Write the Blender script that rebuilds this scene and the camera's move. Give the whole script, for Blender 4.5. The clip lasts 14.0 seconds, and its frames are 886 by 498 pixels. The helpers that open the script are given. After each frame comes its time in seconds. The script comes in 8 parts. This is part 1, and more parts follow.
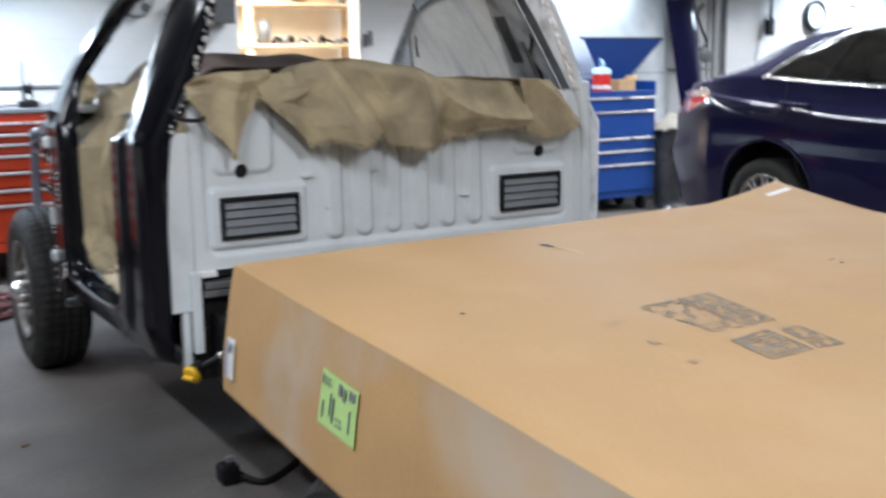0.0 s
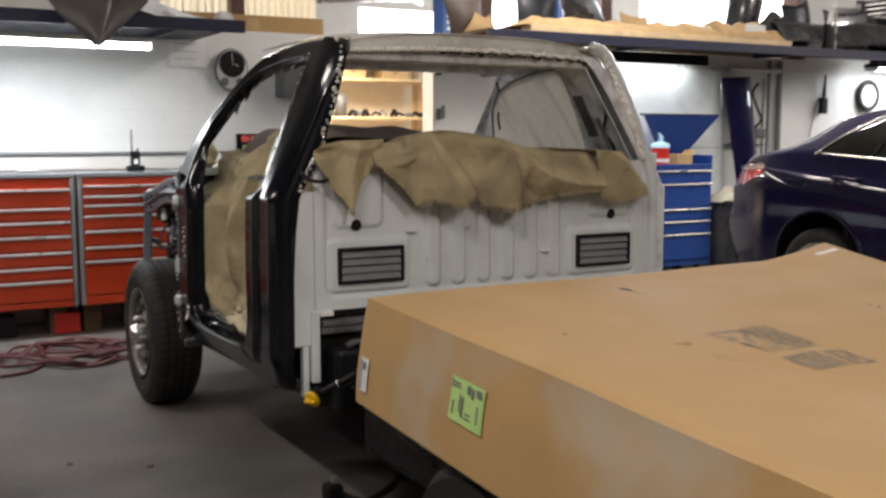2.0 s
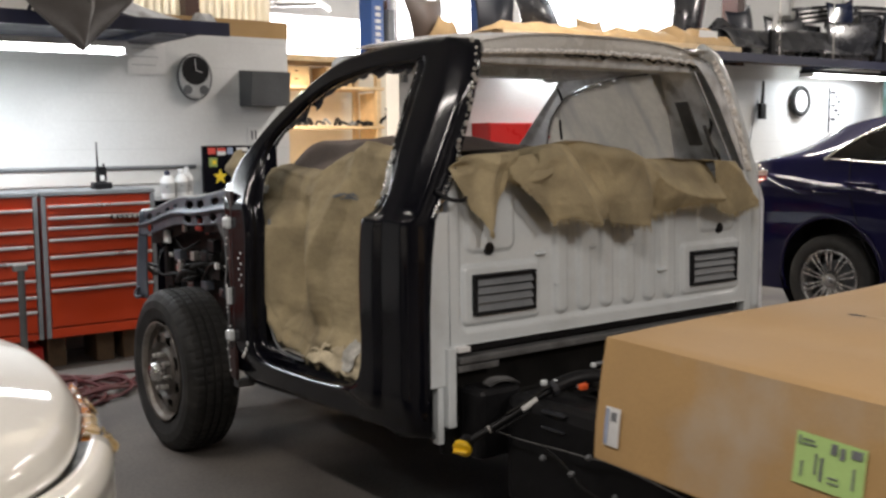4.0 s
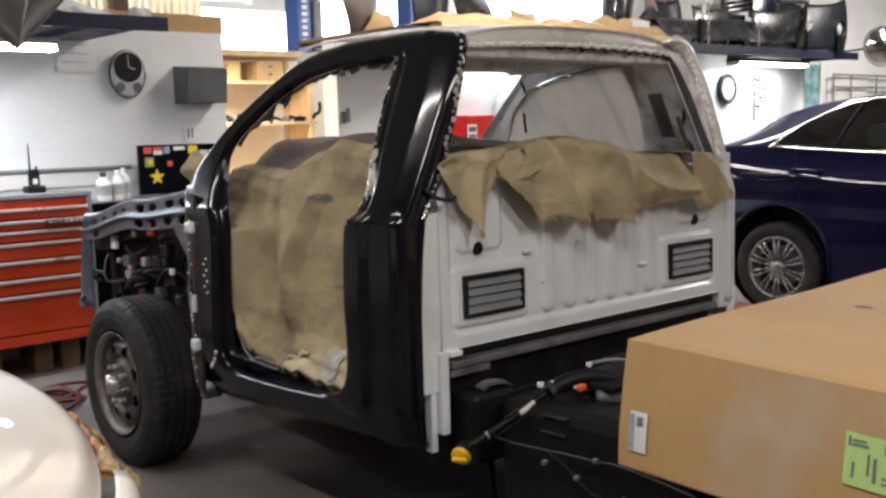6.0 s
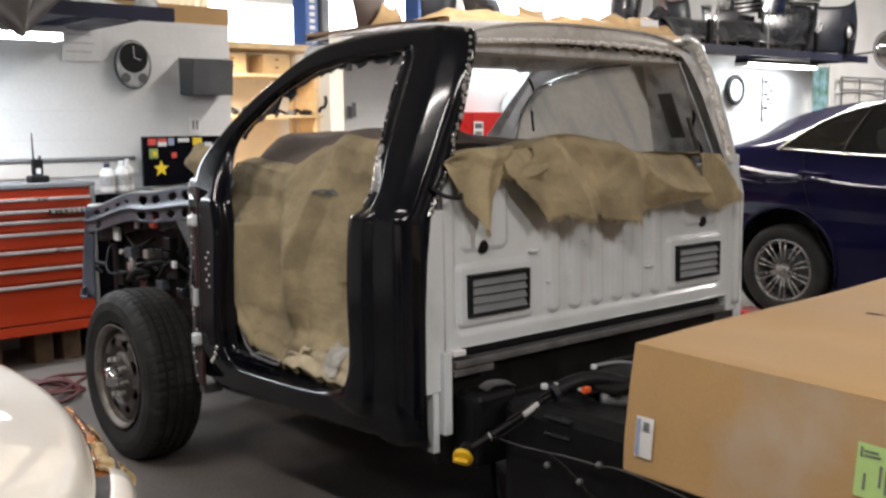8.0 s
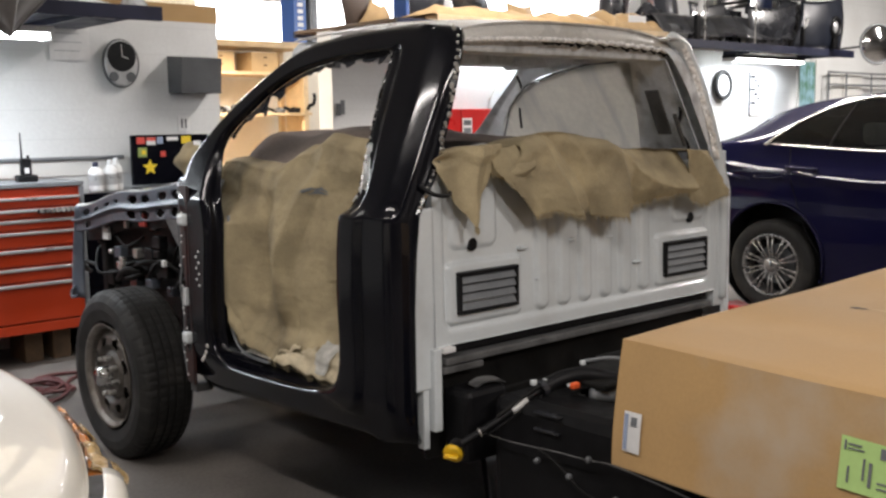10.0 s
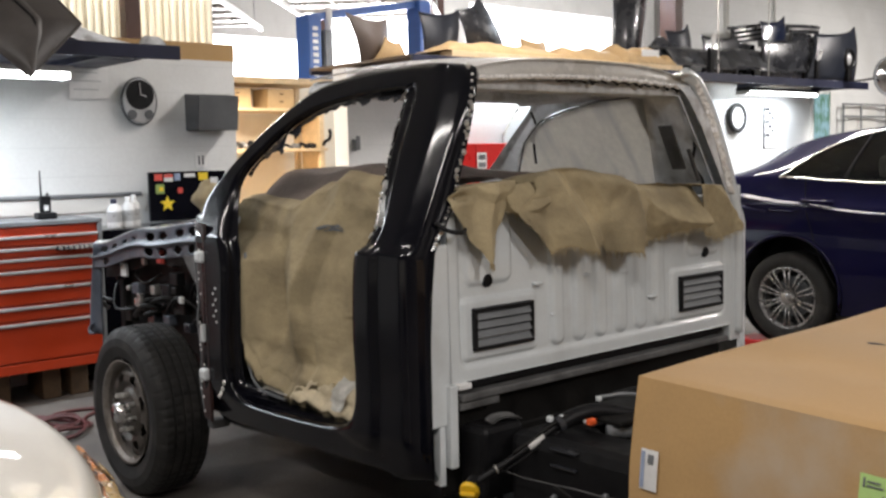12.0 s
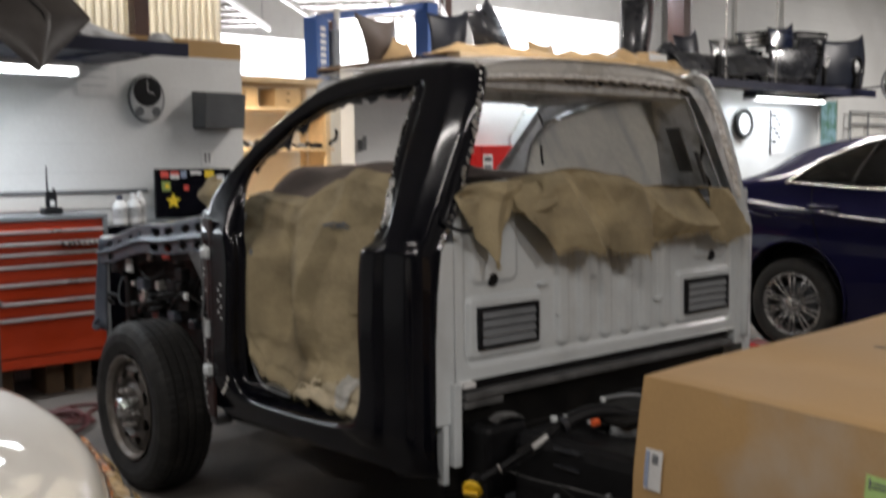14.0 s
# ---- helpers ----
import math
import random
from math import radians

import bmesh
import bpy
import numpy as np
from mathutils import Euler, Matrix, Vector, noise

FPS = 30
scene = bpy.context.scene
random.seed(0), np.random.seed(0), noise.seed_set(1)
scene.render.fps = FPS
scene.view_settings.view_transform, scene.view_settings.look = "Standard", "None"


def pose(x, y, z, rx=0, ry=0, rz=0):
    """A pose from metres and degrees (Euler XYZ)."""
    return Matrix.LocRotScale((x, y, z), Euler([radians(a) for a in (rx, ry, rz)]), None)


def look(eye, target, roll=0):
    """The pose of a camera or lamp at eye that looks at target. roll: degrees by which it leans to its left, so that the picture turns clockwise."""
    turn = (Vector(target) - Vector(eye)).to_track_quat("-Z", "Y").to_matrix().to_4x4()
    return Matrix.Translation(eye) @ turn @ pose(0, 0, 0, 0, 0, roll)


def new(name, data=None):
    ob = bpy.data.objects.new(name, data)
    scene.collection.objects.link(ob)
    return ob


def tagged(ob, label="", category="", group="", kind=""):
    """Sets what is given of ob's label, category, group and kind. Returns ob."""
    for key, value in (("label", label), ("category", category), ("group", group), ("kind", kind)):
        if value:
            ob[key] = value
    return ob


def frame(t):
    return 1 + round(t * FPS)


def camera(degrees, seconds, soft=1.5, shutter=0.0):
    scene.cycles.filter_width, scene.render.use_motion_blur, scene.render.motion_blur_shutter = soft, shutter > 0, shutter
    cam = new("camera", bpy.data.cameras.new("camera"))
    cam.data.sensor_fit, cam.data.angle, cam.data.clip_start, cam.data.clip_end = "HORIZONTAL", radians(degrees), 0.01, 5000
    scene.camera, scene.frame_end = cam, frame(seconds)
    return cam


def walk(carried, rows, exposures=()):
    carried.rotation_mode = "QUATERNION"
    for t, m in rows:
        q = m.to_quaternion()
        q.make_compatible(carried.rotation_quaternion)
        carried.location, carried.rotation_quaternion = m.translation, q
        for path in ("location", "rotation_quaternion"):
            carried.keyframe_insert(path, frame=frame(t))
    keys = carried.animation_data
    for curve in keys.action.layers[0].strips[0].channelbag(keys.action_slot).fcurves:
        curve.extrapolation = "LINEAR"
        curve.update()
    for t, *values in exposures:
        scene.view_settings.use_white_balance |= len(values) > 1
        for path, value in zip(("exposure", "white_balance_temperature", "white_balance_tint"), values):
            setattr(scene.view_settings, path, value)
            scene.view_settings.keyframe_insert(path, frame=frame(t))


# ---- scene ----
cam = camera(47.0, 14.0, 2.5, 1.0)
METRES, EYE, TILT, LEAN, TURN = 8.0, 1.5, 0.0, 0.0, 0.0
PATH = [
    (0, (-1.795, -3.113, 1.441), (-0.756, -1.443, 1.078), -0.6),
    (0.5, (-1.91, -3.419, 1.429), (-0.965, -1.68, 1.143), 0.8),
    (1, (-2.02, -3.57, 1.439), (-1.145, -1.784, 1.23), 0.8),
    (1.5, (-2.12, -3.563, 1.434), (-1.224, -1.792, 1.189), 0.2),
    (2, (-2.174, -3.47, 1.439), (-1.209, -1.732, 1.215), 0.1),
    (2.5, (-2.237, -3.225, 1.434), (-1.229, -1.509, 1.235), -0.7),
    (3, (-2.363, -2.958, 1.455), (-1.322, -1.265, 1.237), -1.2),
    (3.2, (-2.464, -2.876, 1.455), (-1.387, -1.202, 1.256), -1.3),
    (5.3, (-2.875, -2.388, 1.474), (-1.591, -0.877, 1.215), -0.7),
    (5.5, (-2.866, -2.384, 1.478), (-1.574, -0.878, 1.227), -1.3),
    (6, (-2.862, -2.374, 1.478), (-1.547, -0.884, 1.249), -1.6),
    (6.5, (-2.838, -2.36, 1.48), (-1.498, -0.89, 1.28), -1.2),
    (7, (-2.834, -2.334, 1.484), (-1.477, -0.882, 1.261), -0.9),
    (7.5, (-2.837, -2.332, 1.482), (-1.528, -0.837, 1.257), -0.8),
    (8, (-2.839, -2.339, 1.479), (-1.53, -0.846, 1.243), -0.6),
    (8.2, (-2.829, -2.348, 1.489), (-1.519, -0.857, 1.239), -0.8),
    (10.5, (-2.855, -2.356, 1.486), (-1.528, -0.879, 1.242), -1.0),
    (11, (-2.857, -2.357, 1.492), (-1.533, -0.879, 1.242), -1.3),
    (11.5, (-2.855, -2.359, 1.497), (-1.551, -0.857, 1.283), -1.5),
    (12, (-2.858, -2.366, 1.499), (-1.552, -0.862, 1.32), -1.3),
    (12.5, (-2.857, -2.363, 1.497), (-1.553, -0.855, 1.336), -1.2),
    (13, (-2.86, -2.361, 1.499), (-1.569, -0.841, 1.354), -1.0),
    (13.5, (-2.87, -2.365, 1.508), (-1.583, -0.839, 1.395), -0.7),
    (14, (-2.862, -2.36, 1.484), (-1.561, -0.85, 1.311), -0.5),
]
EXPOSURE = [(0.0, 1.10, 5600, 14), (0.5, 0.88, 6500, 15), (1.2, 0.48, 6750, 17), (2.2, 0.44, 6650, 17), (3.0, 0.32, 6650, 17), (5.5, 0.70, 6450, 18), (8.0, 0.70, 6450, 18), (12.6, 0.62, 6400, 17), (13.0, 0.40, 6400, 17), (13.5, 0.16, 6400, 17), (14.0, 0.04, 6400, 17)]
walk(cam, [(t, look(eye, target, roll)) for t, eye, target, roll in PATH], EXPOSURE)

# ---------------------------------------------------------------- light
world = bpy.data.worlds.new("shop_air")
scene.world = world
world.use_nodes = True
world.node_tree.nodes["Background"].inputs[0].default_value = (0.75, 0.85, 1.0, 1)
world.node_tree.nodes["Background"].inputs[1].default_value = 0.6


def area_lamp(name, m, w, h, power, colour):
    lamp = bpy.data.lights.new(name, "AREA")
    lamp.shape, lamp.size, lamp.size_y, lamp.energy, lamp.color = "RECTANGLE", w, h, power, colour
    ob = new(name, lamp)
    ob.matrix_world = m
    return ob


# ---------------------------------------------------------------- materials
def material(name, colour, rough=0.5, metal=0.0, spread=0.12, scale=6.0, fine=90.0, bump=0.0, bump_scale=60.0,
             stain=None, stain_amount=0.0, stain_scale=3.0, coat=0.0, rough_spread=0.1, per_object=0.0):
    m = bpy.data.materials.new(name)
    m.use_nodes = True
    nt = m.node_tree
    b = nt.nodes["Principled BSDF"]
    b.inputs["Roughness"].default_value = rough
    b.inputs["Metallic"].default_value = metal
    b.inputs["Coat Weight"].default_value = coat
    b.inputs["Coat Roughness"].default_value = 0.03
    co = nt.nodes.new("ShaderNodeTexCoord")

    def noise_at(s, detail=4.0):
        n = nt.nodes.new("ShaderNodeTexNoise")
        n.inputs["Scale"].default_value = s
        n.inputs["Detail"].default_value = detail
        nt.links.new(co.outputs["Object"], n.inputs["Vector"])
        return n.outputs["Fac"]

    def ramp(src, lo, hi, p0=0.3, p1=0.7):
        r = nt.nodes.new("ShaderNodeMapRange")
        r.inputs[1].default_value, r.inputs[2].default_value, r.inputs[3].default_value, r.inputs[4].default_value = p0, p1, lo, hi
        nt.links.new(src, r.inputs[0])
        return r.outputs[0]

    def mul(a, c):
        n = nt.nodes.new("ShaderNodeMath")
        n.operation = "MULTIPLY"
        nt.links.new(a, n.inputs[0])
        nt.links.new(c, n.inputs[1])
        return n.outputs[0]

    big, small = noise_at(scale), noise_at(fine, 2.0)
    v = mul(ramp(big, 1 - spread, 1 + spread), ramp(small, 1 - spread * 0.5, 1 + spread * 0.5))
    if per_object:
        oi = nt.nodes.new("ShaderNodeObjectInfo")
        v = mul(v, ramp(oi.outputs["Random"], 1 - per_object, 1 + per_object, 0, 1))
    hsv = nt.nodes.new("ShaderNodeHueSaturation")
    hsv.inputs["Color"].default_value = (*colour, 1)
    nt.links.new(v, hsv.inputs["Value"])
    out = hsv.outputs[0]
    if stain:
        mix = nt.nodes.new("ShaderNodeMix")
        mix.data_type = "RGBA"
        mix.inputs["B"].default_value = (*stain, 1)
        nt.links.new(out, mix.inputs["A"])
        nt.links.new(ramp(noise_at(stain_scale, 8.0), 0, stain_amount, 0.5, 0.68), mix.inputs["Factor"])
        out = mix.outputs["Result"]
    nt.links.new(out, b.inputs["Base Color"])
    nt.links.new(ramp(big, max(0.02, rough - rough_spread), min(1, rough + rough_spread)), b.inputs["Roughness"])
    if bump:
        bn = nt.nodes.new("ShaderNodeBump")
        bn.inputs["Strength"].default_value = min(1, bump)
        bn.inputs["Distance"].default_value = 0.004
        nt.links.new(noise_at(bump_scale, 5.0), bn.inputs["Height"])
        nt.links.new(bn.outputs[0], b.inputs["Normal"])
    return m


def glowing(name, colour, strength):
    m = bpy.data.materials.new(name)
    m.use_nodes = True
    b = m.node_tree.nodes["Principled BSDF"]
    b.inputs["Base Color"].default_value = (0.8, 0.8, 0.8, 1)
    b.inputs["Emission Color"].default_value = (*colour, 1)
    b.inputs["Emission Strength"].default_value = strength
    return m


def glass_like(name, colour, rough=0.02):
    m = bpy.data.materials.new(name)
    m.use_nodes = True
    b = m.node_tree.nodes["Principled BSDF"]
    b.inputs["Base Color"].default_value = (*colour, 1)
    b.inputs["Roughness"].default_value = rough
    b.inputs["Transmission Weight"].default_value = 1.0
    b.inputs["IOR"].default_value = 1.45
    return m


BLOCK_WHITE = material("painted_block", (0.70, 0.71, 0.70), 0.55, spread=0.05, scale=1.5, fine=40, bump=0.35, bump_scale=35, stain=(0.45, 0.44, 0.41), stain_amount=0.25, stain_scale=1.2)
PLAIN_WHITE = material("painted_board", (0.72, 0.72, 0.69), 0.5, spread=0.05, scale=2, stain=(0.5, 0.48, 0.43), stain_amount=0.2)
CONCRETE = material("concrete_floor", (0.125, 0.112, 0.100), 0.78, spread=0.30, scale=1.6, fine=60, bump=0.25, bump_scale=50, stain=(0.05, 0.047, 0.044), stain_amount=0.8, stain_scale=0.9, rough_spread=0.12)
BLACK_PAINT = material("black_primer", (0.0036, 0.0038, 0.0064), 0.12, spread=0.2, scale=5, rough_spread=0.05)
BLACK_PAINT.node_tree.nodes["Principled BSDF"].inputs["Specular IOR Level"].default_value = 0.30
GREY_BODY = material("pale_grey_paint", (0.67, 0.71, 0.725), 0.20, spread=0.04, scale=4, stain=(0.46, 0.47, 0.46), stain_amount=0.35, stain_scale=5, rough_spread=0.06, coat=0.5)
BARE_METAL = material("ground_steel", (0.58, 0.57, 0.54), 0.33, 0.8, spread=0.22, scale=14, fine=160, rough_spread=0.15, bump=0.15)
BLACK_PLASTIC = material("black_plastic", (0.008, 0.008, 0.009), 0.45, spread=0.2, scale=20)
CHASSIS = material("chassis_black", (0.008, 0.0077, 0.0074), 0.55, spread=0.35, scale=9, stain=(0.020, 0.018, 0.016), stain_amount=0.4, stain_scale=7, bump=0.2)
RUBBER = material("tyre_rubber", (0.012, 0.0117, 0.011), 0.7, spread=0.25, scale=12, stain=(0.05, 0.045, 0.04), stain_amount=0.4, stain_scale=9, bump=0.15)
DISC_BROWN = material("brown_stained_wheel_disc", (0.085, 0.075, 0.065), 0.5, 0.3, spread=0.25, scale=18, stain=(0.05, 0.038, 0.03), stain_amount=0.6, stain_scale=20)
STEEL_RIM = material("steel_rim", (0.22, 0.20, 0.18), 0.45, 0.5, spread=0.2, scale=14, stain=(0.10, 0.075, 0.05), stain_amount=0.5, stain_scale=16)
GROUND_SPECKLE = material("speckled_ground_steel", (0.86, 0.85, 0.83), 0.30, 0.15, spread=0.2, scale=70, fine=260, rough_spread=0.15, bump=0.22, bump_scale=150, stain=(0.55, 0.53, 0.50), stain_amount=0.4, stain_scale=40)
CHROME = material("chrome", (0.72, 0.72, 0.72), 0.10, 1.0, spread=0.05, scale=10, rough_spread=0.05)
CARDBOARD = material("cardboard", (0.420, 0.260, 0.108), 0.78, spread=0.06, scale=2.2, fine=140, bump=0.12, bump_scale=25, stain=(0.50, 0.345, 0.19), stain_amount=0.4, stain_scale=2.0)
CANVAS = material("tan_canvas", (0.375, 0.308, 0.186), 0.95, spread=0.2, scale=9, fine=260, bump=0.6, bump_scale=160, stain=(0.16, 0.128, 0.08), stain_amount=0.7, stain_scale=4)
ORANGE = material("orange_paint", (0.42, 0.038, 0.007), 0.38, spread=0.07, scale=4, coat=0.2)
ALU = material("aluminium_trim", (0.64, 0.64, 0.63), 0.32, 0.7, spread=0.04, scale=6)
BLUE_CAR = material("blue_metallic", (0.0052, 0.0048, 0.034), 0.42, 0.0, spread=0.1, scale=3, fine=400, coat=0.75, rough_spread=0.03)
BLUE_CAR.node_tree.nodes["Principled BSDF"].inputs["Specular IOR Level"].default_value = 0.05
BLUE_CHEST = material("blue_chest_paint", (0.010, 0.056, 0.265), 0.38, spread=0.08, scale=5)
WHITE_CAR = material("white_car_paint", (0.70, 0.675, 0.61), 0.55, spread=0.03, scale=3, coat=0.9, rough_spread=0.03)
DARK_GREY = material("dark_grey_sheet", (0.10, 0.105, 0.11), 0.5, 0.2, spread=0.15, scale=6)
for dull in (CHASSIS, BLACK_PLASTIC):
    dull.node_tree.nodes["Principled BSDF"].inputs["Specular IOR Level"].default_value = 0.22
YELLOW = material("yellow_plastic", (0.82, 0.50, 0.01), 0.42, spread=0.06, scale=14)


# ---------------------------------------------------------------- building blocks
def link(name, bm, mat_, smooth=False):
    me = bpy.data.meshes.new(name)
    bm.to_mesh(me)
    bm.free()
    for mt in (mat_ if isinstance(mat_, (list, tuple)) else [mat_]):
        me.materials.append(mt)
    if smooth:
        for p in me.polygons:
            p.use_smooth = True
    return new(name, me)


def part(name, bm, mat_, parent, label="", smooth=False):
    ob = link(name, bm, mat_, smooth)
    ob.parent = parent
    if label:
        tagged(ob, label)
    return ob


def thing(name, label, category, at=(0, 0, 0), turn=0.0, group="", kind=""):
    ob = new(name)
    ob.matrix_world = pose(*at, 0, 0, turn)
    return tagged(ob, label, category, group, kind)


def block(x0, x1, y0, y1, z0, z1, bevel=0.0, bm=None):
    bm = bm or bmesh.new()
    made = bmesh.ops.create_cube(bm, size=1, matrix=Matrix.Translation(((x0 + x1) / 2, (y0 + y1) / 2, (z0 + z1) / 2)) @ Matrix.Diagonal((abs(x1 - x0), abs(y1 - y0), abs(z1 - z0), 1)))
    if bevel:
        edges = {e for v in made["verts"] for e in v.link_edges}
        bmesh.ops.bevel(bm, geom=list(edges), offset=bevel, segments=2, affect="EDGES", profile=0.5)
    return bm


def rod(path, r, sides=8, bm=None, closed=False, flat=1.0):
    """A round bar swept along points; r may be a list."""
    bm = bm or bmesh.new()
    pts = [Vector(p) for p in path]
    rr = r if isinstance(r, (list, tuple)) else [r] * len(pts)
    rings, up = [], None
    for i, p in enumerate(pts):
        a = pts[(i - 1) % len(pts)] if (i or closed) else p
        c = pts[(i + 1) % len(pts)] if (i < len(pts) - 1 or closed) else p
        d = (c - a).normalized()
        if up is None:
            up = Vector((0, 0, 1)) if abs(d.z) < 0.9 else Vector((1, 0, 0))
        s = d.cross(up).normalized()
        up = s.cross(d).normalized()
        rings.append([bm.verts.new(p + rr[i] * (math.cos(k) * s + flat * math.sin(k) * up)) for k in [2 * math.pi * j / sides for j in range(sides)]])
    n = len(rings)
    for i in range(n if closed else n - 1):
        q, w = rings[i], rings[(i + 1) % n]
        for j in range(sides):
            bm.faces.new((q[j], q[(j + 1) % sides], w[(j + 1) % sides], w[j]))
    if not closed:
        bm.faces.new(rings[0][::-1])
        bm.faces.new(rings[-1])
    return bm


def smooth_path(pts, steps=6):
    """Catmull-Rom through points."""
    p = [Vector(q) for q in pts]
    out = []
    for i in range(len(p) - 1):
        a, b, c, d = p[max(i - 1, 0)], p[i], p[i + 1], p[min(i + 2, len(p) - 1)]
        for k in range(steps):
            t = k / steps
            out.append(0.5 * (2 * b + (c - a) * t + (2 * a - 5 * b + 4 * c - d) * t * t + (3 * b - a - 3 * c + d) * t ** 3))
    out.append(p[-1])
    return out


def lathe(profile, sides=32, bm=None, m=None):
    """Turns (radius, along) round the local x axis."""
    bm = bm or bmesh.new()
    m = m or Matrix.Identity(4)
    rings = [[bm.verts.new(m @ Vector((x, r * math.cos(a), r * math.sin(a)))) for a in [2 * math.pi * k / sides for k in range(sides)]] for r, x in profile]
    for q, w in zip(rings, rings[1:]):
        for j in range(sides):
            bm.faces.new((q[j], q[(j + 1) % sides], w[(j + 1) % sides], w[j]))
    return bm


def thicken(bm, thick):
    """Gives an open surface depth: a second skin behind it, joined along the rim."""
    bmesh.ops.recalc_face_normals(bm, faces=bm.faces)
    bm.normal_update()
    verts, faces, rim_edges = bm.verts[:], bm.faces[:], [e for e in bm.edges if len(e.link_faces) == 1]
    back = {v: bm.verts.new(v.co - v.normal * thick) for v in verts}
    for fc in faces:
        bm.faces.new([back[v] for v in reversed(fc.verts)])
    for e in rim_edges:
        a, b = e.verts
        bm.faces.new((a, b, back[b], back[a]))
    return bm


def sheet(nu, nv, f, bm=None, keep=None, thick=0.0):
    """A grid surface from f(u, v); keep(u, v) leaves faces out; thick gives it depth."""
    bm = bm or bmesh.new()
    vs = [[bm.verts.new(f(i / nu, j / nv)) for j in range(nv + 1)] for i in range(nu + 1)]
    fs = [bm.faces.new((vs[i][j], vs[i + 1][j], vs[i + 1][j + 1], vs[i][j + 1])) for i in range(nu) for j in range(nv)
          if keep is None or keep((i + 0.5) / nu, (j + 0.5) / nv)]
    loose = [v for row in vs for v in row if not v.link_faces]
    if loose:
        bmesh.ops.delete(bm, geom=loose, context="VERTS")
    if thick:
        thicken(bm, thick)
    return bm


def lerp(a, b, t):
    return a + (b - a) * t


def along(keys, x):
    """Smooth interpolation in a short table of (x, value)."""
    if x <= keys[0][0]:
        return keys[0][1]
    for (x0, y0), (x1, y1) in zip(keys, keys[1:]):
        if x <= x1:
            t = (x - x0) / (x1 - x0)
            return lerp(y0, y1, t * t * (3 - 2 * t))
    return keys[-1][1]



def glide(keys, x):
    """A curve through the keys with steady slopes."""
    n = len(keys)
    k = max(0, min(n - 2, sum(1 for q in keys if q[0] <= x) - 1))
    (x0, y0), (x1, y1) = keys[k], keys[k + 1]
    m0 = (y1 - keys[k - 1][1]) / (x1 - keys[k - 1][0]) if k else (y1 - y0) / (x1 - x0)
    m1 = (keys[k + 2][1] - y0) / (keys[k + 2][0] - x0) if k + 2 < n else (y1 - y0) / (x1 - x0)
    h = x1 - x0
    t = max(0.0, min(1.0, (x - x0) / h))
    return (2 * t ** 3 - 3 * t * t + 1) * y0 + (t ** 3 - 2 * t * t + t) * h * m0 + (3 * t * t - 2 * t ** 3) * y1 + (t ** 3 - t * t) * h * m1


def straight(keys, x):
    for (x0, y0), (x1, y1) in zip(keys, keys[1:]):
        if x <= x1:
            return lerp(y0, y1, max(0, (x - x0) / (x1 - x0)))
    return keys[-1][1]


# ---------------------------------------------------------------- more materials
def let_through(m, colour, share):
    """Thin cloth or vinyl that passes light."""
    nt = m.node_tree
    thin, both = nt.nodes.new("ShaderNodeBsdfTranslucent"), nt.nodes.new("ShaderNodeMixShader")
    thin.inputs["Color"].default_value = (*colour, 1)
    both.inputs[0].default_value = share
    nt.links.new(nt.nodes["Principled BSDF"].outputs[0], both.inputs[1])
    nt.links.new(thin.outputs[0], both.inputs[2])
    nt.links.new(both.outputs[0], nt.nodes["Material Output"].inputs["Surface"])


DULL_LIP = material("dull_grey_steel", (0.115, 0.115, 0.115), 0.55, spread=0.3, scale=9, stain=(0.03, 0.03, 0.03), stain_amount=0.7, stain_scale=6)
RUSTY = material("dark_red_primer", (0.028, 0.009, 0.007), 0.5, spread=0.3, scale=15, stain=(0.02, 0.018, 0.018), stain_amount=0.8, stain_scale=12)
LINING = material("cream_lining_cloth", (0.56, 0.48, 0.33), 0.95, spread=0.2, scale=14, fine=200, bump=0.5, bump_scale=90, stain=(0.33, 0.27, 0.17), stain_amount=0.6, stain_scale=9)
SCRAP = material("pale_grey_scrap", (0.46, 0.45, 0.41), 0.9, spread=0.2, scale=25, bump=0.4, bump_scale=60, stain=(0.30, 0.28, 0.22), stain_amount=0.5, stain_scale=14)
DARK_CLOTH = material("dark_brown_cloth", (0.15, 0.118, 0.10), 0.9, spread=0.25, scale=6, bump=0.3, bump_scale=120)
MASK_CLOTH = material("grey_masking_cloth", (0.70, 0.675, 0.61), 0.9, spread=0.2, scale=4, fine=40, bump=0.3, bump_scale=60, stain=(0.30, 0.31, 0.33), stain_amount=1.0, stain_scale=3)
let_through(MASK_CLOTH, (0.77, 0.765, 0.745), 0.50)
PRIMER_GREY = material("inner_grey_primer", (0.74, 0.765, 0.79), 0.6, spread=0.14, scale=9, stain=(0.30, 0.30, 0.30), stain_amount=0.7, stain_scale=11, bump=0.12, bump_scale=25)
for n in [n for n in MASK_CLOTH.node_tree.nodes if n.type == "TEX_NOISE" and abs(n.inputs["Scale"].default_value - 3.0) < 0.01]:
    stretch = MASK_CLOTH.node_tree.nodes.new("ShaderNodeMapping")      # streaks run down the cloth
    stretch.inputs["Scale"].default_value = (1.0, 2.8, 0.22)
    MASK_CLOTH.node_tree.links.new(n.inputs["Vector"].links[0].from_socket, stretch.inputs[0])
    MASK_CLOTH.node_tree.links.new(stretch.outputs[0], n.inputs["Vector"])
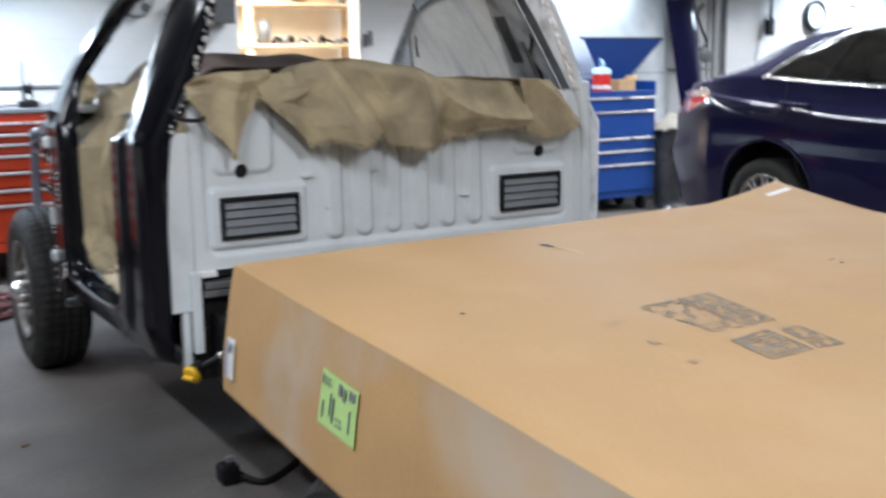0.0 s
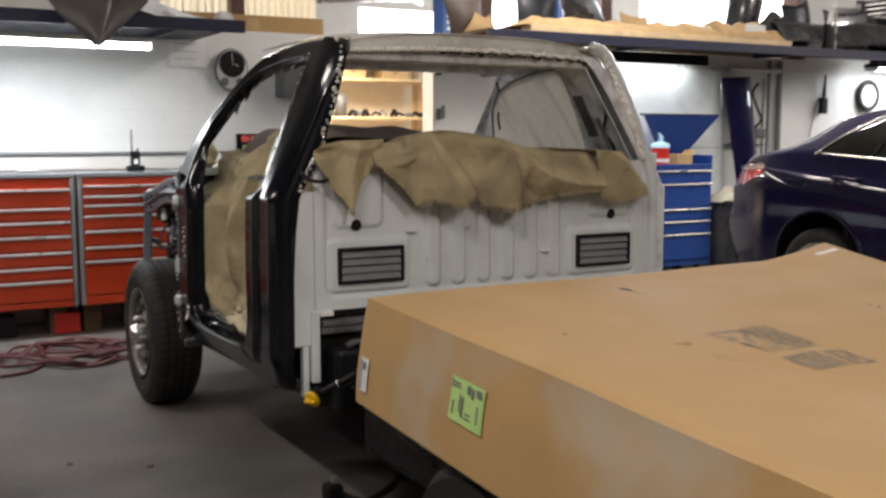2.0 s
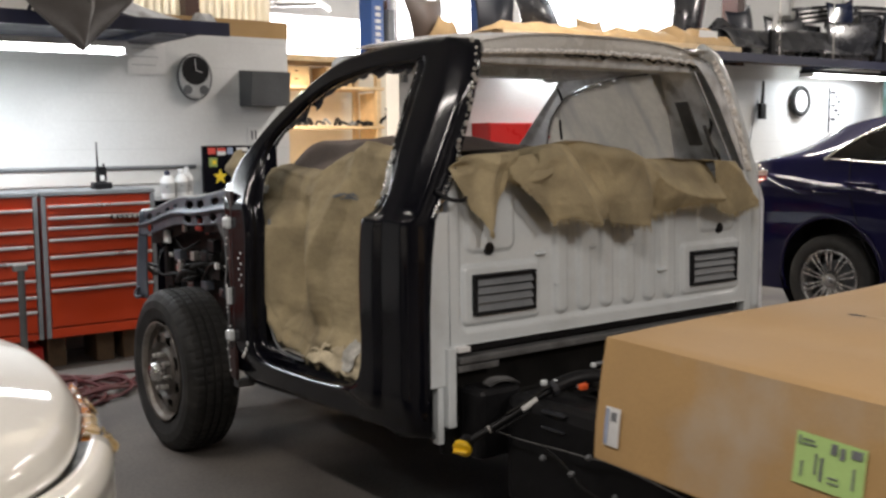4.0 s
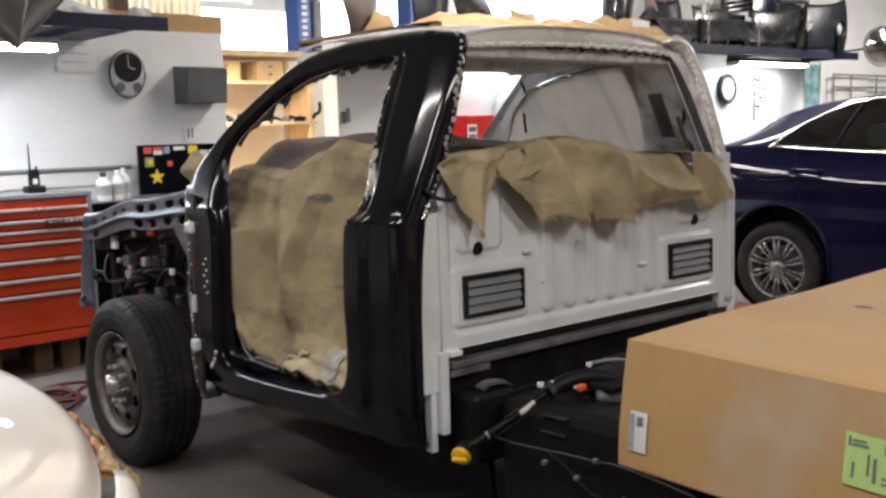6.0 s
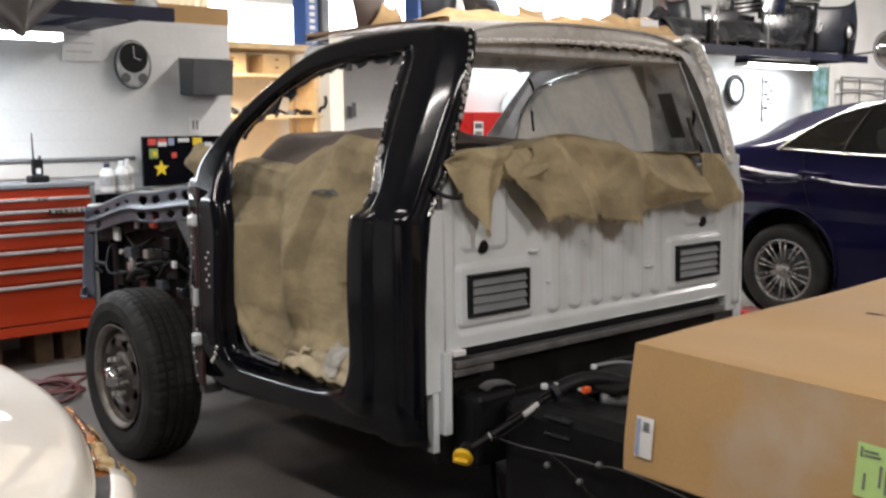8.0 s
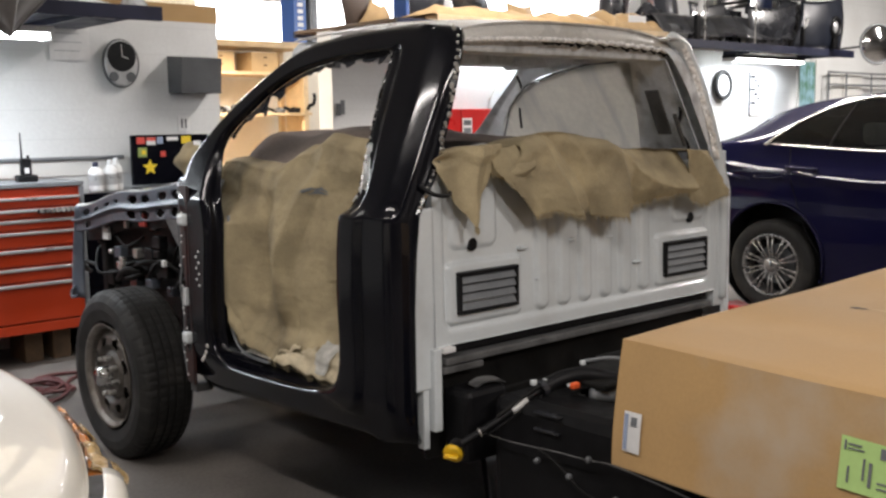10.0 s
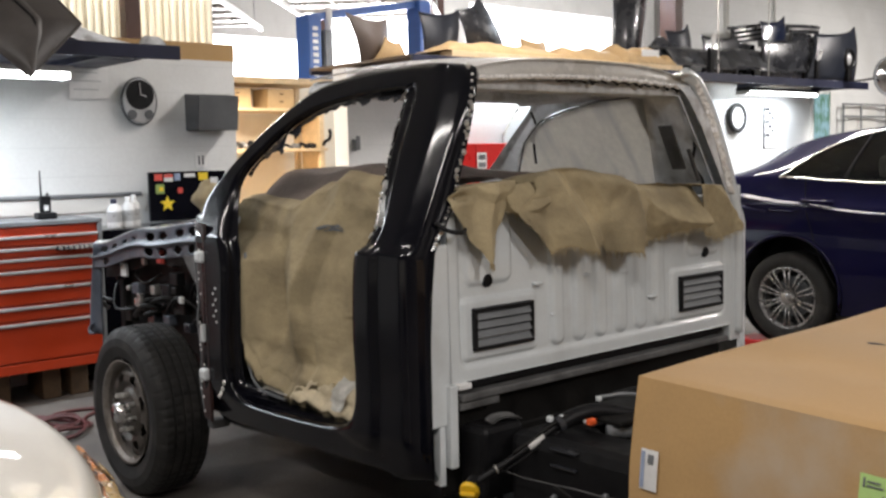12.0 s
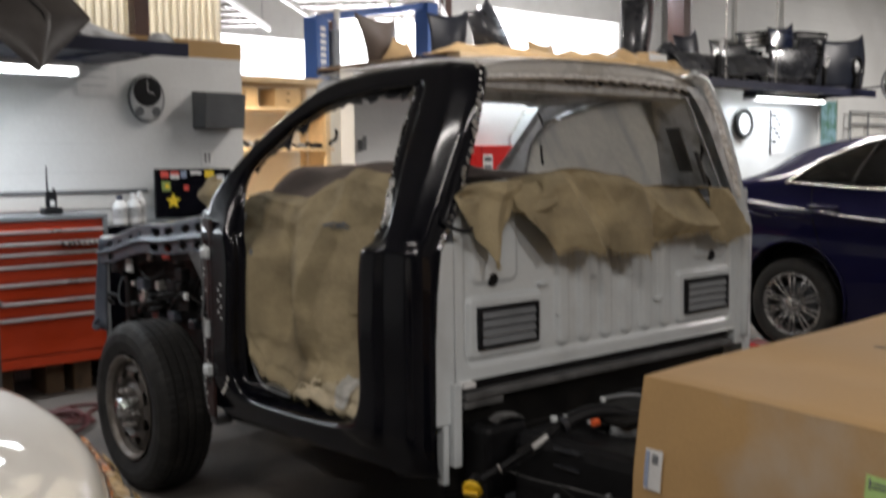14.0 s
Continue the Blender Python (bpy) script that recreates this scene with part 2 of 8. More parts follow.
ROOF_PAINT = material("sanded_roof_paint", (0.60, 0.59, 0.56), 0.30, 0.05, spread=0.12, scale=5, stain=(0.42, 0.37, 0.30), stain_amount=0.6, stain_scale=3, rough_spread=0.12)
STEEL_BLUE = material("blue_grey_apron", (0.100, 0.118, 0.148), 0.38, 0.35, spread=0.18, scale=10, stain=(0.22, 0.23, 0.24), stain_amount=0.4, stain_scale=9)
TAUPE_DARK = material("dark_taupe_plastic", (0.060, 0.053, 0.050), 0.45, spread=0.15, scale=5, stain=(0.10, 0.095, 0.09), stain_amount=0.4, stain_scale=4)
GREEN_LABEL = material("green_paper", (0.46, 0.68, 0.24), 0.7, spread=0.05, scale=10)
WHITE_PAPER = material("white_paper", (0.74, 0.74, 0.73), 0.7, spread=0.05, scale=12)
INK = material("black_ink", (0.03, 0.03, 0.035), 0.8, spread=0.3, scale=30)
PALE_INK = material("pale_blue_ink", (0.30, 0.36, 0.50), 0.8, spread=0.1, scale=30)
WOOD = material("pine_board", (0.66, 0.50, 0.30), 0.6, spread=0.16, scale=7, fine=50, bump=0.15)
WOOD_DARK = material("old_timber_block", (0.10, 0.06, 0.03), 0.75, spread=0.25, scale=12, fine=70, bump=0.3)
ALCOVE = material("warm_plaster", (0.74, 0.68, 0.57), 0.65, spread=0.06, scale=3, stain=(0.5, 0.4, 0.28), stain_amount=0.3)
KRAFT = material("brown_wrapping_paper", (0.50, 0.34, 0.17), 0.75, spread=0.12, scale=7, bump=0.4, bump_scale=18)
RED_CHEST = material("red_chest_paint", (0.55, 0.018, 0.015), 0.35, spread=0.07, scale=5)
RED_HOSE = material("red_air_hose", (0.085, 0.020, 0.020), 0.5, spread=0.15, scale=30)
RED_PLASTIC = material("red_plastic", (0.62, 0.03, 0.02), 0.4, spread=0.05, scale=20)
SKY_PLASTIC = material("pale_blue_plastic", (0.42, 0.66, 0.85), 0.45, spread=0.05, scale=20)
WHITE_PLASTIC = material("white_plastic", (0.76, 0.76, 0.75), 0.4, spread=0.04, scale=20)
SILVER_FACE = material("silver_plastic", (0.50, 0.51, 0.51), 0.35, 0.3, spread=0.06, scale=15)
BUMPER_DARK = material("dark_bumper_cover", (0.028, 0.030, 0.036), 0.28, spread=0.2, scale=5, coat=0.6, stain=(0.08, 0.08, 0.085), stain_amount=0.4, stain_scale=4)
BUMPER_NAVY = material("navy_bumper_cover", (0.007, 0.010, 0.019), 0.42, spread=0.15, scale=5, coat=0.12)
NAVY_SHINE = material("navy_glossy_panel", (0.010, 0.018, 0.050), 0.2, spread=0.15, scale=5, coat=0.8)
BUMPER_BROWN = material("taupe_bumper_cover", (0.13, 0.10, 0.085), 0.5, spread=0.15, scale=5)
PANEL_GREY = material("grey_plastic_panel", (0.17, 0.18, 0.19), 0.5, spread=0.15, scale=5)
SHELF_BLUE = material("navy_shelf_paint", (0.012, 0.015, 0.042), 0.5, spread=0.15, scale=6)
COLUMN_BROWN = material("brown_steel_column", (0.075, 0.032, 0.022), 0.5, spread=0.15, scale=5)
LIFT_BLUE = material("lift_blue_paint", (0.035, 0.10, 0.32), 0.4, spread=0.1, scale=5)
AMBER = material("amber_lens", (0.46, 0.16, 0.035), 0.10, spread=0.5, scale=24, coat=1.0, bump=0.35, bump_scale=45, stain=(0.34, 0.22, 0.08), stain_amount=0.8, stain_scale=22)
CLEAR_LENS = material("clear_lens", (0.33, 0.22, 0.085), 0.3, 0.0, spread=0.3, scale=45, coat=0.35)
TAIL_RED = material("tail_lamp_red", (0.40, 0.012, 0.012), 0.12, spread=0.1, scale=20, coat=1.0)
STICKER_YELLOW = material("yellow_sticker", (0.85, 0.62, 0.03), 0.5, spread=0.04, scale=20)
STICKER_RED = material("red_sticker", (0.65, 0.08, 0.06), 0.5, spread=0.1, scale=20)
STICKER_GREEN = material("olive_sticker", (0.25, 0.33, 0.10), 0.5, spread=0.1, scale=20)
TINTED = material("dark_tinted_glass", (0.012, 0.013, 0.014), 0.04, spread=0.05, scale=4, coat=1.0, rough_spread=0.02)
MIRROR = material("convex_mirror", (0.62, 0.62, 0.62), 0.06, 1.0, spread=0.05, scale=6)
ORANGE_CLIP = material("orange_clip", (0.85, 0.13, 0.03), 0.45, spread=0.05, scale=20)
TEAL = material("teal_plastic", (0.02, 0.22, 0.24), 0.45, spread=0.1, scale=20)
STRIP_WHITE = material("cream_vinyl_strip", (0.88, 0.86, 0.78), 0.45, spread=0.08, scale=4)
let_through(STRIP_WHITE, (0.96, 0.93, 0.84), 0.7)
SEDAN_GLASS = glass_like("smoked_car_glass", (0.55, 0.58, 0.57))
CLEAR_PINK = material("pink_clear_lens", (0.62, 0.42, 0.40), 0.12, spread=0.2, scale=40, coat=1.0)
DULL_CARD = material("rubbed_cardboard", (0.47, 0.295, 0.125), 0.82, spread=0.07, scale=4, fine=120, stain=(0.47, 0.38, 0.28), stain_amount=1.0, stain_scale=2.6)
STAMP_PALE = material("pale_stamp_ink", (0.36, 0.255, 0.145), 0.85, spread=0.2, scale=16, fine=120)
STAMP_INK = material("blue_grey_stamp_ink", (0.235, 0.195, 0.150), 0.85, spread=0.3, scale=16, fine=120)
DOOR_PANEL = material("tan_door_panel", (0.20, 0.175, 0.135), 0.6, spread=0.08, scale=3, stain=(0.5, 0.47, 0.40), stain_amount=0.4)
TUBE = glowing("fluorescent_tube", (0.92, 1.0, 0.97), 14.0)
CEIL_TUBE = glowing("ceiling_tube", (1.0, 0.98, 0.90), 7.0)
DAYLIGHT = glowing("daylight_outside", (1.0, 1.0, 0.99), 4.5)
ALLOY = material("alloy_wheel", (0.38, 0.375, 0.37), 0.28, 0.8, spread=0.06, scale=10)
GREEN_DAY = glowing("green_daylight", (0.42, 0.72, 0.62), 0.42)
nt = GREEN_DAY.node_tree
nt.nodes["Principled BSDF"].inputs["Base Color"].default_value = (0.03, 0.05, 0.05, 1)
leafy = nt.nodes.new("ShaderNodeTexNoise")
leafy.inputs["Scale"].default_value = 7.0
shades = nt.nodes.new("ShaderNodeValToRGB")
shades.color_ramp.elements[0].position, shades.color_ramp.elements[0].color = 0.38, (0.12, 0.30, 0.16, 1)
shades.color_ramp.elements[1].position, shades.color_ramp.elements[1].color = 0.62, (0.45, 0.72, 0.80, 1)
nt.links.new(leafy.outputs["Fac"], shades.inputs[0])
nt.links.new(shades.outputs[0], nt.nodes["Principled BSDF"].inputs["Emission Color"])

# ---------------------------------------------------------------- the room
WY = 4.78


def structure(name, bm, mat_, label):
    return tagged(link(name, bm, mat_), label, kind="structure")


def courses(ob, x0, x1, z0, z1, y):
    """Shallow mortar joints of a painted block wall, as thin raised beads."""
    n = int((z1 - z0) / 0.203)
    for k in range(1, n + 1):
        z = z0 + k * 0.203
        if z < z1 - 0.02:
            part("joint", block(x0, x1, y - 0.0025, y, z - 0.004, z + 0.004), JOINT, ob)


# for walls out of view: dark, to cut bounced light and pale reflections
DIM_WALL = material("unseen_dark_wall", (0.21, 0.20, 0.19), 0.7, spread=0.1, scale=1.5, stain=(0.14, 0.13, 0.12), stain_amount=0.4)
JOINT = material("painted_joint", (0.66, 0.67, 0.66), 0.6, spread=0.05, scale=3)
structure("floor", block(-8, 20, -9, 15, -0.2, 0.0), CONCRETE, "grey stained concrete workshop floor")
w1 = structure("wall_partition", block(-8, 1.22, WY, WY + 0.2, 0, 2.28), BLOCK_WHITE, "white painted block partition wall")
courses(w1, -3.2, 1.22, 0.0, 2.28, WY)
w2 = structure("wall_side", block(2.30, 20, WY, WY + 0.2, 0, 2.28), BLOCK_WHITE, "white painted block wall behind the blue car")
courses(w2, 2.30, 11.5, 0.0, 2.28, WY)
w3 = structure("wall_upper", block(7.1, 20, WY + 0.002, WY + 0.2, 2.28, 6.2), BLOCK_WHITE, "cream block wall above the parts rack")
courses(w3, 7.1, 13.0, 2.28, 5.0, WY)
structure("wall_west", block(-8.2, -8, -9, 15, 0, 6.2), DIM_WALL, "unseen side wall, kept dark to cut bounced light")
structure("wall_east", block(20, 20.2, -9, 15, 0, 6.2), DIM_WALL, "unseen side wall, kept dark to cut bounced light")
structure("wall_south", block(-8.2, 20.2, -9.2, -9, 0, 6.2), DIM_WALL, "unseen wall behind the walk, kept dark to cut bounced light")
structure("ceiling", block(-8.2, 20.2, -9.2, 15.4, 6.2, 6.4), PLAIN_WHITE, "white workshop ceiling")
structure("wall_alcove_back", block(1.0, 6.6, 7.45, 7.55, 0, 2.36), ALCOVE, "warm cream back wall of the storage alcove")
structure("wall_alcove_west", block(0.96, 1.06, WY + 0.2, 7.45, 0, 2.28), ALCOVE, "warm cream side wall of the storage alcove")
structure("wall_alcove_east", block(6.6, 6.7, WY + 0.2, 7.55, 0, 2.28), ALCOVE, "warm cream side wall of the storage alcove")
# far wall with three bright openings
far = new("wall_north")
tagged(far, "far white wall with open garage doorways", kind="structure")
for x0, x1, z0, z1 in ((-8.2, 6.2, 0, 6.2), (6.2, 8.75, 3.9, 6.2), (8.75, 9.0, 0, 6.2), (9.0, 11.9, 4.5, 6.2), (11.9, 13.2, 0, 6.2), (13.2, 18.2, 0, 3.0), (13.2, 18.2, 5.0, 6.2), (18.2, 20.2, 0, 6.2)):
    part("wall_section", block(x0, x1, 15.0, 15.2, z0, z1), PLAIN_WHITE, far)
structure("backdrop", block(4, 20, 16.2, 16.3, 0, 6.2), DAYLIGHT, "bright daylight beyond the garage doorways")
structure("column", block(6.92, 7.05, WY - 0.02, WY + 0.2, 2.28, 6.2), COLUMN_BROWN, "brown painted steel column")
structure("beam", block(7.1, 20, WY - 0.05, WY, 4.75, 4.95), COLUMN_BROWN, "brown painted steel beam")
structure("column", block(0.60, 0.72, 5.32, 5.44, 2.28, 6.2), COLUMN_BROWN, "brown painted steel column")


def tube_fixture(x0, x1, y, z, tube_mat, label, power, hood=0.09, on_chains=0.0, axis="x", colour=(0.84, 0.95, 1.0), housing=None, lip=False):
    t = thing("fluorescent_light", label, "light fixture", ((x0 + x1) / 2, y, z), 0 if axis == "x" else 90)
    h = (x1 - x0) / 2
    part("housing", block(-h, h, -hood, hood, 0.03, 0.07, 0.006), housing or WHITE_PLASTIC, t)
    for s in (-0.045, 0.045):
        part("tube", rod([(-h + 0.03, s, 0.012), (h - 0.03, s, 0.012)], 0.016, 10), tube_mat, t, "glowing fluorescent tube")
    part("end_cap", block(-h, -h + 0.025, -hood, hood, -0.01, 0.03), WHITE_PLASTIC, t)
    part("end_cap", block(h - 0.025, h, -hood, hood, -0.01, 0.03), WHITE_PLASTIC, t)
    if lip:
        part("reflector_lip", block(-h, h, -hood - 0.006, -hood, -0.035, 0.07, 0.002), housing, t)
    if on_chains:
        for s in (-h * 0.8, h * 0.8):
            part("chain", rod([(s, 0, 0.07), (s, 0, 0.07 + on_chains)], 0.006, 6), BARE_METAL, t)
    lamp = area_lamp("tube_lamp", Matrix.Translation(((x0 + x1) / 2, y, z - 0.02)) @ (Matrix.Rotation(radians(90), 4, "Z") if axis != "x" else Matrix.Identity(4)), x1 - x0 - 0.1, 0.14, power, colour)
    return t


tube_fixture(-2.62, -0.44, 3.86, 2.03, TUBE, "lit twin tube light hanging under the parts shelf", 27, on_chains=0.07)
tube_fixture(7.75, 9.35, 4.42, 2.17, TUBE, "lit twin tube light fixed under the rack", 17, on_chains=0.03, housing=BLACK_PLASTIC)
tube_fixture(3.5, 5.3, 4.52, 2.17, TUBE, "lit twin tube light fixed under the rack", 2.6, on_chains=0.03, housing=BLACK_PLASTIC, lip=True)
tube_fixture(6.2, 8.3, 5.42, 3.62, CEIL_TUBE, "lit twin tube light hanging on chains", 130, hood=0.14, on_chains=2.51)
# all out of view; third, sixth and seventh are added to brighten dim surfaces
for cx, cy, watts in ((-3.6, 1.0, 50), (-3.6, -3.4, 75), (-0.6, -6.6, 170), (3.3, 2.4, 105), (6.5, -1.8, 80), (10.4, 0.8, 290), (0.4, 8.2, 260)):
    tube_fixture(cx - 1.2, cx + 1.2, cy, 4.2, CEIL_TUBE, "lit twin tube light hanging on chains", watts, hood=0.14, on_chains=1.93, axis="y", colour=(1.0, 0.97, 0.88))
area_lamp("alcove_lamp", pose(1.9, 6.3, 2.24), 0.9, 0.3, 55, (1.0, 0.86, 0.64))
area_lamp("doorway_daylight", look((7.75, 14.9, 2.0), (7.75, 8, 1.5)), 1.9, 3.6, 300, (1, 1, 1))
area_lamp("doorway_daylight", look((10.45, 14.9, 2.2), (10.4, 8, 1.5)), 2.6, 4.2, 400, (1, 1, 1))
area_lamp("window_daylight", look((15.7, 14.9, 4.0), (12, 4, 1.5)), 4.8, 1.9, 420, (1, 1, 1))

# ---------------------------------------------------------------- pickup cab
CX = -0.024          # the truck's middle line


def side_x(z):
    """Half width of the cab's outer skin at height z."""
    return 0.926 - 0.25 * (z - 1.2) / 0.55 if z > 1.2 else 0.926 - 0.05 * max(0.0, 0.62 - z) / 0.15


# door opening and outer edge of the side panel, in y and z, turn by turn
RING = [((1.119, 1.09), (1.292, 1.09)), ((1.135, 1.20), (1.345, 1.215)), ((1.175, 1.33), (1.405, 1.340)), ((1.170, 1.452), (1.290, 1.474)),
        ((1.060, 1.552), (1.165, 1.588)), ((0.950, 1.624), (1.032, 1.675)), ((0.815, 1.680), (0.905, 1.745)), ((0.70, 1.702), (0.79, 1.782)),
        ((0.53, 1.722), (0.60, 1.803)), ((0.40, 1.727), (0.43, 1.812)), ((0.320, 1.728), (0.17, 1.808)), ((0.306, 1.710), (0.035, 1.757)),
        ((0.300, 1.60), (0.0, 1.63)), ((0.284, 1.49), (0.0, 1.50)), ((0.262, 1.39), (0.0, 1.39)), ((0.236, 1.29), (0.0, 1.29)),
        ((0.252, 1.232), (0.0, 1.225)), ((0.275, 1.18), (0.0, 1.17)), ((0.288, 1.068), (0.0, 1.06)), ((0.292, 0.926), (0.0, 0.926)),
        ((0.285, 0.80), (0.0, 0.80)), ((0.295, 0.70), (0.0, 0.66)), ((0.34, 0.635), (0.0, 0.52)), ((0.45, 0.604), (0.13, 0.484)),
        ((0.68, 0.588), (0.60, 0.468)), ((0.95, 0.584), (0.95, 0.456)), ((1.08, 0.600), (1.262, 0.444)), ((1.133, 0.665), (1.318, 0.50)),
        ((1.140, 0.80), (1.305, 0.75)), ((1.130, 0.95), (1.290, 0.93))]
OPENING, EDGE = [p for p, q in RING], [q for p, q in RING]
# the far side's front edge runs straighter
EDGE_FAR = EDGE[:2] + [(1.47, 1.34), (1.303, 1.474), (1.150, 1.590), (1.026, 1.68), (0.944, 1.745), (0.80, 1.785), (0.60, 1.803)] + EDGE[9:]
STEPS = 7


def around(pts, steps=STEPS):
    v = [Vector((0, *p)) for p in pts]
    return smooth_path([v[-1], *v, v[0], v[1]], steps)[steps:steps + steps * len(v)]


def half_width(z, sign):
    """The far side of the cab leans in more than the driver's side."""
    return side_x(z) - (0.095 * max(0.0, (z - 1.2) / 0.5) ** 1.25 if sign > 0 else 0.0)


def clamp(x):
    return max(0.0, min(1.0, x))


FLANGE = [(0.45, -0.873), (0.92, -0.871), (1.086, -0.861), (1.209, -0.846), (1.289, -0.80), (1.363, -0.754), (1.446, -0.735), (1.51, -0.713), (1.58, -0.692), (1.65, -0.672), (1.71, -0.662), (1.76, -0.668), (1.83, -0.69)]


def side_panel(sign):
    """The ring of sill, pillars and roof rail round one door opening; sign -1 is the driver's side."""
    k, bm, rings = 24, bmesh.new(), []
    for p, q in zip(around(OPENING), around(EDGE if sign < 0 else EDGE_FAR)):
        rear = clamp((0.12 - q.y) / 0.10)
        depth = 0.12 if p.z < 0.62 else 0.05 if p.y < 0.5 else lerp(0.07, 0.03, clamp((p.z - 1.2) / 0.2))
        ring = [bm.verts.new((CX + sign * (half_width(p.z, sign) - depth - 0.01), p.y, p.z)), bm.verts.new((CX + sign * (half_width(p.z, sign) - 0.030), p.y, p.z))]
        for i in range(k + 1):
            t = i / k
            m = p.lerp(q, t)
            upper = clamp((m.z - 1.205) / 0.03)
            inset = 0.024 * (1 - min(1, t / 0.14)) ** 2
            inset += rear * upper * (0.016 * clamp((0.30 - t) / 0.05) + 0.030 * max(0.0, (t - 0.62) / 0.38) ** 2.2)
            inset += rear * (1 - upper) * 0.040 * max(0.0, (t - 0.86) / 0.14) ** 2
            inset -= rear * (1 - upper) * 0.016 * clamp((0.46 - t) / 0.05)
            if q.y > 0.15:
                inset += (0.030 * max(0.0, (t - 0.72) / 0.28) ** 2 if q.z > 1.3 or q.z < 0.5 else 0.0)
            wide = half_width(m.z, sign)
            if sign > 0 and m.z > 1.25:          # the far windscreen pillar leans in on a straight line
                wide = lerp(wide, 0.784 - 0.309 * (q.z - 1.34), t * clamp((q.y - 0.6) / 0.3))
            ring.append(bm.verts.new((CX + sign * (wide - inset), m.y, m.z)))
        hw, lip = half_width(q.z, sign), 0.05
        if sign > 0 and q.z > 1.25 and q.y > 0.6:
            hw, lip = ring[-1].co.x - CX, 0.004
        e0, e1 = Vector((CX + sign * (hw - lip), q.y, q.z)), Vector((CX + sign * (hw - 2 * lip), q.y - 0.004, q.z))
        if sign < 0:
            e0 = e0.lerp(Vector((CX - hw + 0.058, -0.004, q.z)), rear)
            e1 = e1.lerp(Vector((straight(FLANGE, q.z), -0.012, q.z)), rear)
        ring += [bm.verts.new(e0), bm.verts.new(e1)]
        rings.append(ring)
    for i in range(len(rings)):
        r0, r1 = rings[i], rings[(i + 1) % len(rings)]
        for j in range(len(r0) - 1):
            bm.faces.new((r0[j], r1[j], r1[j + 1], r0[j + 1]))
    return thicken(bm, 0.004)


truck = thing("pickup_truck", "stripped pickup cab with a black side panel and no cargo bed", "pickup truck")
part("side_panel", side_panel(-1), BLACK_PAINT, truck, "glossy black replacement side panel", True)
part("side_panel", side_panel(1), PRIMER_GREY, truck, "grey primed inner side panel", True)


def bump_rect(x, z, x0, x1, z0, z1, soft):
    d = min(x - x0, x1 - x, z - z0, z1 - z)
    # rounded corners
    cx, cz = min(max(x, x0 + soft * 2), x1 - soft * 2), min(max(z, z0 + soft * 2), z1 - soft * 2)
    r = math.hypot(x - cx, z - cz)
    d = min(d, soft * 2 - r) if r > 0 else d
    t = max(0.0, min(1.0, d / soft))
    return t * t * (3 - 2 * t)


def rear_skin(u, v):
    x, z = lerp(-0.79, 0.745, u), lerp(0.79, 1.33, v)
    y = 0.012 * bump_rect(x, z, -0.755, 0.71, 0.825, 1.36, 0.022)
    y -= 0.016 * bump_rect(x, z, -0.735, -0.395, 0.850, 1.052, 0.011)
    y -= 0.016 * bump_rect(x, z, 0.350, 0.700, 0.850, 1.052, 0.011)
    for c in (-0.292, -0.178, -0.064, 0.050, 0.164, 0.278):
        y -= 0.017 * bump_rect(x, z, c - 0.036, c + 0.036, 0.845, 1.34, 0.017)
    y -= 0.012 * bump_rect(x, z, -0.72, -0.50, 1.085, 1.34, 0.02) + 0.012 * bump_rect(x, z, 0.45, 0.68, 1.085, 1.34, 0.02)
    lean = -0.03 * (1.05 - z) * 0.6
    return x, y - 0.002 + lean, z


part("rear_panel", sheet(260, 100, rear_skin, thick=-0.004), GREY_BODY, truck, "pale grey pressed rear wall with vertical ribs", True)
for x, z in ((-0.388, 1.07), (-0.145, 1.077), (-0.305, 0.958), (0.063, 1.069), (0.235, 0.960)):
    part("pressed_tab", block(x - 0.020, x + 0.020, -0.013, 0.012, z - 0.007, z + 0.004, 0.005), GREY_BODY, truck, "", True)
for x in (-0.62, 0.575):
    part("plug_hole", lathe([(0.0, 0), (0.018, 0), (0.022, 0.004), (0.022, 0.01)], 16, m=Matrix.Translation((x, -0.008, 1.102)) @ Matrix.Rotation(radians(90), 4, "Z")), BLACK_PLASTIC, truck, "black round plug")
for x0, x1 in ((-0.70, -0.43), (0.385, 0.665)):
    v = part("cab_vent", block(x0 + 0.008, x1 - 0.008, -0.012, -0.008, 0.895, 1.010), BLACK_PLASTIC, truck, "black plastic cab vent")
    for z0, z1 in ((0.884, 0.897), (1.007, 1.02)):
        part("frame_bar", block(x0, x1, -0.030, -0.006, z0, z1, 0.004), BLACK_PLASTIC, v)
    for xa, xb in ((x0, x0 + 0.013), (x1 - 0.013, x1)):
        part("frame_bar", block(xa, xb, -0.029, -0.006, 0.897, 1.007, 0.003), BLACK_PLASTIC, v)
    for k in range(4):
        z = 0.907 + k * 0.0285
        bm = block(x0 + 0.013, x1 - 0.013, -0.003, 0.003, -0.012, 0.012)
        bmesh.ops.transform(bm, matrix=Matrix.Translation((0, -0.020, z)) @ Matrix.Rotation(radians(-28), 4, "X"), verts=bm.verts)
        part("slat", bm, PANEL_GREY, v, "grey louvre slat")
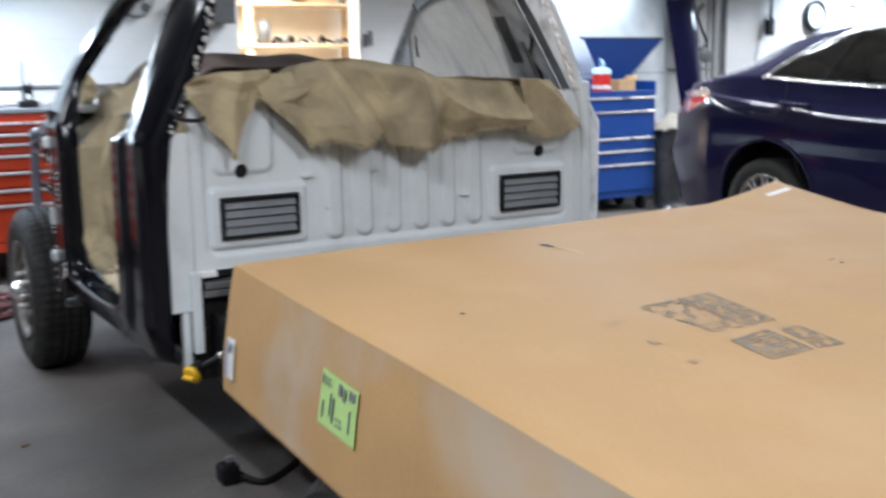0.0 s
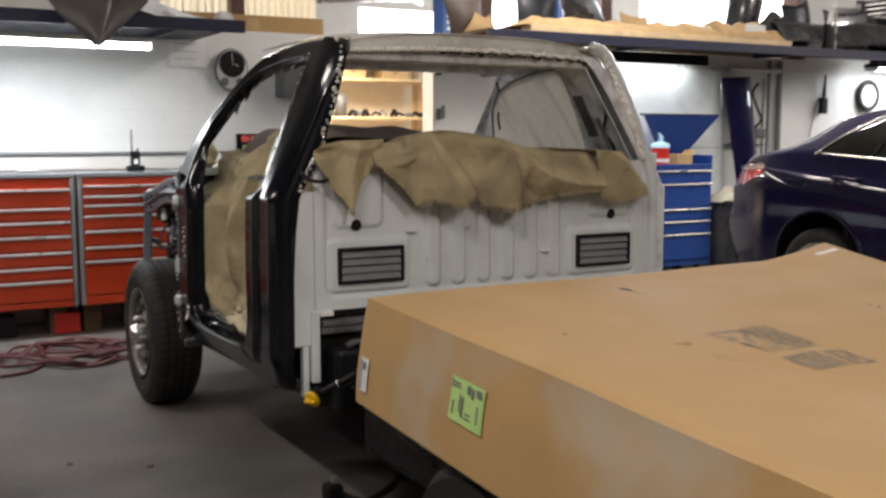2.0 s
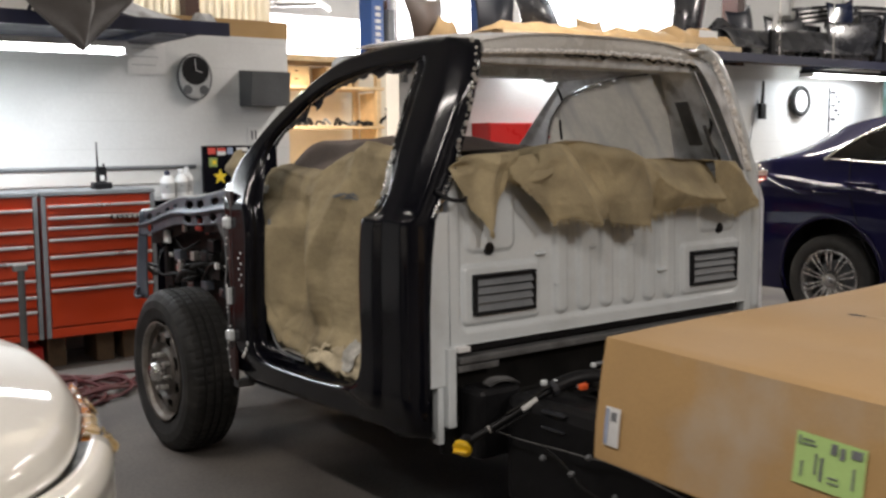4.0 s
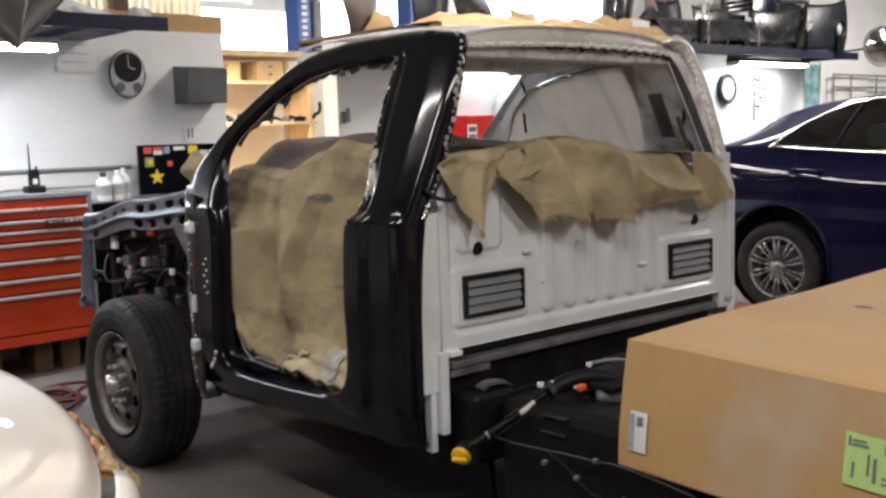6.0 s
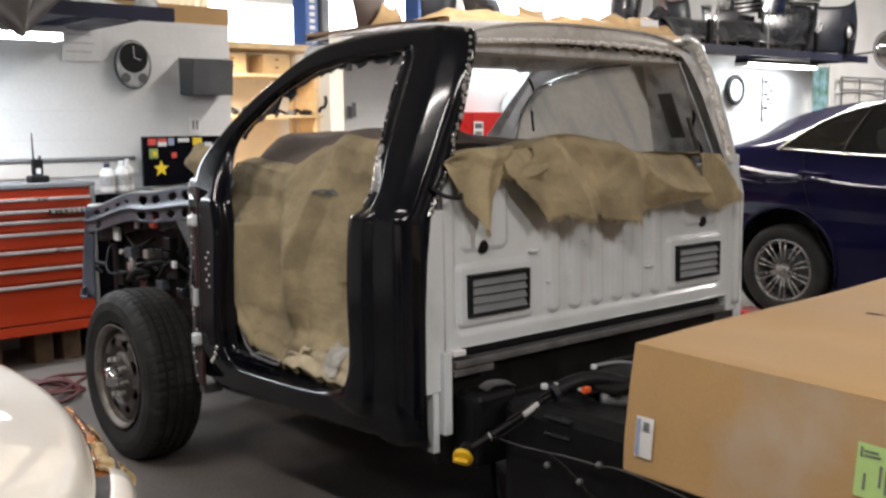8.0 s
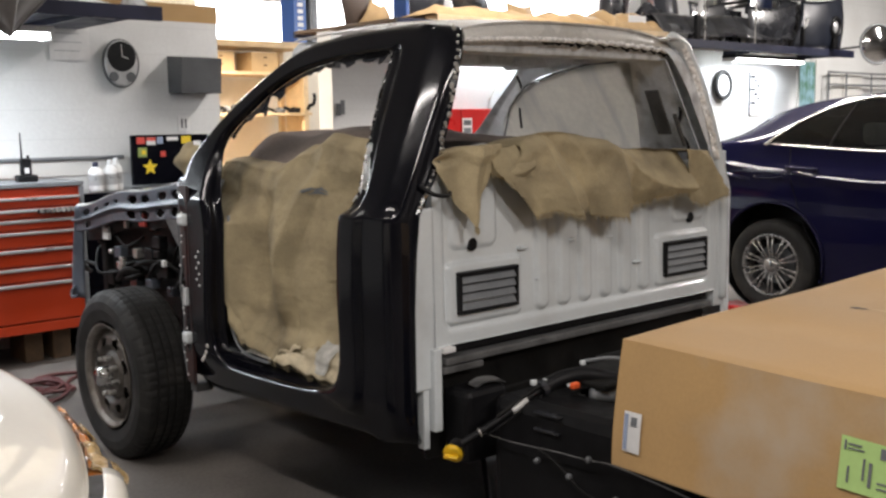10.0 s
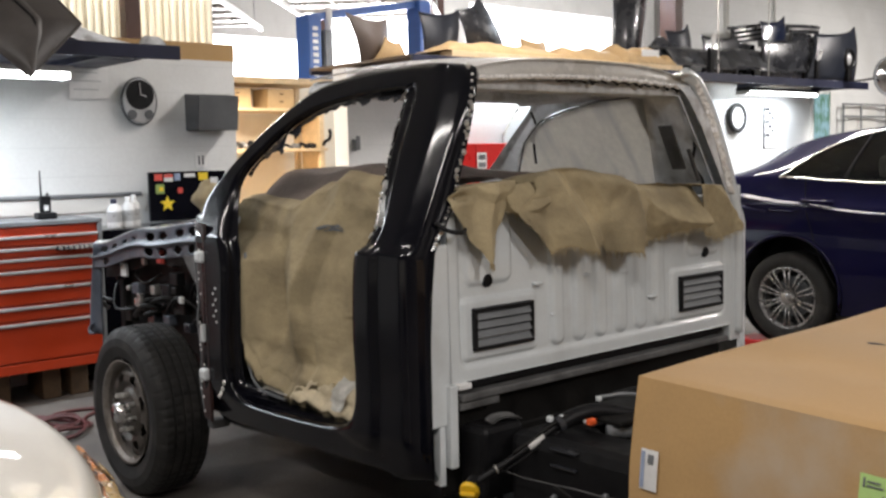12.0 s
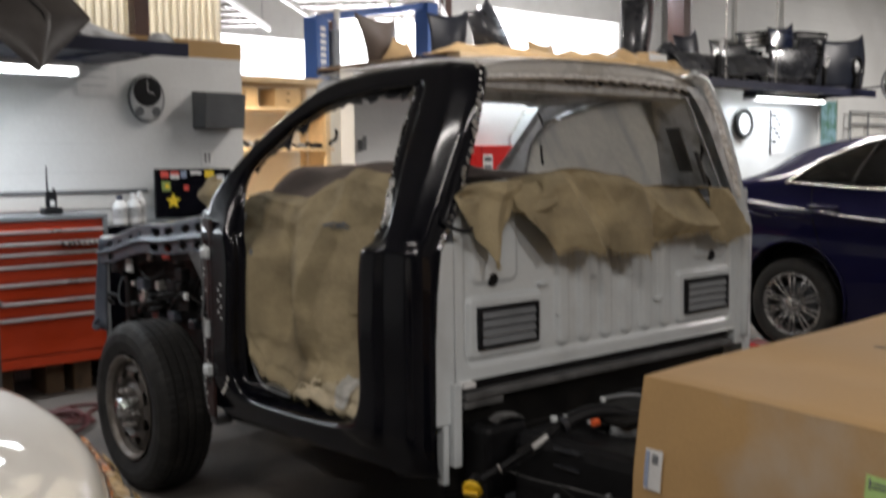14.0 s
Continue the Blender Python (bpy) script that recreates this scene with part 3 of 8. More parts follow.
# outer flanges of the rear wall and the legs below them
for sx, x0, x1 in ((-1, -0.868, -0.788), (1, 0.744, 0.822)):
    part("flange", block(x0 if sx > 0 else -0.872, x1, -0.006, 0.03, 0.66 if sx < 0 else 0.72, 1.23 if sx < 0 else 1.36, 0.006), GREY_BODY, truck)
part("flange_leg", block(-0.836, -0.812, -0.004, 0.03, 0.47, 0.66, 0.004), GREY_BODY, truck)
part("flange_leg", block(-0.808, -0.776, -0.026, 0.012, 0.525, 0.79, 0.005), GREY_BODY, truck)
part("tab", block(-0.776, -0.725, -0.035, 0.0, 0.772, 0.79, 0.003), WHITE_PLASTIC, truck)
part("seal_strip", block(-0.77, 0.70, 0.0, 0.03, 0.765, 0.788, 0.003), BLACK_PLASTIC, truck)
part("lower_lip", block(-0.765, 0.69, -0.035, 0.02, 0.732, 0.756, 0.005), DULL_LIP, truck, "dull grey sheet metal lip")
part("lower_gusset", block(-0.77, -0.60, -0.03, 0.03, 0.705, 0.728, 0.004), DULL_LIP, truck)
part("under_floor", block(-0.80, 0.74, 0.03, 1.36, 0.50, 0.60, 0.01), CHASSIS, truck, "black cab floor underside")
part("back_lining", block(-0.77, 0.72, 0.035, 0.05, 0.77, 1.30), PRIMER_GREY, truck)
part("rear_bulkhead", block(-0.79, 0.73, 0.034, 0.055, 0.42, 0.762, 0.004), CHASSIS, truck, "black lower bulkhead")


def roof_skin(u, v):
    x = lerp(-0.655, 0.535, u)
    e = abs(2 * u - 1)
    return x, lerp(0.03 + 0.025 * e ** 3, 0.98 - 0.06 * e * e, v), 1.832 - 0.055 * e ** 3.2 + 0.035 * math.sin(v * math.pi * 0.8) - 0.01 * (1 - v)


part("roof", sheet(40, 30, roof_skin, thick=-0.006), ROOF_PAINT, truck, "sanded grey-brown roof skin", True)


def header_skin(u, v):
    x = lerp(-0.655, 0.535, u)
    e = abs(2 * u - 1)
    z1 = 1.824 - 0.055 * e ** 3.2
    z0 = 1.762 - 0.02 * e ** 2 + 0.004 * math.sin(u * 120) * (1 if u > 0.45 else 0.0)
    return x, 0.030 + 0.02 * e ** 3 - 0.006 * math.sin(v * math.pi) + 0.012 * v * v, lerp(z0, z1, v)


part("rear_header", sheet(80, 8, header_skin, thick=0.004), ROOF_PAINT, truck, "sanded grey rear header", True)
part("header_seam", rod([Vector(header_skin(k / 60, 0.0)) + Vector((0, -0.006, 0.004)) for k in range(61)], 0.009, 8), GROUND_SPECKLE, truck, "bright ground seam along the header", True)
part("header_sealer", sheet(160, 3, lambda u, v: Vector(header_skin(0.34 + 0.64 * u, 0.0)) + Vector((0, 0.004, -v * (0.006 + 0.020 * abs(noise.noise(Vector((u * 22, 0, 5)))) + 0.006 * abs(noise.noise(Vector((u * 70, 2, 5))))))), thick=0.004), CHASSIS, truck, "ragged dark sealer under the header")
part("header_inner", block(-0.64, 0.53, 0.06, 0.16, 1.715, 1.76, 0.012), PRIMER_GREY, truck)
part("front_header", block(-0.62, 0.58, 0.86, 0.97, 1.737, 1.80, 0.015), PRIMER_GREY, truck)
for sx, rx in ((-1, 0.60), (1, 0.52)):
    part("roof_rail", rod([(CX + sx * rx, 0.08, 1.745), (CX + sx * (rx + 0.01), 0.5, 1.765), (CX + sx * rx, 0.93, 1.755)], 0.035, 8), PRIMER_GREY, truck)
# bare weld spots down the black flange beside the rear window
rs = random.Random(4)
z = 1.235
while z < 1.80:
    x = straight(FLANGE, z) - rs.uniform(0.006, 0.020)
    big = rs.random() < 0.30 + 0.5 * (z > 1.58)
    m = Matrix.Translation((x, -0.0135, z)) @ Matrix.Rotation(rs.uniform(-0.6, 0.6), 4, "Y") @ Matrix.Diagonal((1.9 if big else 1.0, 1, rs.uniform(1.2, 2.4) if big else 1.0, 1)) @ Matrix.Rotation(radians(90), 4, "Z")
    part("weld_spot", lathe([(0, -0.003), (0.003 + 0.002 * rs.random(), -0.002), (0.0052, 0.002)], 9, m=m), BARE_METAL, truck, "bare ground weld spot")
    z += rs.uniform(0.010, 0.026)
pillar_r = smooth_path([(0.47, 0.025, 1.80), (0.535, 0.022, 1.775), (0.575, 0.015, 1.715), (0.625, 0.008, 1.63), (0.685, 0.004, 1.505), (0.740, 0.0, 1.37), (0.782, 0.0, 1.25), (0.795, 0.0, 1.1), (0.797, 0.004, 0.75)], 8)
part("rear_pillar", rod([p + Vector((0.006, 0, 0)) for p in pillar_r], [0.027] * len(pillar_r), 10), GREY_BODY, truck, "", True)
part("pillar_edge", sheet(5, 60, lambda u, v: pillar_r[int(v * 43)] + Vector((lerp(-0.028, -0.010, u), lerp(-0.008, -0.026, u) + 0.0015 * noise.noise(Vector((u * 5, v * 40, 3))), 0.0)), thick=0.004), GROUND_SPECKLE, truck, "bright ground steel edge", True)
part("roof_corner", block(0.42, 0.50, -0.002, 0.08, 1.785, 1.80, 0.01), BARE_METAL, truck)
# door seal bead and bare patch on the driver's pillar
part("door_seal", rod(smooth_path([(CX - 0.835, y, z) for y, z in ((1.105, 1.15), (1.105, 0.95), (1.115, 0.80), (1.105, 0.70), (1.06, 0.640), (0.97, 0.617), (0.85, 0.612))], 6), 0.006, 6), PANEL_GREY, truck, "", True)


def jamb(u, v):
    z = lerp(1.285, 1.43, v)
    y = along([(1.29, 0.236), (1.39, 0.262), (1.49, 0.284)], z)
    return CX - side_x(z) + 0.0115, y - lerp(0.020, lerp(0.062, 0.040, v), u), z


part("bare_patch", sheet(8, 16, jamb, keep=lambda u, v: noise.noise(Vector((u * 3, v * 6, 2))) > -0.25 - 0.5 * (v < 0.4), thick=0.003), BARE_METAL, truck, "bare steel patch on the pillar", True)
part("bare_patch", sheet(3, 24, lambda u, v: (CX - side_x(lerp(1.22, 1.44, v)) + 0.012, along([(1.22, 0.250), (1.29, 0.236), (1.44, 0.272)], lerp(1.22, 1.44, v)) - 0.012 - 0.005 * u, lerp(1.22, 1.44, v)), keep=lambda u, v: noise.noise(Vector((1, v * 14, 3))) > 0.05, thick=0.002), BARE_METAL, truck, "bare steel edge", True)
rim = around(OPENING)


def ragged(u, v):
    """Torn sealer and sheet left along the opening's upper edge."""
    p = rim[int(3 * STEPS + u * 12 * STEPS)]
    c = Vector((0, 0.62, 1.15)) - p
    torn = 0.050 * math.exp(-((u - 0.13) / 0.06) ** 2) + 0.030 * math.exp(-((u - 0.50) / 0.06) ** 2)
    d = v * (0.004 + (0.022 + torn) * clamp(0.5 + 1.4 * noise.noise(Vector((u * 30, 0, 3)))) + 0.008 * abs(noise.noise(Vector((u * 90, 1, 3)))))
    q = p + c.normalized() * d
    return CX - side_x(q.z) + 0.042, q.y, q.z


part("seam_sealer", sheet(130, 3, ragged, thick=0.003), BUMPER_DARK, truck, "ragged dark sealer round the opening")
for k in range(34):
    p = rim[int((6.2 + 9.3 * k / 33) * STEPS)]
    part("weld_spot", lathe([(0, -0.002), (0.0035, -0.001), (0.0045, 0.002)], 7, m=Matrix.Translation((CX - side_x(p.z) + 0.022, p.y + (rs.uniform(-0.012, -0.006) if k > 15 else 0), p.z + (0.008 if k <= 15 else 0)))), BARE_METAL, truck)
# hinge pillar: weld marks, hinge pads, brackets
for k in range(17):
    z = 0.50 + k * 0.048
    part("weld_spot", lathe([(0, -0.002), (0.004, -0.001), (0.005, 0.002)], 8, m=Matrix.Translation((CX - 0.931, 1.325 + rs.uniform(-0.028, 0.014), z + rs.uniform(-0.02, 0.02)))), WHITE_PAPER, truck)
for k in range(7):
    part("weld_spot", lathe([(0, -0.002), (0.0045, -0.001), (0.0055, 0.002)], 8, m=Matrix.Translation((CX - 0.929, 1.185 + 0.02 * (k % 2), 0.88 + 0.022 * k))), WHITE_PAPER, truck)
for k, (y, z) in enumerate(((1.16, 0.62), (1.175, 0.60), (1.15, 0.645), (1.19, 0.585))):
    part("weld_spot", lathe([(0, -0.003), (0.007, -0.002), (0.010, 0.002)], 9, m=Matrix.Translation((CX - 0.927, y, z))), BARE_METAL, truck)
for z in (1.13, 0.66):
    part("hinge_pad", block(CX - 0.950, CX - 0.915, 1.262, 1.315, z - 0.024, z + 0.024, 0.012), GREY_BODY, truck, "pale grey door hinge pad")
part("hinge_plate", block(CX - 0.942, CX - 0.920, 1.280, 1.300, 0.79, 0.86, 0.003), GREY_BODY, truck)
part("hinge_pillar", sheet(5, 30, lambda u, v: (CX - 0.928 + 0.020 * u, lerp(1.262, 1.352 + 0.010 * math.sin(v * 9) + 0.006 * math.sin(v * 23), u), lerp(0.47, 1.26, v)), thick=0.012), RUSTY, truck, "dark red primed hinge pillar")
part("pillar_lip", rod(smooth_path([(CX - 0.908, 1.362, 1.25), (CX - 0.908, 1.358, 1.17), (CX - 0.908, 1.378, 1.12), (CX - 0.908, 1.362, 0.95), (CX - 0.908, 1.378, 0.86), (CX - 0.908, 1.358, 0.72), (CX - 0.908, 1.375, 0.62), (CX - 0.908, 1.350, 0.50)], 6), 0.0040, 6), PANEL_GREY, truck, "", True)
part("lower_bracket", block(CX - 0.90, CX - 0.82, 1.30, 1.352, 0.425, 0.460, 0.008), DULL_LIP, truck)
# right-hand inner pillar slots, drawn as dark grey bars, and wiring
for y0, z0, z1, hw in ((0.115, 1.43, 1.63, 0.034), (0.045, 1.38, 1.53, 0.010)):
    bm = block(-0.004, 0.004, -hw, hw, z0, z1, 0.004)
    bmesh.ops.transform(bm, matrix=Matrix.Translation((0, y0, 0)), verts=bm.verts)
    bmesh.ops.transform(bm, matrix=Matrix.Translation((CX + half_width(z0 + 0.1, 1) - 0.126, 0, 0)) @ Matrix.Translation((0, 0, z0)) @ Matrix.Rotation(radians(-29), 4, "Y") @ Matrix.Translation((0, 0, -z0)), verts=bm.verts)
    part("trim_slot", bm, DULL_LIP, truck, "dark bar drawn as a slot in the inner pillar")
part("inner_pillar", sheet(6, 16, lambda u, v: (CX + half_width(lerp(1.22, 1.72, v), 1) - 0.115, lerp(0.03, lerp(0.37, 0.20, v), u), lerp(1.22, 1.72, v)), thick=0.006), PRIMER_GREY, truck, "grey primed inner pillar", True)
part("wire", rod(smooth_path([(0.55, 0.05, 1.60), (0.58, 0.05, 1.52), (0.58, 0.06, 1.45), (0.62, 0.04, 1.38), (0.63, 0.05, 1.30)], 6), 0.008, 6), BLACK_PLASTIC, truck, "", True)
part("wire", rod(smooth_path([(0.60, 0.97, 1.70), (0.60, 0.94, 1.64), (0.61, 0.96, 1.58), (0.60, 0.95, 1.52), (0.61, 0.95, 1.46)], 6), 0.006, 6), BLACK_PLASTIC, truck, "", True)
part("wire_loop", rod(smooth_path([(-0.84, -0.01, 1.30), (-0.82, -0.05, 1.275), (-0.77, -0.06, 1.27), (-0.73, -0.02, 1.285)], 6), 0.007, 6), BLACK_PLASTIC, truck, "", True)
# dashboard, firewall, engine bay
part("firewall", block(-0.80, 0.75, 1.42, 1.47, 0.55, 1.24, 0.01), CHASSIS, truck)
part("dashboard", block(-0.50, 0.66, 1.10, 1.42, 0.85, 1.24, 0.05), BLACK_PLASTIC, truck)
part("cowl", block(-0.80, 0.75, 1.36, 1.60, 1.24, 1.275, 0.012), GREY_BODY, truck)


def apron(u, v):
    y = lerp(1.56, 2.92, u)
    top = along([(1.62, 1.245), (2.25, 1.19), (2.92, 1.085)], y)
    return -0.74 + 0.02 * u - 0.022 * math.exp(-((v - 0.46) / 0.07) ** 2) - (0.012 if v < 0.46 else 0), y, lerp(top - 0.155 + 0.03 * u, top, v)


def apron_holes(u, v):
    for hu, hv, r in ((0.15, 0.74, 0.020), (0.14, 0.22, 0.020), (0.25, 0.74, 0.019), (0.25, 0.22, 0.019), (0.38, 0.74, 0.020), (0.37, 0.22, 0.021), (0.48, 0.74, 0.022), (0.48, 0.23, 0.023), (0.62, 0.72, 0.010), (0.70, 0.72, 0.010), (0.80, 0.70, 0.012), (0.90, 0.74, 0.020), (0.87, 0.24, 0.022), (0.96, 0.7, 0.014)):
        if math.hypot((u - hu) * 0.62, (v - hv) * 0.15) < r:
            return False
    return True


part("fender_apron", sheet(110, 22, apron, keep=apron_holes, thick=0.004), STEEL_BLUE, truck, "blue-grey fender apron rail with round holes", True)
part("apron_top", sheet(20, 4, lambda u, v: (lerp(-0.742, -0.60, v) + 0.02 * u, lerp(1.50, 2.92, u), along([(1.5, 1.27), (2.25, 1.193), (2.92, 1.088)], lerp(1.5, 2.92, u)) + 0.012 * v), thick=0.004), GREY_BODY, truck, "", True)
part("apron_backing", sheet(20, 4, lambda u, v: (-0.690 + 0.02 * u, lerp(1.58, 2.90, u), along([(1.62, 1.235), (2.25, 1.18), (2.92, 1.075)], lerp(1.58, 2.90, u)) - lerp(0.17, 0.012, v)), thick=0.006), CHASSIS, truck, "black backing behind the apron rail")
part("front_bracket", sheet(6, 14, lambda u, v: (-0.735 + 0.03 * u, lerp(2.98, 2.90, v) - lerp(0.10, 0.04, v) * u + 0.01 * math.sin(v * 5), lerp(0.60, 1.09, v)), thick=0.006), STEEL_BLUE, truck, "", True)
part("bracket_hook", rod(smooth_path([(-0.74, 2.94, 0.66), (-0.750, 2.965, 0.63), (-0.75, 2.955, 0.605), (-0.73, 2.93, 0.61)], 5), 0.009, 8), STEEL_BLUE, truck, "", True)
part("strut_gusset", sheet(6, 8, lambda u, v: (-0.775, lerp(1.62, lerp(1.58, 1.80, u), v ** 0.8), lerp(0.93, 1.09, v)), thick=0.006), DULL_LIP, truck, "pale grey triangular gusset")
part("inner_fender", block(-0.585, -0.565, 1.46, 2.93, 0.58, 1.10, 0.01), CHASSIS, truck, "black inner fender liner")
part("engine_block", block(-0.42, 0.38, 1.62, 2.62, 0.50, 1.06, 0.06), CHASSIS, truck, "black oily engine block")
part("radiator", block(-0.62, 0.58, 2.80, 2.86, 0.55, 1.12, 0.01), CHASSIS, truck)
part("grille_support", block(-0.72, 0.68, 2.86, 2.92, 1.02, 1.10, 0.01), PRIMER_GREY, truck)
rb = random.Random(9)
for k in range(9):
    y, z = rb.uniform(1.6, 2.8), rb.uniform(0.75, 1.02)
    p = [(-0.60 - rb.uniform(0.0, 0.1), y, z), (-0.64 - rb.uniform(0, 0.06), y + rb.uniform(0.1, 0.3), z + rb.uniform(-0.1, 0.08)), (-0.60, y + rb.uniform(0.3, 0.5), z + rb.uniform(-0.15, 0.1)), (-0.5, y + rb.uniform(0.3, 0.6), z - 0.1)]
    part("hose", rod(smooth_path(p, 5), rb.uniform(0.006, 0.015), 7), CHASSIS, truck, "", True)
for y, z, s, m in ((2.62, 0.96, 0.03, WHITE_PLASTIC), (2.2, 1.05, 0.028, STICKER_RED), (2.0, 0.86, 0.014, WHITE_PLASTIC), (2.45, 0.83, 0.02, BARE_METAL), (2.38, 1.02, 0.016, BARE_METAL)):
    part("connector", block(-0.70, -0.68, y - s, y + s, z - s, z + s * 1.3, 0.005), m, truck)
part("coil_spring", rod([(-0.66 + 0.05 * math.cos(a), 2.35 + 0.05 * math.sin(a), 0.66 + 0.011 * a) for a in [k * 0.5 for k in range(36)]], 0.009, 6), CHASSIS, truck, "", True)


for k in range(22):
    y, z, w = rb.uniform(1.58, 2.8), rb.uniform(0.66, 1.06), rb.uniform(0.015, 0.045)
    part("bracket", block(-0.665, -0.62, y - w, y + w, z - w * rb.uniform(0.3, 1.2), z + w, 0.006), (BLACK_PLASTIC, CHASSIS, BUMPER_DARK, STEEL_BLUE)[k % 4] if k % 7 else BARE_METAL, truck)


# wheels
def tread(radius, width, n=180):
    """A tyre with ribs, grooves and shoulder blocks; its axle is the local x axis."""
    h = width / 2
    prof = [(0.235, -h + 0.02), (0.25, -h + 0.004), (0.30, -h - 0.008), (radius - 0.05, -h - 0.004), (radius - 0.022, -h + 0.012), (radius - 0.006, -h + 0.028),
            (radius - 0.002, -h + 0.055), (radius - 0.012, -h + 0.057), (radius - 0.012, -h + 0.066), (radius, -h + 0.068), (radius, -0.024), (radius - 0.012, -0.022), (radius - 0.012, -0.013), (radius, -0.011)]
    prof = prof + [(r, -x) for r, x in prof[::-1]]
    bm, rings = bmesh.new(), []
    for i, (r, x) in enumerate(prof):
        ring = []
        for k in range(n):
            a = 2 * math.pi * k / n + (0.03 * abs(x) / h)
            rr = r
            if r > radius - 0.008 and k % 3 == 0:
                rr = r - 0.0028
            if 0.02 < radius - r < 0.03 and k % 6 == 0:
                rr = r - 0.004
            ring.append(bm.verts.new((x, rr * math.cos(a), rr * math.sin(a))))
        rings.append(ring)
    for q, w in zip(rings, rings[1:]):
        for j in range(n):
            bm.faces.new((q[j], q[(j + 1) % n], w[(j + 1) % n], w[j]))
    return bm


def steel_disc(u, v):
    a, r = u * 2 * math.pi, lerp(0.045, 0.205, v)
    x = along([(0.045, -0.112), (0.090, -0.106), (0.112, -0.084), (0.140, -0.106), (0.172, -0.102), (0.192, -0.082), (0.205, -0.074)], r)
    return x, r * math.cos(a), r * math.sin(a)


def disc_holes(u, v):
    r = lerp(0.045, 0.205, v)
    a = (u * 8) % 1.0 - 0.5
    return math.hypot((r - 0.158) / 0.021, a * 2 * math.pi / 8 * r / 0.030) > 1


def truck_wheel(parent, at, radius=0.395, width=0.245, sign=-1, name="wheel"):
    w = new(name)
    w.parent = parent
    w.matrix_local = Matrix.Translation(at) @ (Matrix.Identity(4) if sign < 0 else Matrix.Rotation(math.pi, 4, "Z"))
    part("tyre", tread(radius, width), RUBBER, w, "worn black tyre with tread ribs")
    h = width / 2
    part("rim", lathe([(0.232, -h + 0.006), (0.238, -h - 0.002), (0.228, -h + 0.004), (0.216, -h + 0.016), (0.213, -h + 0.026), (0.218, -h + 0.032), (0.204, -h + 0.05), (0.200, 0.05), (0.215, h - 0.02), (0.235, h - 0.01)], 48), STEEL_RIM, w, "", True)
    d = sheet(96, 26, steel_disc, keep=disc_holes, thick=0.004)
    part("wheel_disc", d, DISC_BROWN, w, "steel wheel disc with eight oval holes", True)
    part("brake", lathe([(0.0, -0.005), (0.17, -0.005), (0.17, 0.06)], 24), CHASSIS, w)
    part("hub_cap", lathe([(0.0, -0.172), (0.032, -0.170), (0.042, -0.160), (0.047, -0.132), (0.050, -0.102)], 24), CHROME, w, "dulled chrome hub cap", True)
    for k in range(8):
        a = 2 * math.pi * k / 8 + 0.2
        part("lug_nut", lathe([(0.0, -0.140), (0.009, -0.139), (0.011, -0.132), (0.012, -0.09)], 8, m=Matrix.Translation((0, 0.083 * math.cos(a), 0.083 * math.sin(a)))), BARE_METAL, w)
    return w


truck_wheel(truck, (-0.868, 2.01, 0.384), 0.386)
truck_wheel(truck, (0.82, 2.01, 0.384), 0.386, sign=1)
truck_wheel(truck, (-0.89, -1.50, 0.335), 0.338, 0.23)
truck_wheel(truck, (0.84, -1.50, 0.335), 0.338, 0.23, sign=1)

# chassis behind the cab
for sx in (-1, 1):
    bm = bmesh.new()
    path = [(sx * 0.47 + CX, 2.7, 0.58), (sx * 0.47 + CX, 1.2, 0.50), (sx * 0.47 + CX, 0.2, 0.50), (sx * 0.47 + CX, -0.5, 0.54), (sx * 0.47 + CX, -1.3, 0.585), (sx * 0.47 + CX, -3.1, 0.57)]
    for a, b in zip(path, path[1:]):
        d = Vector(b) - Vector(a)
        seg = block(-0.035, 0.035, 0, d.length, -0.085, 0.075)
        bmesh.ops.transform(seg, matrix=Matrix.Translation(a) @ d.to_track_quat("Y", "Z").to_matrix().to_4x4(), verts=seg.verts)
        me = bpy.data.meshes.new("seg")
        seg.to_mesh(me)
        seg.free()
        bm.from_mesh(me)
        bpy.data.meshes.remove(me)
    part("frame_rail", bm, CHASSIS, truck, "black steel frame rail")
for y, z in ((-0.28, 0.60), (-0.95, 0.55), (-2.2, 0.55), (0.4, 0.46)):
    part("crossmember", rod([(-0.45, y, z), (0.40, y, z)], 0.035, 10), CHASSIS, truck, "", True)
part("crossmember_plate", block(-0.46, 0.42, -0.42, -0.20, 0.665, 0.685, 0.006), CHASSIS, truck, "dark flat crossmember plate")
# underbody masses down to the rockers, added to stop light leaking underneath
part("transmission", block(-0.22, 0.18, 0.30, 1.60, 0.24, 0.50, 0.06), CHASSIS, truck, "black gearbox block added to stop light under the cab")
part("oil_pan", block(-0.34, 0.30, 1.60, 2.50, 0.22, 0.50, 0.05), CHASSIS, truck, "black oil pan block added to stop light under the engine")
part("exhaust", rod(smooth_path([(0.34, 1.5, 0.36), (0.36, 0.8, 0.34), (0.36, 0.0, 0.35), (0.35, -1.0, 0.36)], 6), 0.09, 12), CHASSIS, truck, "dark exhaust tube added to stop light under the cab", True)
# far inner fender, added to stop light through the open wheel well
part("inner_fender", block(0.54, 0.56, 1.40, 2.86, 0.20, 1.10, 0.01), CHASSIS, truck)
part("floor_rib", block(-0.50, -0.26, 0.10, 1.35, 0.36, 0.50, 0.03), CHASSIS, truck, "black inner rocker block added to stop light under the cab")
part("floor_rib", block(0.42, 0.66, 0.10, 1.35, 0.24, 0.50, 0.03), CHASSIS, truck, "black inner rocker block added to stop light under the cab")
part("front_axle", rod([(-0.80, 2.01, 0.39), (0.76, 2.01, 0.39)], 0.055, 12), CHASSIS, truck, "", True)
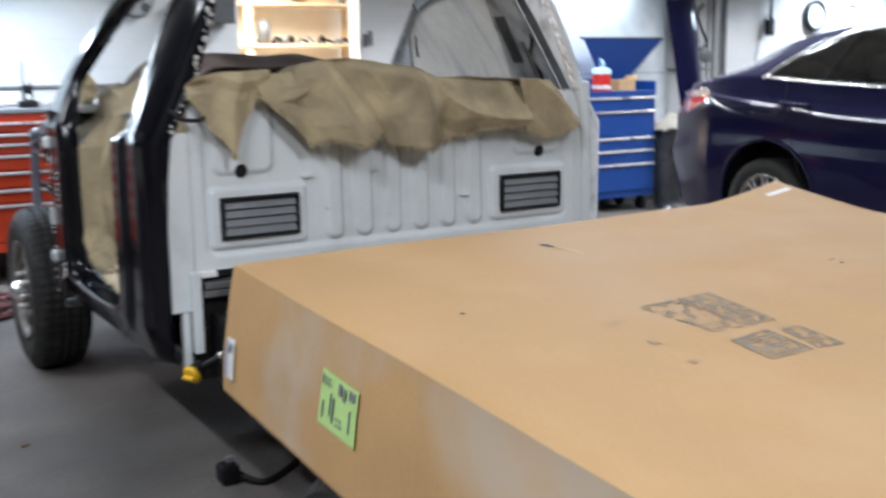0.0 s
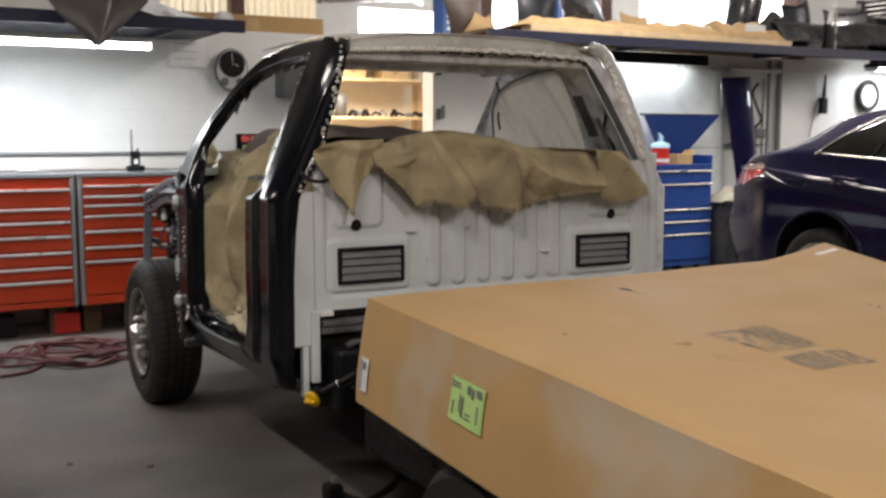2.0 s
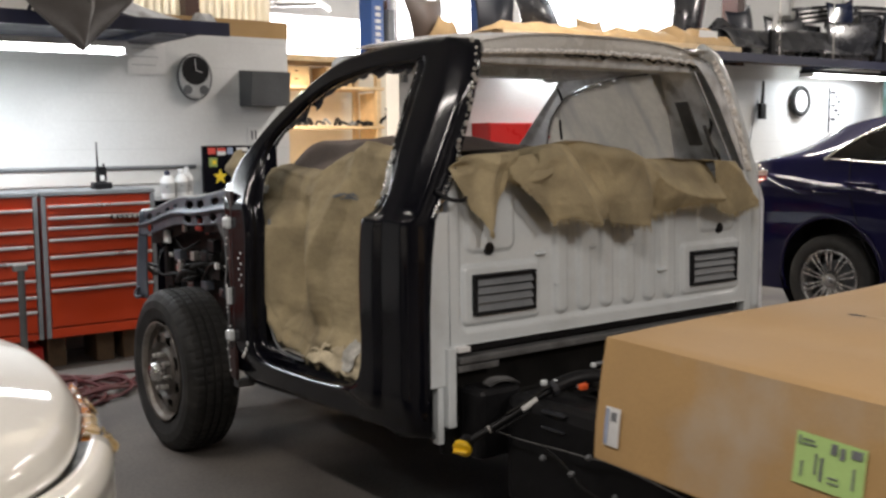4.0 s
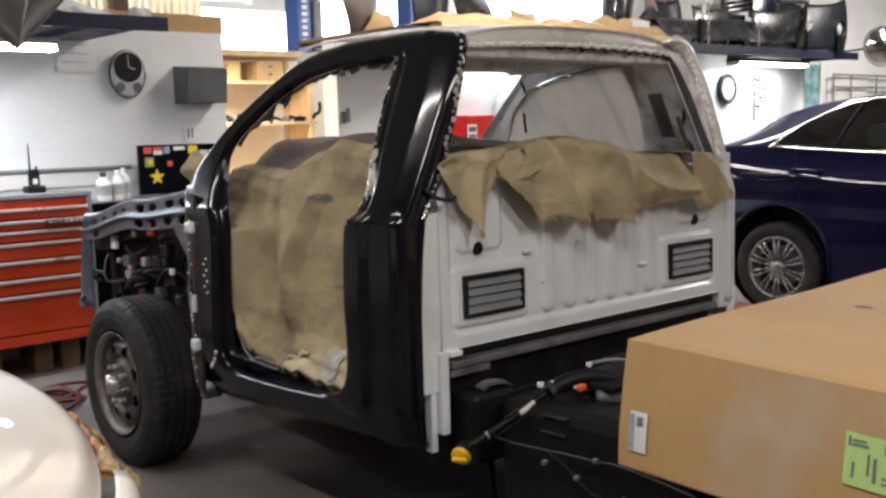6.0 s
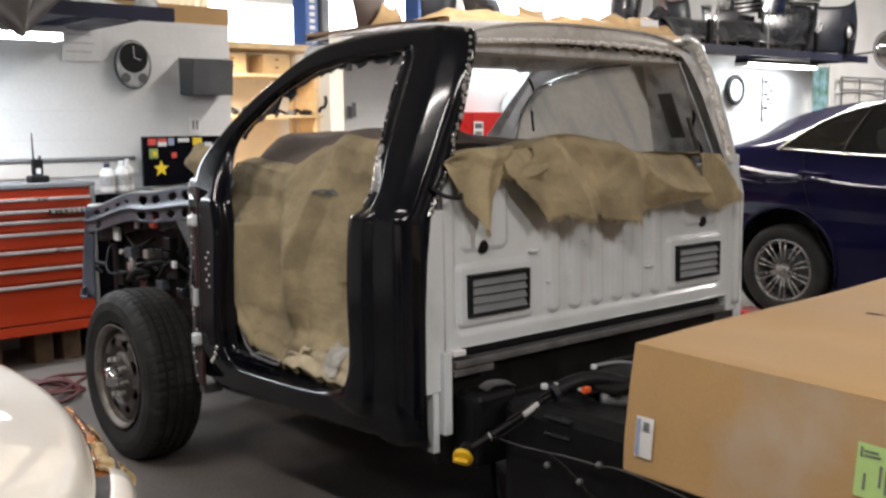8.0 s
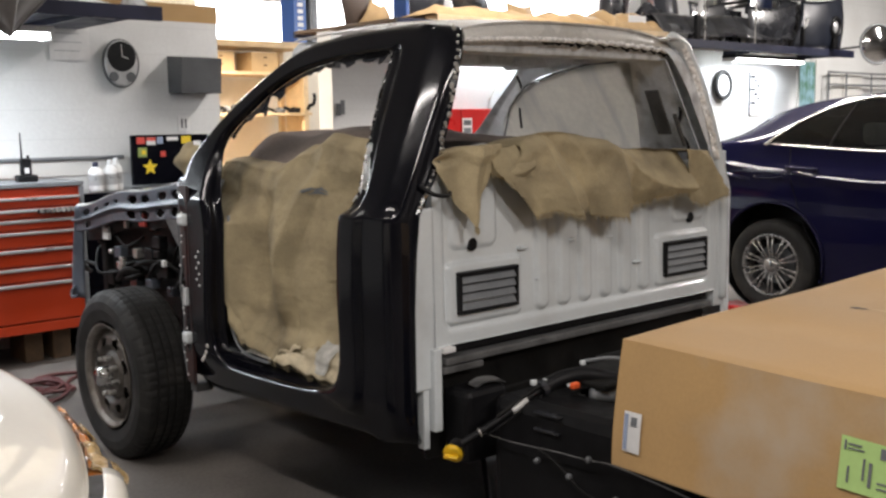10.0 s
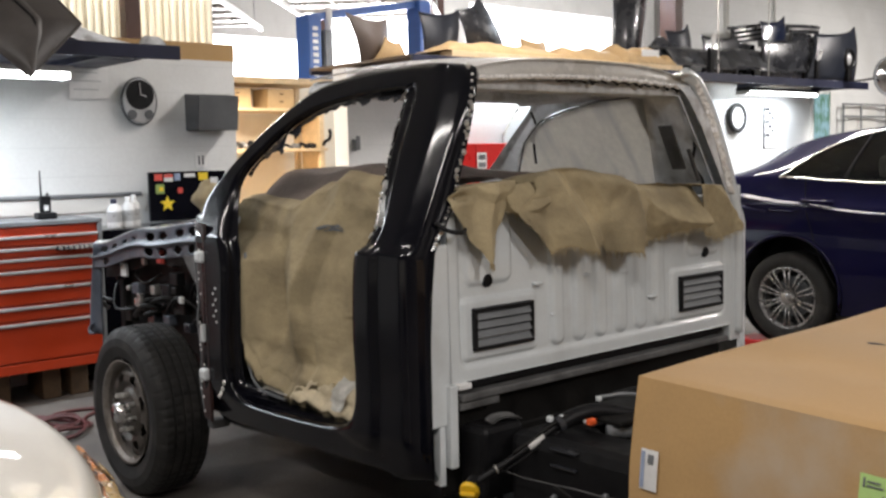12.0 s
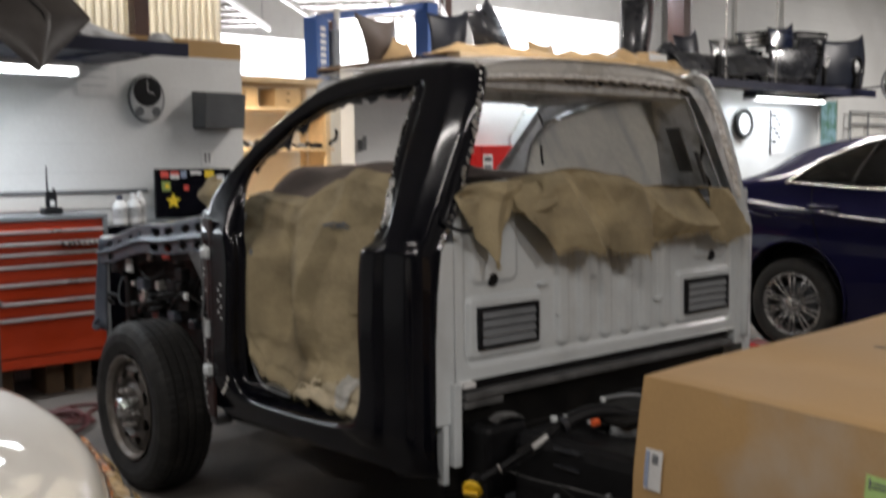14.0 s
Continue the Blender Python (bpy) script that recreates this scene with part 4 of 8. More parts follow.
part("fuel_tank", block(-0.46, 0.30, -1.25, -0.08, 0.27, 0.60, 0.05), BLACK_PLASTIC, truck, "black plastic fuel tank")
for z in (0.618, 0.568):
    part("tank_rib", block(-0.672, -0.640, -0.415, -0.312, z, z + 0.010, 0.004), BUMPER_DARK, truck)
part("tank_shield", block(-0.66, -0.45, -0.85, -0.12, 0.27, 0.645, 0.04), BLACK_PLASTIC, truck, "black plastic tank shield")
part("driveshaft", rod([(-0.02, 1.2, 0.42), (-0.02, -1.3, 0.40)], 0.05, 12), CHASSIS, truck, "", True)
part("rear_axle", rod([(-0.8, -1.50, 0.335), (0.76, -1.50, 0.335)], 0.05, 12), CHASSIS, truck, "", True)
part("differential", lathe([(0.03, -0.14), (0.13, -0.08), (0.15, 0), (0.13, 0.08), (0.03, 0.14)], 20, m=Matrix.Translation((-0.02, -1.50, 0.335))), CHASSIS, truck, "", True)
part("battery_box", block(-0.74, -0.56, -0.10, 0.02, 0.42, 0.655, 0.02), BLACK_PLASTIC, truck, "black plastic module box")
part("module_bracket", sheet(10, 4, lambda u, v: (lerp(-0.69, -0.56, u), lerp(-0.09, -0.05, v), 0.672 + 0.003 * math.sin(u * 5) - 0.012 * abs(2 * u - 1) ** 4 + 0.006 * v), thick=0.004), DULL_LIP, truck, "", True)
FILL = smooth_path([(-0.850, -0.165, 0.522), (-0.80, -0.19, 0.55), (-0.70, -0.23, 0.605), (-0.60, -0.26, 0.66), (-0.50, -0.29, 0.695), (-0.40, -0.33, 0.690), (-0.28, -0.42, 0.64), (-0.14, -0.60, 0.56)], 6)
part("filler_pipe", rod(FILL[:20], 0.0115, 10), BLACK_PLASTIC, truck, "black fuel filler pipe", True)
part("filler_hose", rod(FILL[19:], 0.025, 12), BLACK_PLASTIC, truck, "thick black filler hose", True)
part("hose_clamp", rod(FILL[19:21], 0.0260, 12), BUMPER_DARK, truck)
part("hose_clamp", rod(FILL[7:8] + [FILL[7] + Vector((0.006, -0.003, 0.003))], 0.015, 10), BARE_METAL, truck)
part("pipe_label", rod(FILL[13:17], 0.013, 10), WHITE_PAPER, truck, "white paper label on the pipe", True)
part("vent_line", rod([p + Vector((0.0, -0.006, 0.018)) for p in FILL[10:30]], 0.005, 7), CHASSIS, truck, "", True)
part("vent_line", rod([p + Vector((0.004, -0.008, -0.016)) for p in FILL[8:22]], 0.004, 7), BLACK_PLASTIC, truck, "", True)
capm = Matrix.Translation((-0.858, -0.168, 0.516)) @ (Vector((-0.80, -0.35, -0.48))).to_track_quat("X", "Z").to_matrix().to_4x4()
part("filler_neck", lathe([(0.0, -0.03), (0.020, -0.03), (0.025, 0.0), (0.025, 0.012)], 20, m=capm), BLACK_PLASTIC, truck, "", True)
bm = lathe([(0.028, 0.006), (0.031, 0.010), (0.031, 0.020), (0.026, 0.024), (0.0, 0.026)], 28, m=capm)
cap = part("fuel_cap", bm, YELLOW, truck, "bright yellow fuel cap", True)
bm = block(0.024, 0.038, -0.024, 0.024, -0.006, 0.006, 0.003)
bmesh.ops.transform(bm, matrix=capm, verts=bm.verts)
part("grip", bm, YELLOW, cap)
part("orange_clip", block(-0.552, -0.522, -0.372, -0.352, 0.679, 0.699, 0.005), ORANGE_CLIP, truck, "small orange clip")
part("grey_canister", rod(smooth_path([(-0.46, -0.36, 0.645), (-0.36, -0.42, 0.632), (-0.24, -0.50, 0.615)], 5), 0.021, 10), PANEL_GREY, truck, "", True)
part("canister_end", rod([(-0.30, -0.45, 0.628), (-0.20, -0.52, 0.612)], 0.024, 10), STRIP_WHITE, truck, "", True)
part("white_line", rod(smooth_path([(-0.42, -0.30, 0.735), (-0.36, -0.34, 0.742), (-0.30, -0.36, 0.73), (-0.24, -0.36, 0.70)], 5), 0.006, 8), PANEL_GREY, truck, "", True)
part("wire_bundle", rod(smooth_path([(-0.36, -0.30, 0.735), (-0.27, -0.36, 0.75), (-0.22, -0.42, 0.73), (-0.27, -0.44, 0.705), (-0.33, -0.38, 0.70)], 6), 0.008, 7), BLACK_PLASTIC, truck, "", True)
part("wire_bundle", rod(smooth_path([(-0.30, -0.42, 0.66), (-0.22, -0.48, 0.70), (-0.17, -0.56, 0.76), (-0.13, -0.60, 0.80)], 6), 0.011, 8), GREY_BODY, truck, "", True)
for p, s in (((-0.565, -0.27, 0.690), 0.010), ((-0.505, -0.31, 0.675), 0.006), ((-0.600, -0.25, 0.690), 0.009), ((-0.44, -0.31, 0.735), 0.008)):
    part("connector", block(p[0] - s, p[0] + s, p[1] - s, p[1] + s, p[2] - s, p[2] + s, 0.004), GREY_BODY, truck)
part("brake_line", rod(smooth_path([(-0.70, -0.135, 0.525), (-0.70, -0.23, 0.523), (-0.70, -0.323, 0.527), (-0.70, -0.43, 0.534), (-0.70, -0.543, 0.537), (-0.68, -0.70, 0.53), (-0.66, -1.3, 0.44)], 6), 0.0024, 6), DULL_LIP, truck, "", True)
part("parking_cable", rod(smooth_path([(-0.70, -0.36, 0.526), (-0.70, -0.42, 0.505), (-0.70, -0.48, 0.472), (-0.70, -0.54, 0.438), (-0.66, -0.70, 0.38)], 6), 0.005, 7), CHASSIS, truck, "", True)
for p in ((-0.70, -0.355, 0.490), (-0.70, -0.48, 0.472), (-0.70, -0.552, 0.540), (-0.66, -0.62, 0.43)):
    part("cable_clip", lathe([(0, -0.010), (0.008, -0.008), (0.010, 0.0), (0.008, 0.008), (0, 0.010)], 10, m=Matrix.Translation(p)), PANEL_GREY, truck, "", True)
for y, z in ((-0.75, 0.395), (-0.95, 0.375), (-1.1, 0.42)):
    part("leaf_spring", rod(smooth_path([(-0.60, y + 0.6, z + 0.05), (-0.60, y, z), (-0.60, y - 0.7, z + 0.06)], 5), 0.022, 8, flat=0.4), CHASSIS, truck, "", True)

# ---------------------------------------------------------------- covers
def ridge(p):
    """Sharp-crested noise, for creases in cloth."""
    return 1 - 2 * abs(noise.noise(p))


def off_line(x, z, line):
    """Signed distance from a bent line in the x-z plane; positive to the right of a line that runs down."""
    best, sign = 9.0, 1.0
    for (x0, z0), (x1, z1) in zip(line, line[1:]):
        dx, dz = x1 - x0, z1 - z0
        t = clamp(((x - x0) * dx + (z - z0) * dz) / (dx * dx + dz * dz))
        d = math.hypot(x - x0 - t * dx, z - z0 - t * dz)
        if d < best:
            best, sign = d, (1.0 if dx * (z - z0) - dz * (x - x0) > 0 else -1.0)
    return best * sign


def tent(d, left, right):
    return max(0.0, 1 + d / left) if d < 0 else max(0.0, 1 - d / right)


def weave(x, z, seed):
    return 0.010 * noise.noise(Vector((x * 9, z * 6, seed))) + 0.005 * ridge(Vector((x * 14, z * 8, seed))) + 0.0022 * noise.noise(Vector((x * 50, z * 50, seed)))


MAIN_TOP = [(-0.45, 1.400), (-0.425, 1.432), (-0.345, 1.450), (-0.225, 1.453), (-0.115, 1.437), (0.0, 1.423), (0.10, 1.388), (0.25, 1.384), (0.47, 1.375)]
MAIN_BOT = [(-0.58, 1.305), (-0.508, 1.240), (-0.415, 1.180), (-0.38, 1.186), (-0.328, 1.196), (-0.274, 1.174), (-0.195, 1.176), (-0.150, 1.208), (-0.100, 1.160), (0.028, 1.146), (0.137, 1.174), (0.30, 1.208), (0.47, 1.217)]
CREST = [(-0.40, 1.46), (-0.37, 1.40), (-0.34, 1.341), (-0.274, 1.229), (-0.225, 1.15)]
VALLEY = [(-0.29, 1.46), (-0.24, 1.39), (-0.19, 1.335), (-0.12, 1.219), (-0.10, 1.14)]
SHOULDER = [(-0.06, 1.45), (0.00, 1.38), (0.02, 1.29), (0.0, 1.14)]
BAND = [(0.05, 1.40), (0.11, 1.32), (0.20, 1.266), (0.33, 1.236), (0.50, 1.225)]


def main_hang(x, z):
    """How far the wide piece stands off the cab's rear wall."""
    h = 0.040 + 0.050 * clamp((1.44 - z) / 0.2)
    h += 0.050 * tent(off_line(x, z, CREST), 0.11, 0.050)
    h -= 0.034 * tent(off_line(x, z, VALLEY), 0.035, 0.06)
    h += 0.050 * tent(off_line(x, z, SHOULDER), 0.11, 0.085)
    right = clamp((x - 0.02) / 0.10)
    h -= right * 0.050
    h += right * 0.075 * tent(off_line(x, z, BAND), 0.085, 0.15)
    return h + weave(x, z, 3.0)


def over_sill(x, zt, v):
    """The part of a cloth that lies on the sill behind the hanging face."""
    return x, lerp(0.26, -0.010, v), zt - 0.05 * (1 - v) ** 1.5 + 0.008 * noise.noise(Vector((x * 11, v * 3, 4)))


def main_drape(u, v):
    """The wide piece, with a slanting loose end."""
    if v < 0.25:
        t = v / 0.25
        x = lerp(-0.44, 0.46, u)
        q = Vector(over_sill(x, straight(MAIN_TOP, x), t))
        q.y -= 0.035 * t ** 3
        return q
    t = (v - 0.25) / 0.75
    x = lerp(lerp(-0.44, -0.585, min(1, t * 1.6) ** 1.2) if t < 0.625 else lerp(-0.585, -0.42, (t - 0.625) / 0.375), 0.46, u)
    zt, zb = straight(MAIN_TOP, x), straight(MAIN_BOT, x)
    zb += 0.007 * noise.noise(Vector((x * 45, 0, 1))) + 0.006 * noise.noise(Vector((x * 120, 3, 1)))
    z = lerp(zt, zb, t)
    roll = clamp(1 - t * 6)
    return x, -main_hang(x, z) * (1 - 0.55 * roll * roll) - 0.004, z


FLAP_LEFT = [(1.16, -0.672), (1.175, -0.678), (1.20, -0.692), (1.24, -0.733), (1.29, -0.760), (1.345, -0.800), (1.375, -0.790), (1.40, -0.762), (1.42, -0.73)]
FLAP_RIGHT = [(1.16, -0.662), (1.185, -0.648), (1.24, -0.627), (1.283, -0.592), (1.33, -0.565), (1.376, -0.540), (1.42, -0.520)]


def flap_drape(u, v):
    """The pointed piece hanging beside the driver's pillar."""
    if v < 0.2:
        t = v / 0.2
        x = lerp(-0.765, -0.52, u)
        return over_sill(x, 1.420 - 0.020 * (1 - u) ** 2, t)
    t = (v - 0.2) / 0.8
    z = lerp(1.420, 1.165, t) - 0.018 * (1 - u) ** 2 * (1 - t)
    x = lerp(straight(FLAP_LEFT, z), straight(FLAP_RIGHT, z), u)
    z += 0.006 * noise.noise(Vector((x * 60, 0, 9))) * t
    slit = math.exp(-((z - 1.372 - 0.06 * (x + 0.78)) / 0.012) ** 2) * clamp((-0.70 - x) / 0.04)
    fold = 0.024 * tent(off_line(x, z, [(-0.62, 1.42), (-0.655, 1.30), (-0.665, 1.16)]), 0.06, 0.05) + 0.014 * tent(off_line(x, z, [(-0.70, 1.41), (-0.64, 1.38), (-0.57, 1.39)]), 0.03, 0.05)
    return x, -0.030 - 0.022 * t - fold + 0.024 * slit - weave(x, z, 7.0), z


def pocket_drape(u, v):
    """The slack, twisted strip between the flap and the wide piece."""
    a, b, c, d = Vector((-0.575, 0, 1.412)), Vector((-0.395, 0, 1.425)), Vector((-0.430, 0, 1.330)), Vector((-0.565, 0, 1.330))
    p = a.lerp(b, u).lerp(d.lerp(c, u), v)
    p.z -= 0.030 * math.sin(math.pi * u) * v + 0.010 * math.sin(math.pi * u) * (1 - v)
    return p.x, -0.020 - 0.085 * math.sin(math.pi * 0.5 * v) * (0.35 + 0.65 * u) + 0.020 * max(0, v - 0.8) / 0.2 - weave(p.x, p.z, 5.0), p.z


def lap_drape(u, v):
    """The last piece, lapped over the wide one and rolled round the corner."""
    if v < 0.2:
        t = v / 0.2
        x = lerp(0.415, 0.60, u)
        return over_sill(x, 1.379 - 0.010 * u, t)
    t = (v - 0.2) / 0.8
    zl, zr = lerp(1.376, 1.195, t), lerp(1.366, 1.200, t)
    z = lerp(zl, zr, u) - 0.034 * math.sin(math.pi * min(1, u * 1.15)) * t ** 2
    x = lerp(lerp(0.415, 0.445, min(1, t * 2)), along([(0, 0.600), (0.35, 0.655), (0.7, 0.690), (0.92, 0.735), (1, 0.722)], t), u)
    z += 0.005 * noise.noise(Vector((x * 60, 0, 11))) * t
    fold = 0.040 * tent(off_line(x, z, [(0.465, 1.385), (0.55, 1.335), (0.63, 1.27), (0.70, 1.18)]), 0.10, 0.06) + 0.010 * tent(u - 0.02, 0.1, 0.12)
    return x, -0.062 - 0.012 * t - fold - weave(x, z, 9.0) + 0.030 * max(0.0, u - 0.8) / 0.2, z


def fringe(f, n, seed, edge):
    """Loose threads along one edge of a cloth."""
    r, bm = random.Random(seed), bmesh.new()
    for k in range(n):
        s = r.random()
        p = Vector(f(*edge(s)))
        q = Vector(f(*edge(min(1, s + 0.004))))
        d = Vector((r.uniform(-0.004, 0.004), r.uniform(-0.006, 0.001), -r.uniform(0.006, 0.030) * r.random() ** 0.5))
        w = Vector((0.0011, 0, 0)) if abs((q - p).x) > abs((q - p).y) else Vector((0, 0.0011, 0))
        v = [bm.verts.new(p - w), bm.verts.new(p + w), bm.verts.new(p + d * 0.6 + w * 0.8), bm.verts.new(p + d)]
        bm.faces.new(v[:3])
        bm.faces.new((v[0], v[2], v[3]))
    return bm


drape = thing("canvas_drape", "frayed tan canvas sheet draped over the cab's rear sill", "drop cloth")
for n, f in ((60, flap_drape), (40, pocket_drape), (230, main_drape), (80, lap_drape)):
    cl = part("cloth", sheet(n, 70, f, thick=0.003), CANVAS, drape, "", True)
    tagged(part("frayed_edge", fringe(f, n * 4, 5 + n, lambda s: (s, 1.0)), CANVAS, cl, "loose canvas threads"), kind="stuff")

DTOP = [(0.20, 1.25), (0.42, 1.405), (0.48, 1.452), (0.63, 1.472), (0.78, 1.43), (0.93, 1.36), (1.10, 1.365), (1.30, 1.38), (1.44, 1.37)]


DOOR_RIDGE = [(0.68, 1.30), (0.735, 1.12), (0.77, 0.98), (0.765, 0.70)]


def door_drape(u, v):
    y = lerp(0.19, 1.40, u)
    zt = along(DTOP, y) - 0.012
    zb = along([(0.19, 0.60), (0.55, 0.622), (0.82, 0.638), (1.0, 0.665), (1.08, 0.73), (1.16, 0.84), (1.25, 0.92), (1.42, 1.0)], y) + 0.018 * noise.noise(Vector((y * 22, 0, 0))) + 0.02 * noise.noise(Vector((y * 7, 2, 0)))
    z = lerp(zb, zt, v)
    d = y - 0.45 * (z - 1.0)
    fold = 0.046 * noise.noise(Vector((d * 3.2, z * 0.9, 7.0))) + 0.032 * (ridge(Vector((d * 3.6, z * 1.0, 4.0))) - 0.4) + weave(y, z, 8.0)
    low = 0.020 * ridge(Vector((y * 3, z * 7, 3.0))) * max(0, 1 - abs(z - 0.74) / 0.12)
    bulge = 0.09 * math.exp(-((y - 0.74 - 0.45 * (z - 1.0)) / 0.11) ** 2) * min(1, max(0, (z - 0.72) / 0.2))
    x = along([(0.0, -0.875), (0.07, -0.835), (0.16, -0.785), (0.5, -0.765), (0.85, -0.725), (0.95, -0.70), (1.0, -0.65)], v) - fold - low - bulge * 0.5
    near = max(0.0, min(1.0, (y - 0.98) / 0.12)) * max(0.0, min(1.0, (z - 0.70) / 0.12)) * max(0.0, min(1.0, (1.22 - z) / 0.1))
    x = lerp(x, -0.872 - 0.25 * fold, near)
    x += 0.085 * clamp((0.66 - y) / 0.30) * clamp((z - 0.70) / 0.12) * clamp((1.40 - z) / 0.15)
    x -= 0.058 * tent(off_line(y, z, DOOR_RIDGE), 0.06, 0.20) * clamp((z - 0.72) / 0.10) * clamp((1.34 - z) / 0.08)
    x += 0.030 * clamp((0.58 - y) / 0.10) * clamp((0.945 - z) / 0.012) * clamp((z - 0.78) / 0.10)
    return max(x, -0.885), y, z + 0.02 * fold


cover_ = thing("canvas_cover", "frayed tan canvas hung inside the open doorway of the cab", "drop cloth")
part("cloth", sheet(170, 150, door_drape, thick=0.003), CANVAS, cover_, "", True)
tagged(part("frayed_edge", fringe(door_drape, 500, 8, lambda s: (s, 0.0)), CANVAS, cover_, "loose canvas threads"), kind="stuff")
part("tear", sheet(8, 6, lambda u, v: Vector(door_drape(0.33 + 0.06 * u + 0.03 * v, 0.74 + 0.03 * v)) + Vector((-0.006, 0, 0)), keep=lambda u, v: noise.noise(Vector((u * 4, v * 4, 2))) > -0.15), PANEL_GREY, cover_, "grey torn patch")
part("lining", sheet(40, 14, lambda u, v: Vector(door_drape(0.06 + 0.42 * u, 0.005 + (0.235 - 0.19 * u) * v)) + Vector((-0.009 - 0.004 * noise.noise(Vector((u * 9, v * 5, 2))), 0, 0)), keep=lambda u, v: v < 0.80 + 0.7 * noise.noise(Vector((u * 9, v * 4, 5))), thick=0.003), LINING, cover_, "cream torn lining along the lower edge", True)
part("pale_scrap", sheet(16, 12, lambda u, v: Vector(door_drape(0.195 + 0.085 * u, 0.03 + 0.115 * v)) + Vector((-0.018, 0, 0)), keep=lambda u, v: math.hypot(2 * u - 1, 1.2 * v - 0.6) < 0.82 + 0.35 * noise.noise(Vector((u * 3, v * 3, 5)))), SCRAP, cover_, "pale grey torn scrap")
part_cloth = sheet(60, 24, lambda u, v: (lerp(-0.665, 0.50, u), lerp(0.52, 1.58, v), along([(0, 1.43), (0.25, 1.475), (0.7, 1.455), (1, 1.30)], v) + 0.025 * noise.noise(Vector((u * 5, v * 5, 8))) - 0.14 * max(0.0, 1 - u / 0.14) ** 1.6 - 0.10 * max(0.0, u - 0.35)), thick=0.004)
tagged(link("dash_cover", part_cloth, DARK_CLOTH, True), "dark brown cloth spread over the dashboard and seat", "drop cloth")
tagged(link("floor_mat_cover", sheet(20, 10, lambda u, v: (lerp(-0.87, -0.5, v), lerp(0.28, 1.0, u), 0.635 + 0.02 * noise.noise(Vector((u * 6, v * 6, 2))) + 0.03 * v), thick=0.004), MASK_CLOTH, True), "crumpled pale cloth on the cab sill", "drop cloth")
mask = thing("window_mask", "grey stained cloth masking the far door opening", "masking cloth")
MASK_FRONT = [(1.18, 1.16), (1.30, 1.16), (1.40, 1.165), (1.557, 1.02), (1.649, 0.86), (1.694, 0.66), (1.735, 0.40)]
part("cloth", sheet(60, 46, lambda u, v: (CX + half_width(lerp(1.18, 1.735, v), 1) - 0.062 - 0.010 * noise.noise(Vector((u * 7, v * 5, 1))) - 0.007 * ridge(Vector((u * 9, v * 1.5, 6))), lerp(0.20, 1.17, u), lerp(1.18, 1.735, v)), keep=lambda u, v: lerp(0.20, 1.17, u) < straight(MASK_FRONT, lerp(1.18, 1.735, v)), thick=0.004), MASK_CLOTH, mask, "", True)
part("tape", rod([(CX + half_width(z, 1) - 0.074, y, z) for z, y in [(1.40, 1.165)] + MASK_FRONT[3:6]] + [(CX + half_width(1.722, 1) - 0.074, 0.46, 1.722), (CX + half_width(1.725, 1) - 0.074, 0.30, 1.725)], 0.004, 5), DULL_LIP, mask, "dark taped edge")
tagged(link("rag", sheet(18, 18, lambda u, v: (-0.72 + 0.05 * math.cos(u * 6.28) * math.sin(v * 3.14) * (1 + 0.4 * noise.noise(Vector((u * 4, v * 4, 1)))), 1.62 + 0.13 * math.sin(u * 6.28) * math.sin(v * 3.14) * (1 + 0.5 * noise.noise(Vector((u * 3, v * 5, 2)))), 1.335 + 0.075 * math.cos(v * 3.14) * (1 + 0.4 * noise.noise(Vector((u * 5, v * 3, 9)))))), CANVAS, True), "bunched tan canvas rag on the cowl corner", "rag")

# ---------------------------------------------------------------- the carton
carton = thing("parts_carton", "large flat tan cardboard carton lying on the truck frame", "carton")


def carton_point(u, v, top):
    x = lerp(lerp(-0.985, 0.97, u), lerp(-1.065, 0.93, u), v)
    y = lerp(lerp(-0.895, -0.80, u), -3.35, v)
    z = lerp(0.988, 0.925, v)
    if not top:
        return x - 0.04 * (1 - u) + 0.01 * u, y + 0.0, z - 0.293
    lift = 0.05 * max(0, (u - 0.82) / 0.18) ** 1.3 * max(0, 1 - v / 0.16) ** 1.2
    sag = -0.012 * math.sin(math.pi * u) * math.sin(math.pi * v) + 0.005 * noise.noise(Vector((u * 3, v * 4, 0)))
    soft = min(u, 1 - u, v, 1 - v)
    return x, y, z + sag + lift - 0.006 * max(0, 1 - soft / 0.006)


part("top", sheet(90, 90, lambda u, v: carton_point(u, v, True)), CARDBOARD, carton, "", True)


def carton_side(edge):
    def f(s, h):
        u, v = {"left": (0, s), "back": (s, 0), "right": (1, s), "front": (s, 1)}[edge]
        a, b = Vector(carton_point(u, v, True)), Vector(carton_point(u, v, False))
        p = b.lerp(a, h)
        out = {"left": Vector((-1, 0, 0)), "back": Vector((0, 1, 0)), "right": Vector((1, 0, 0)), "front": Vector((0, -1, 0))}[edge]
        return p + out * (0.004 * noise.noise(Vector((s * 9, h * 2, 3))) + 0.006 * math.sin(math.pi * h)) * (1 - h ** 10)
    return f


for edge in ("left", "back", "right", "front"):
    part("side", sheet(60, 14, carton_side(edge)), DULL_CARD if edge == "left" else CARDBOARD, carton, "", True)
part("bottom", sheet(8, 8, lambda u, v: carton_point(u, v, False), thick=0.005), CARDBOARD, carton)


def on_left(y, z, out=0.006):
    v = (y + 0.895) / (-3.35 + 0.895)
    t = Vector(carton_side("left")(v, 0.5))
    a, b = Vector(carton_point(0, v, True)), Vector(carton_point(0, v, False))
    h = (z - b.z) / (a.z - b.z)
    return Vector(carton_side("left")(v, h)) + Vector((-out, 0, 0))


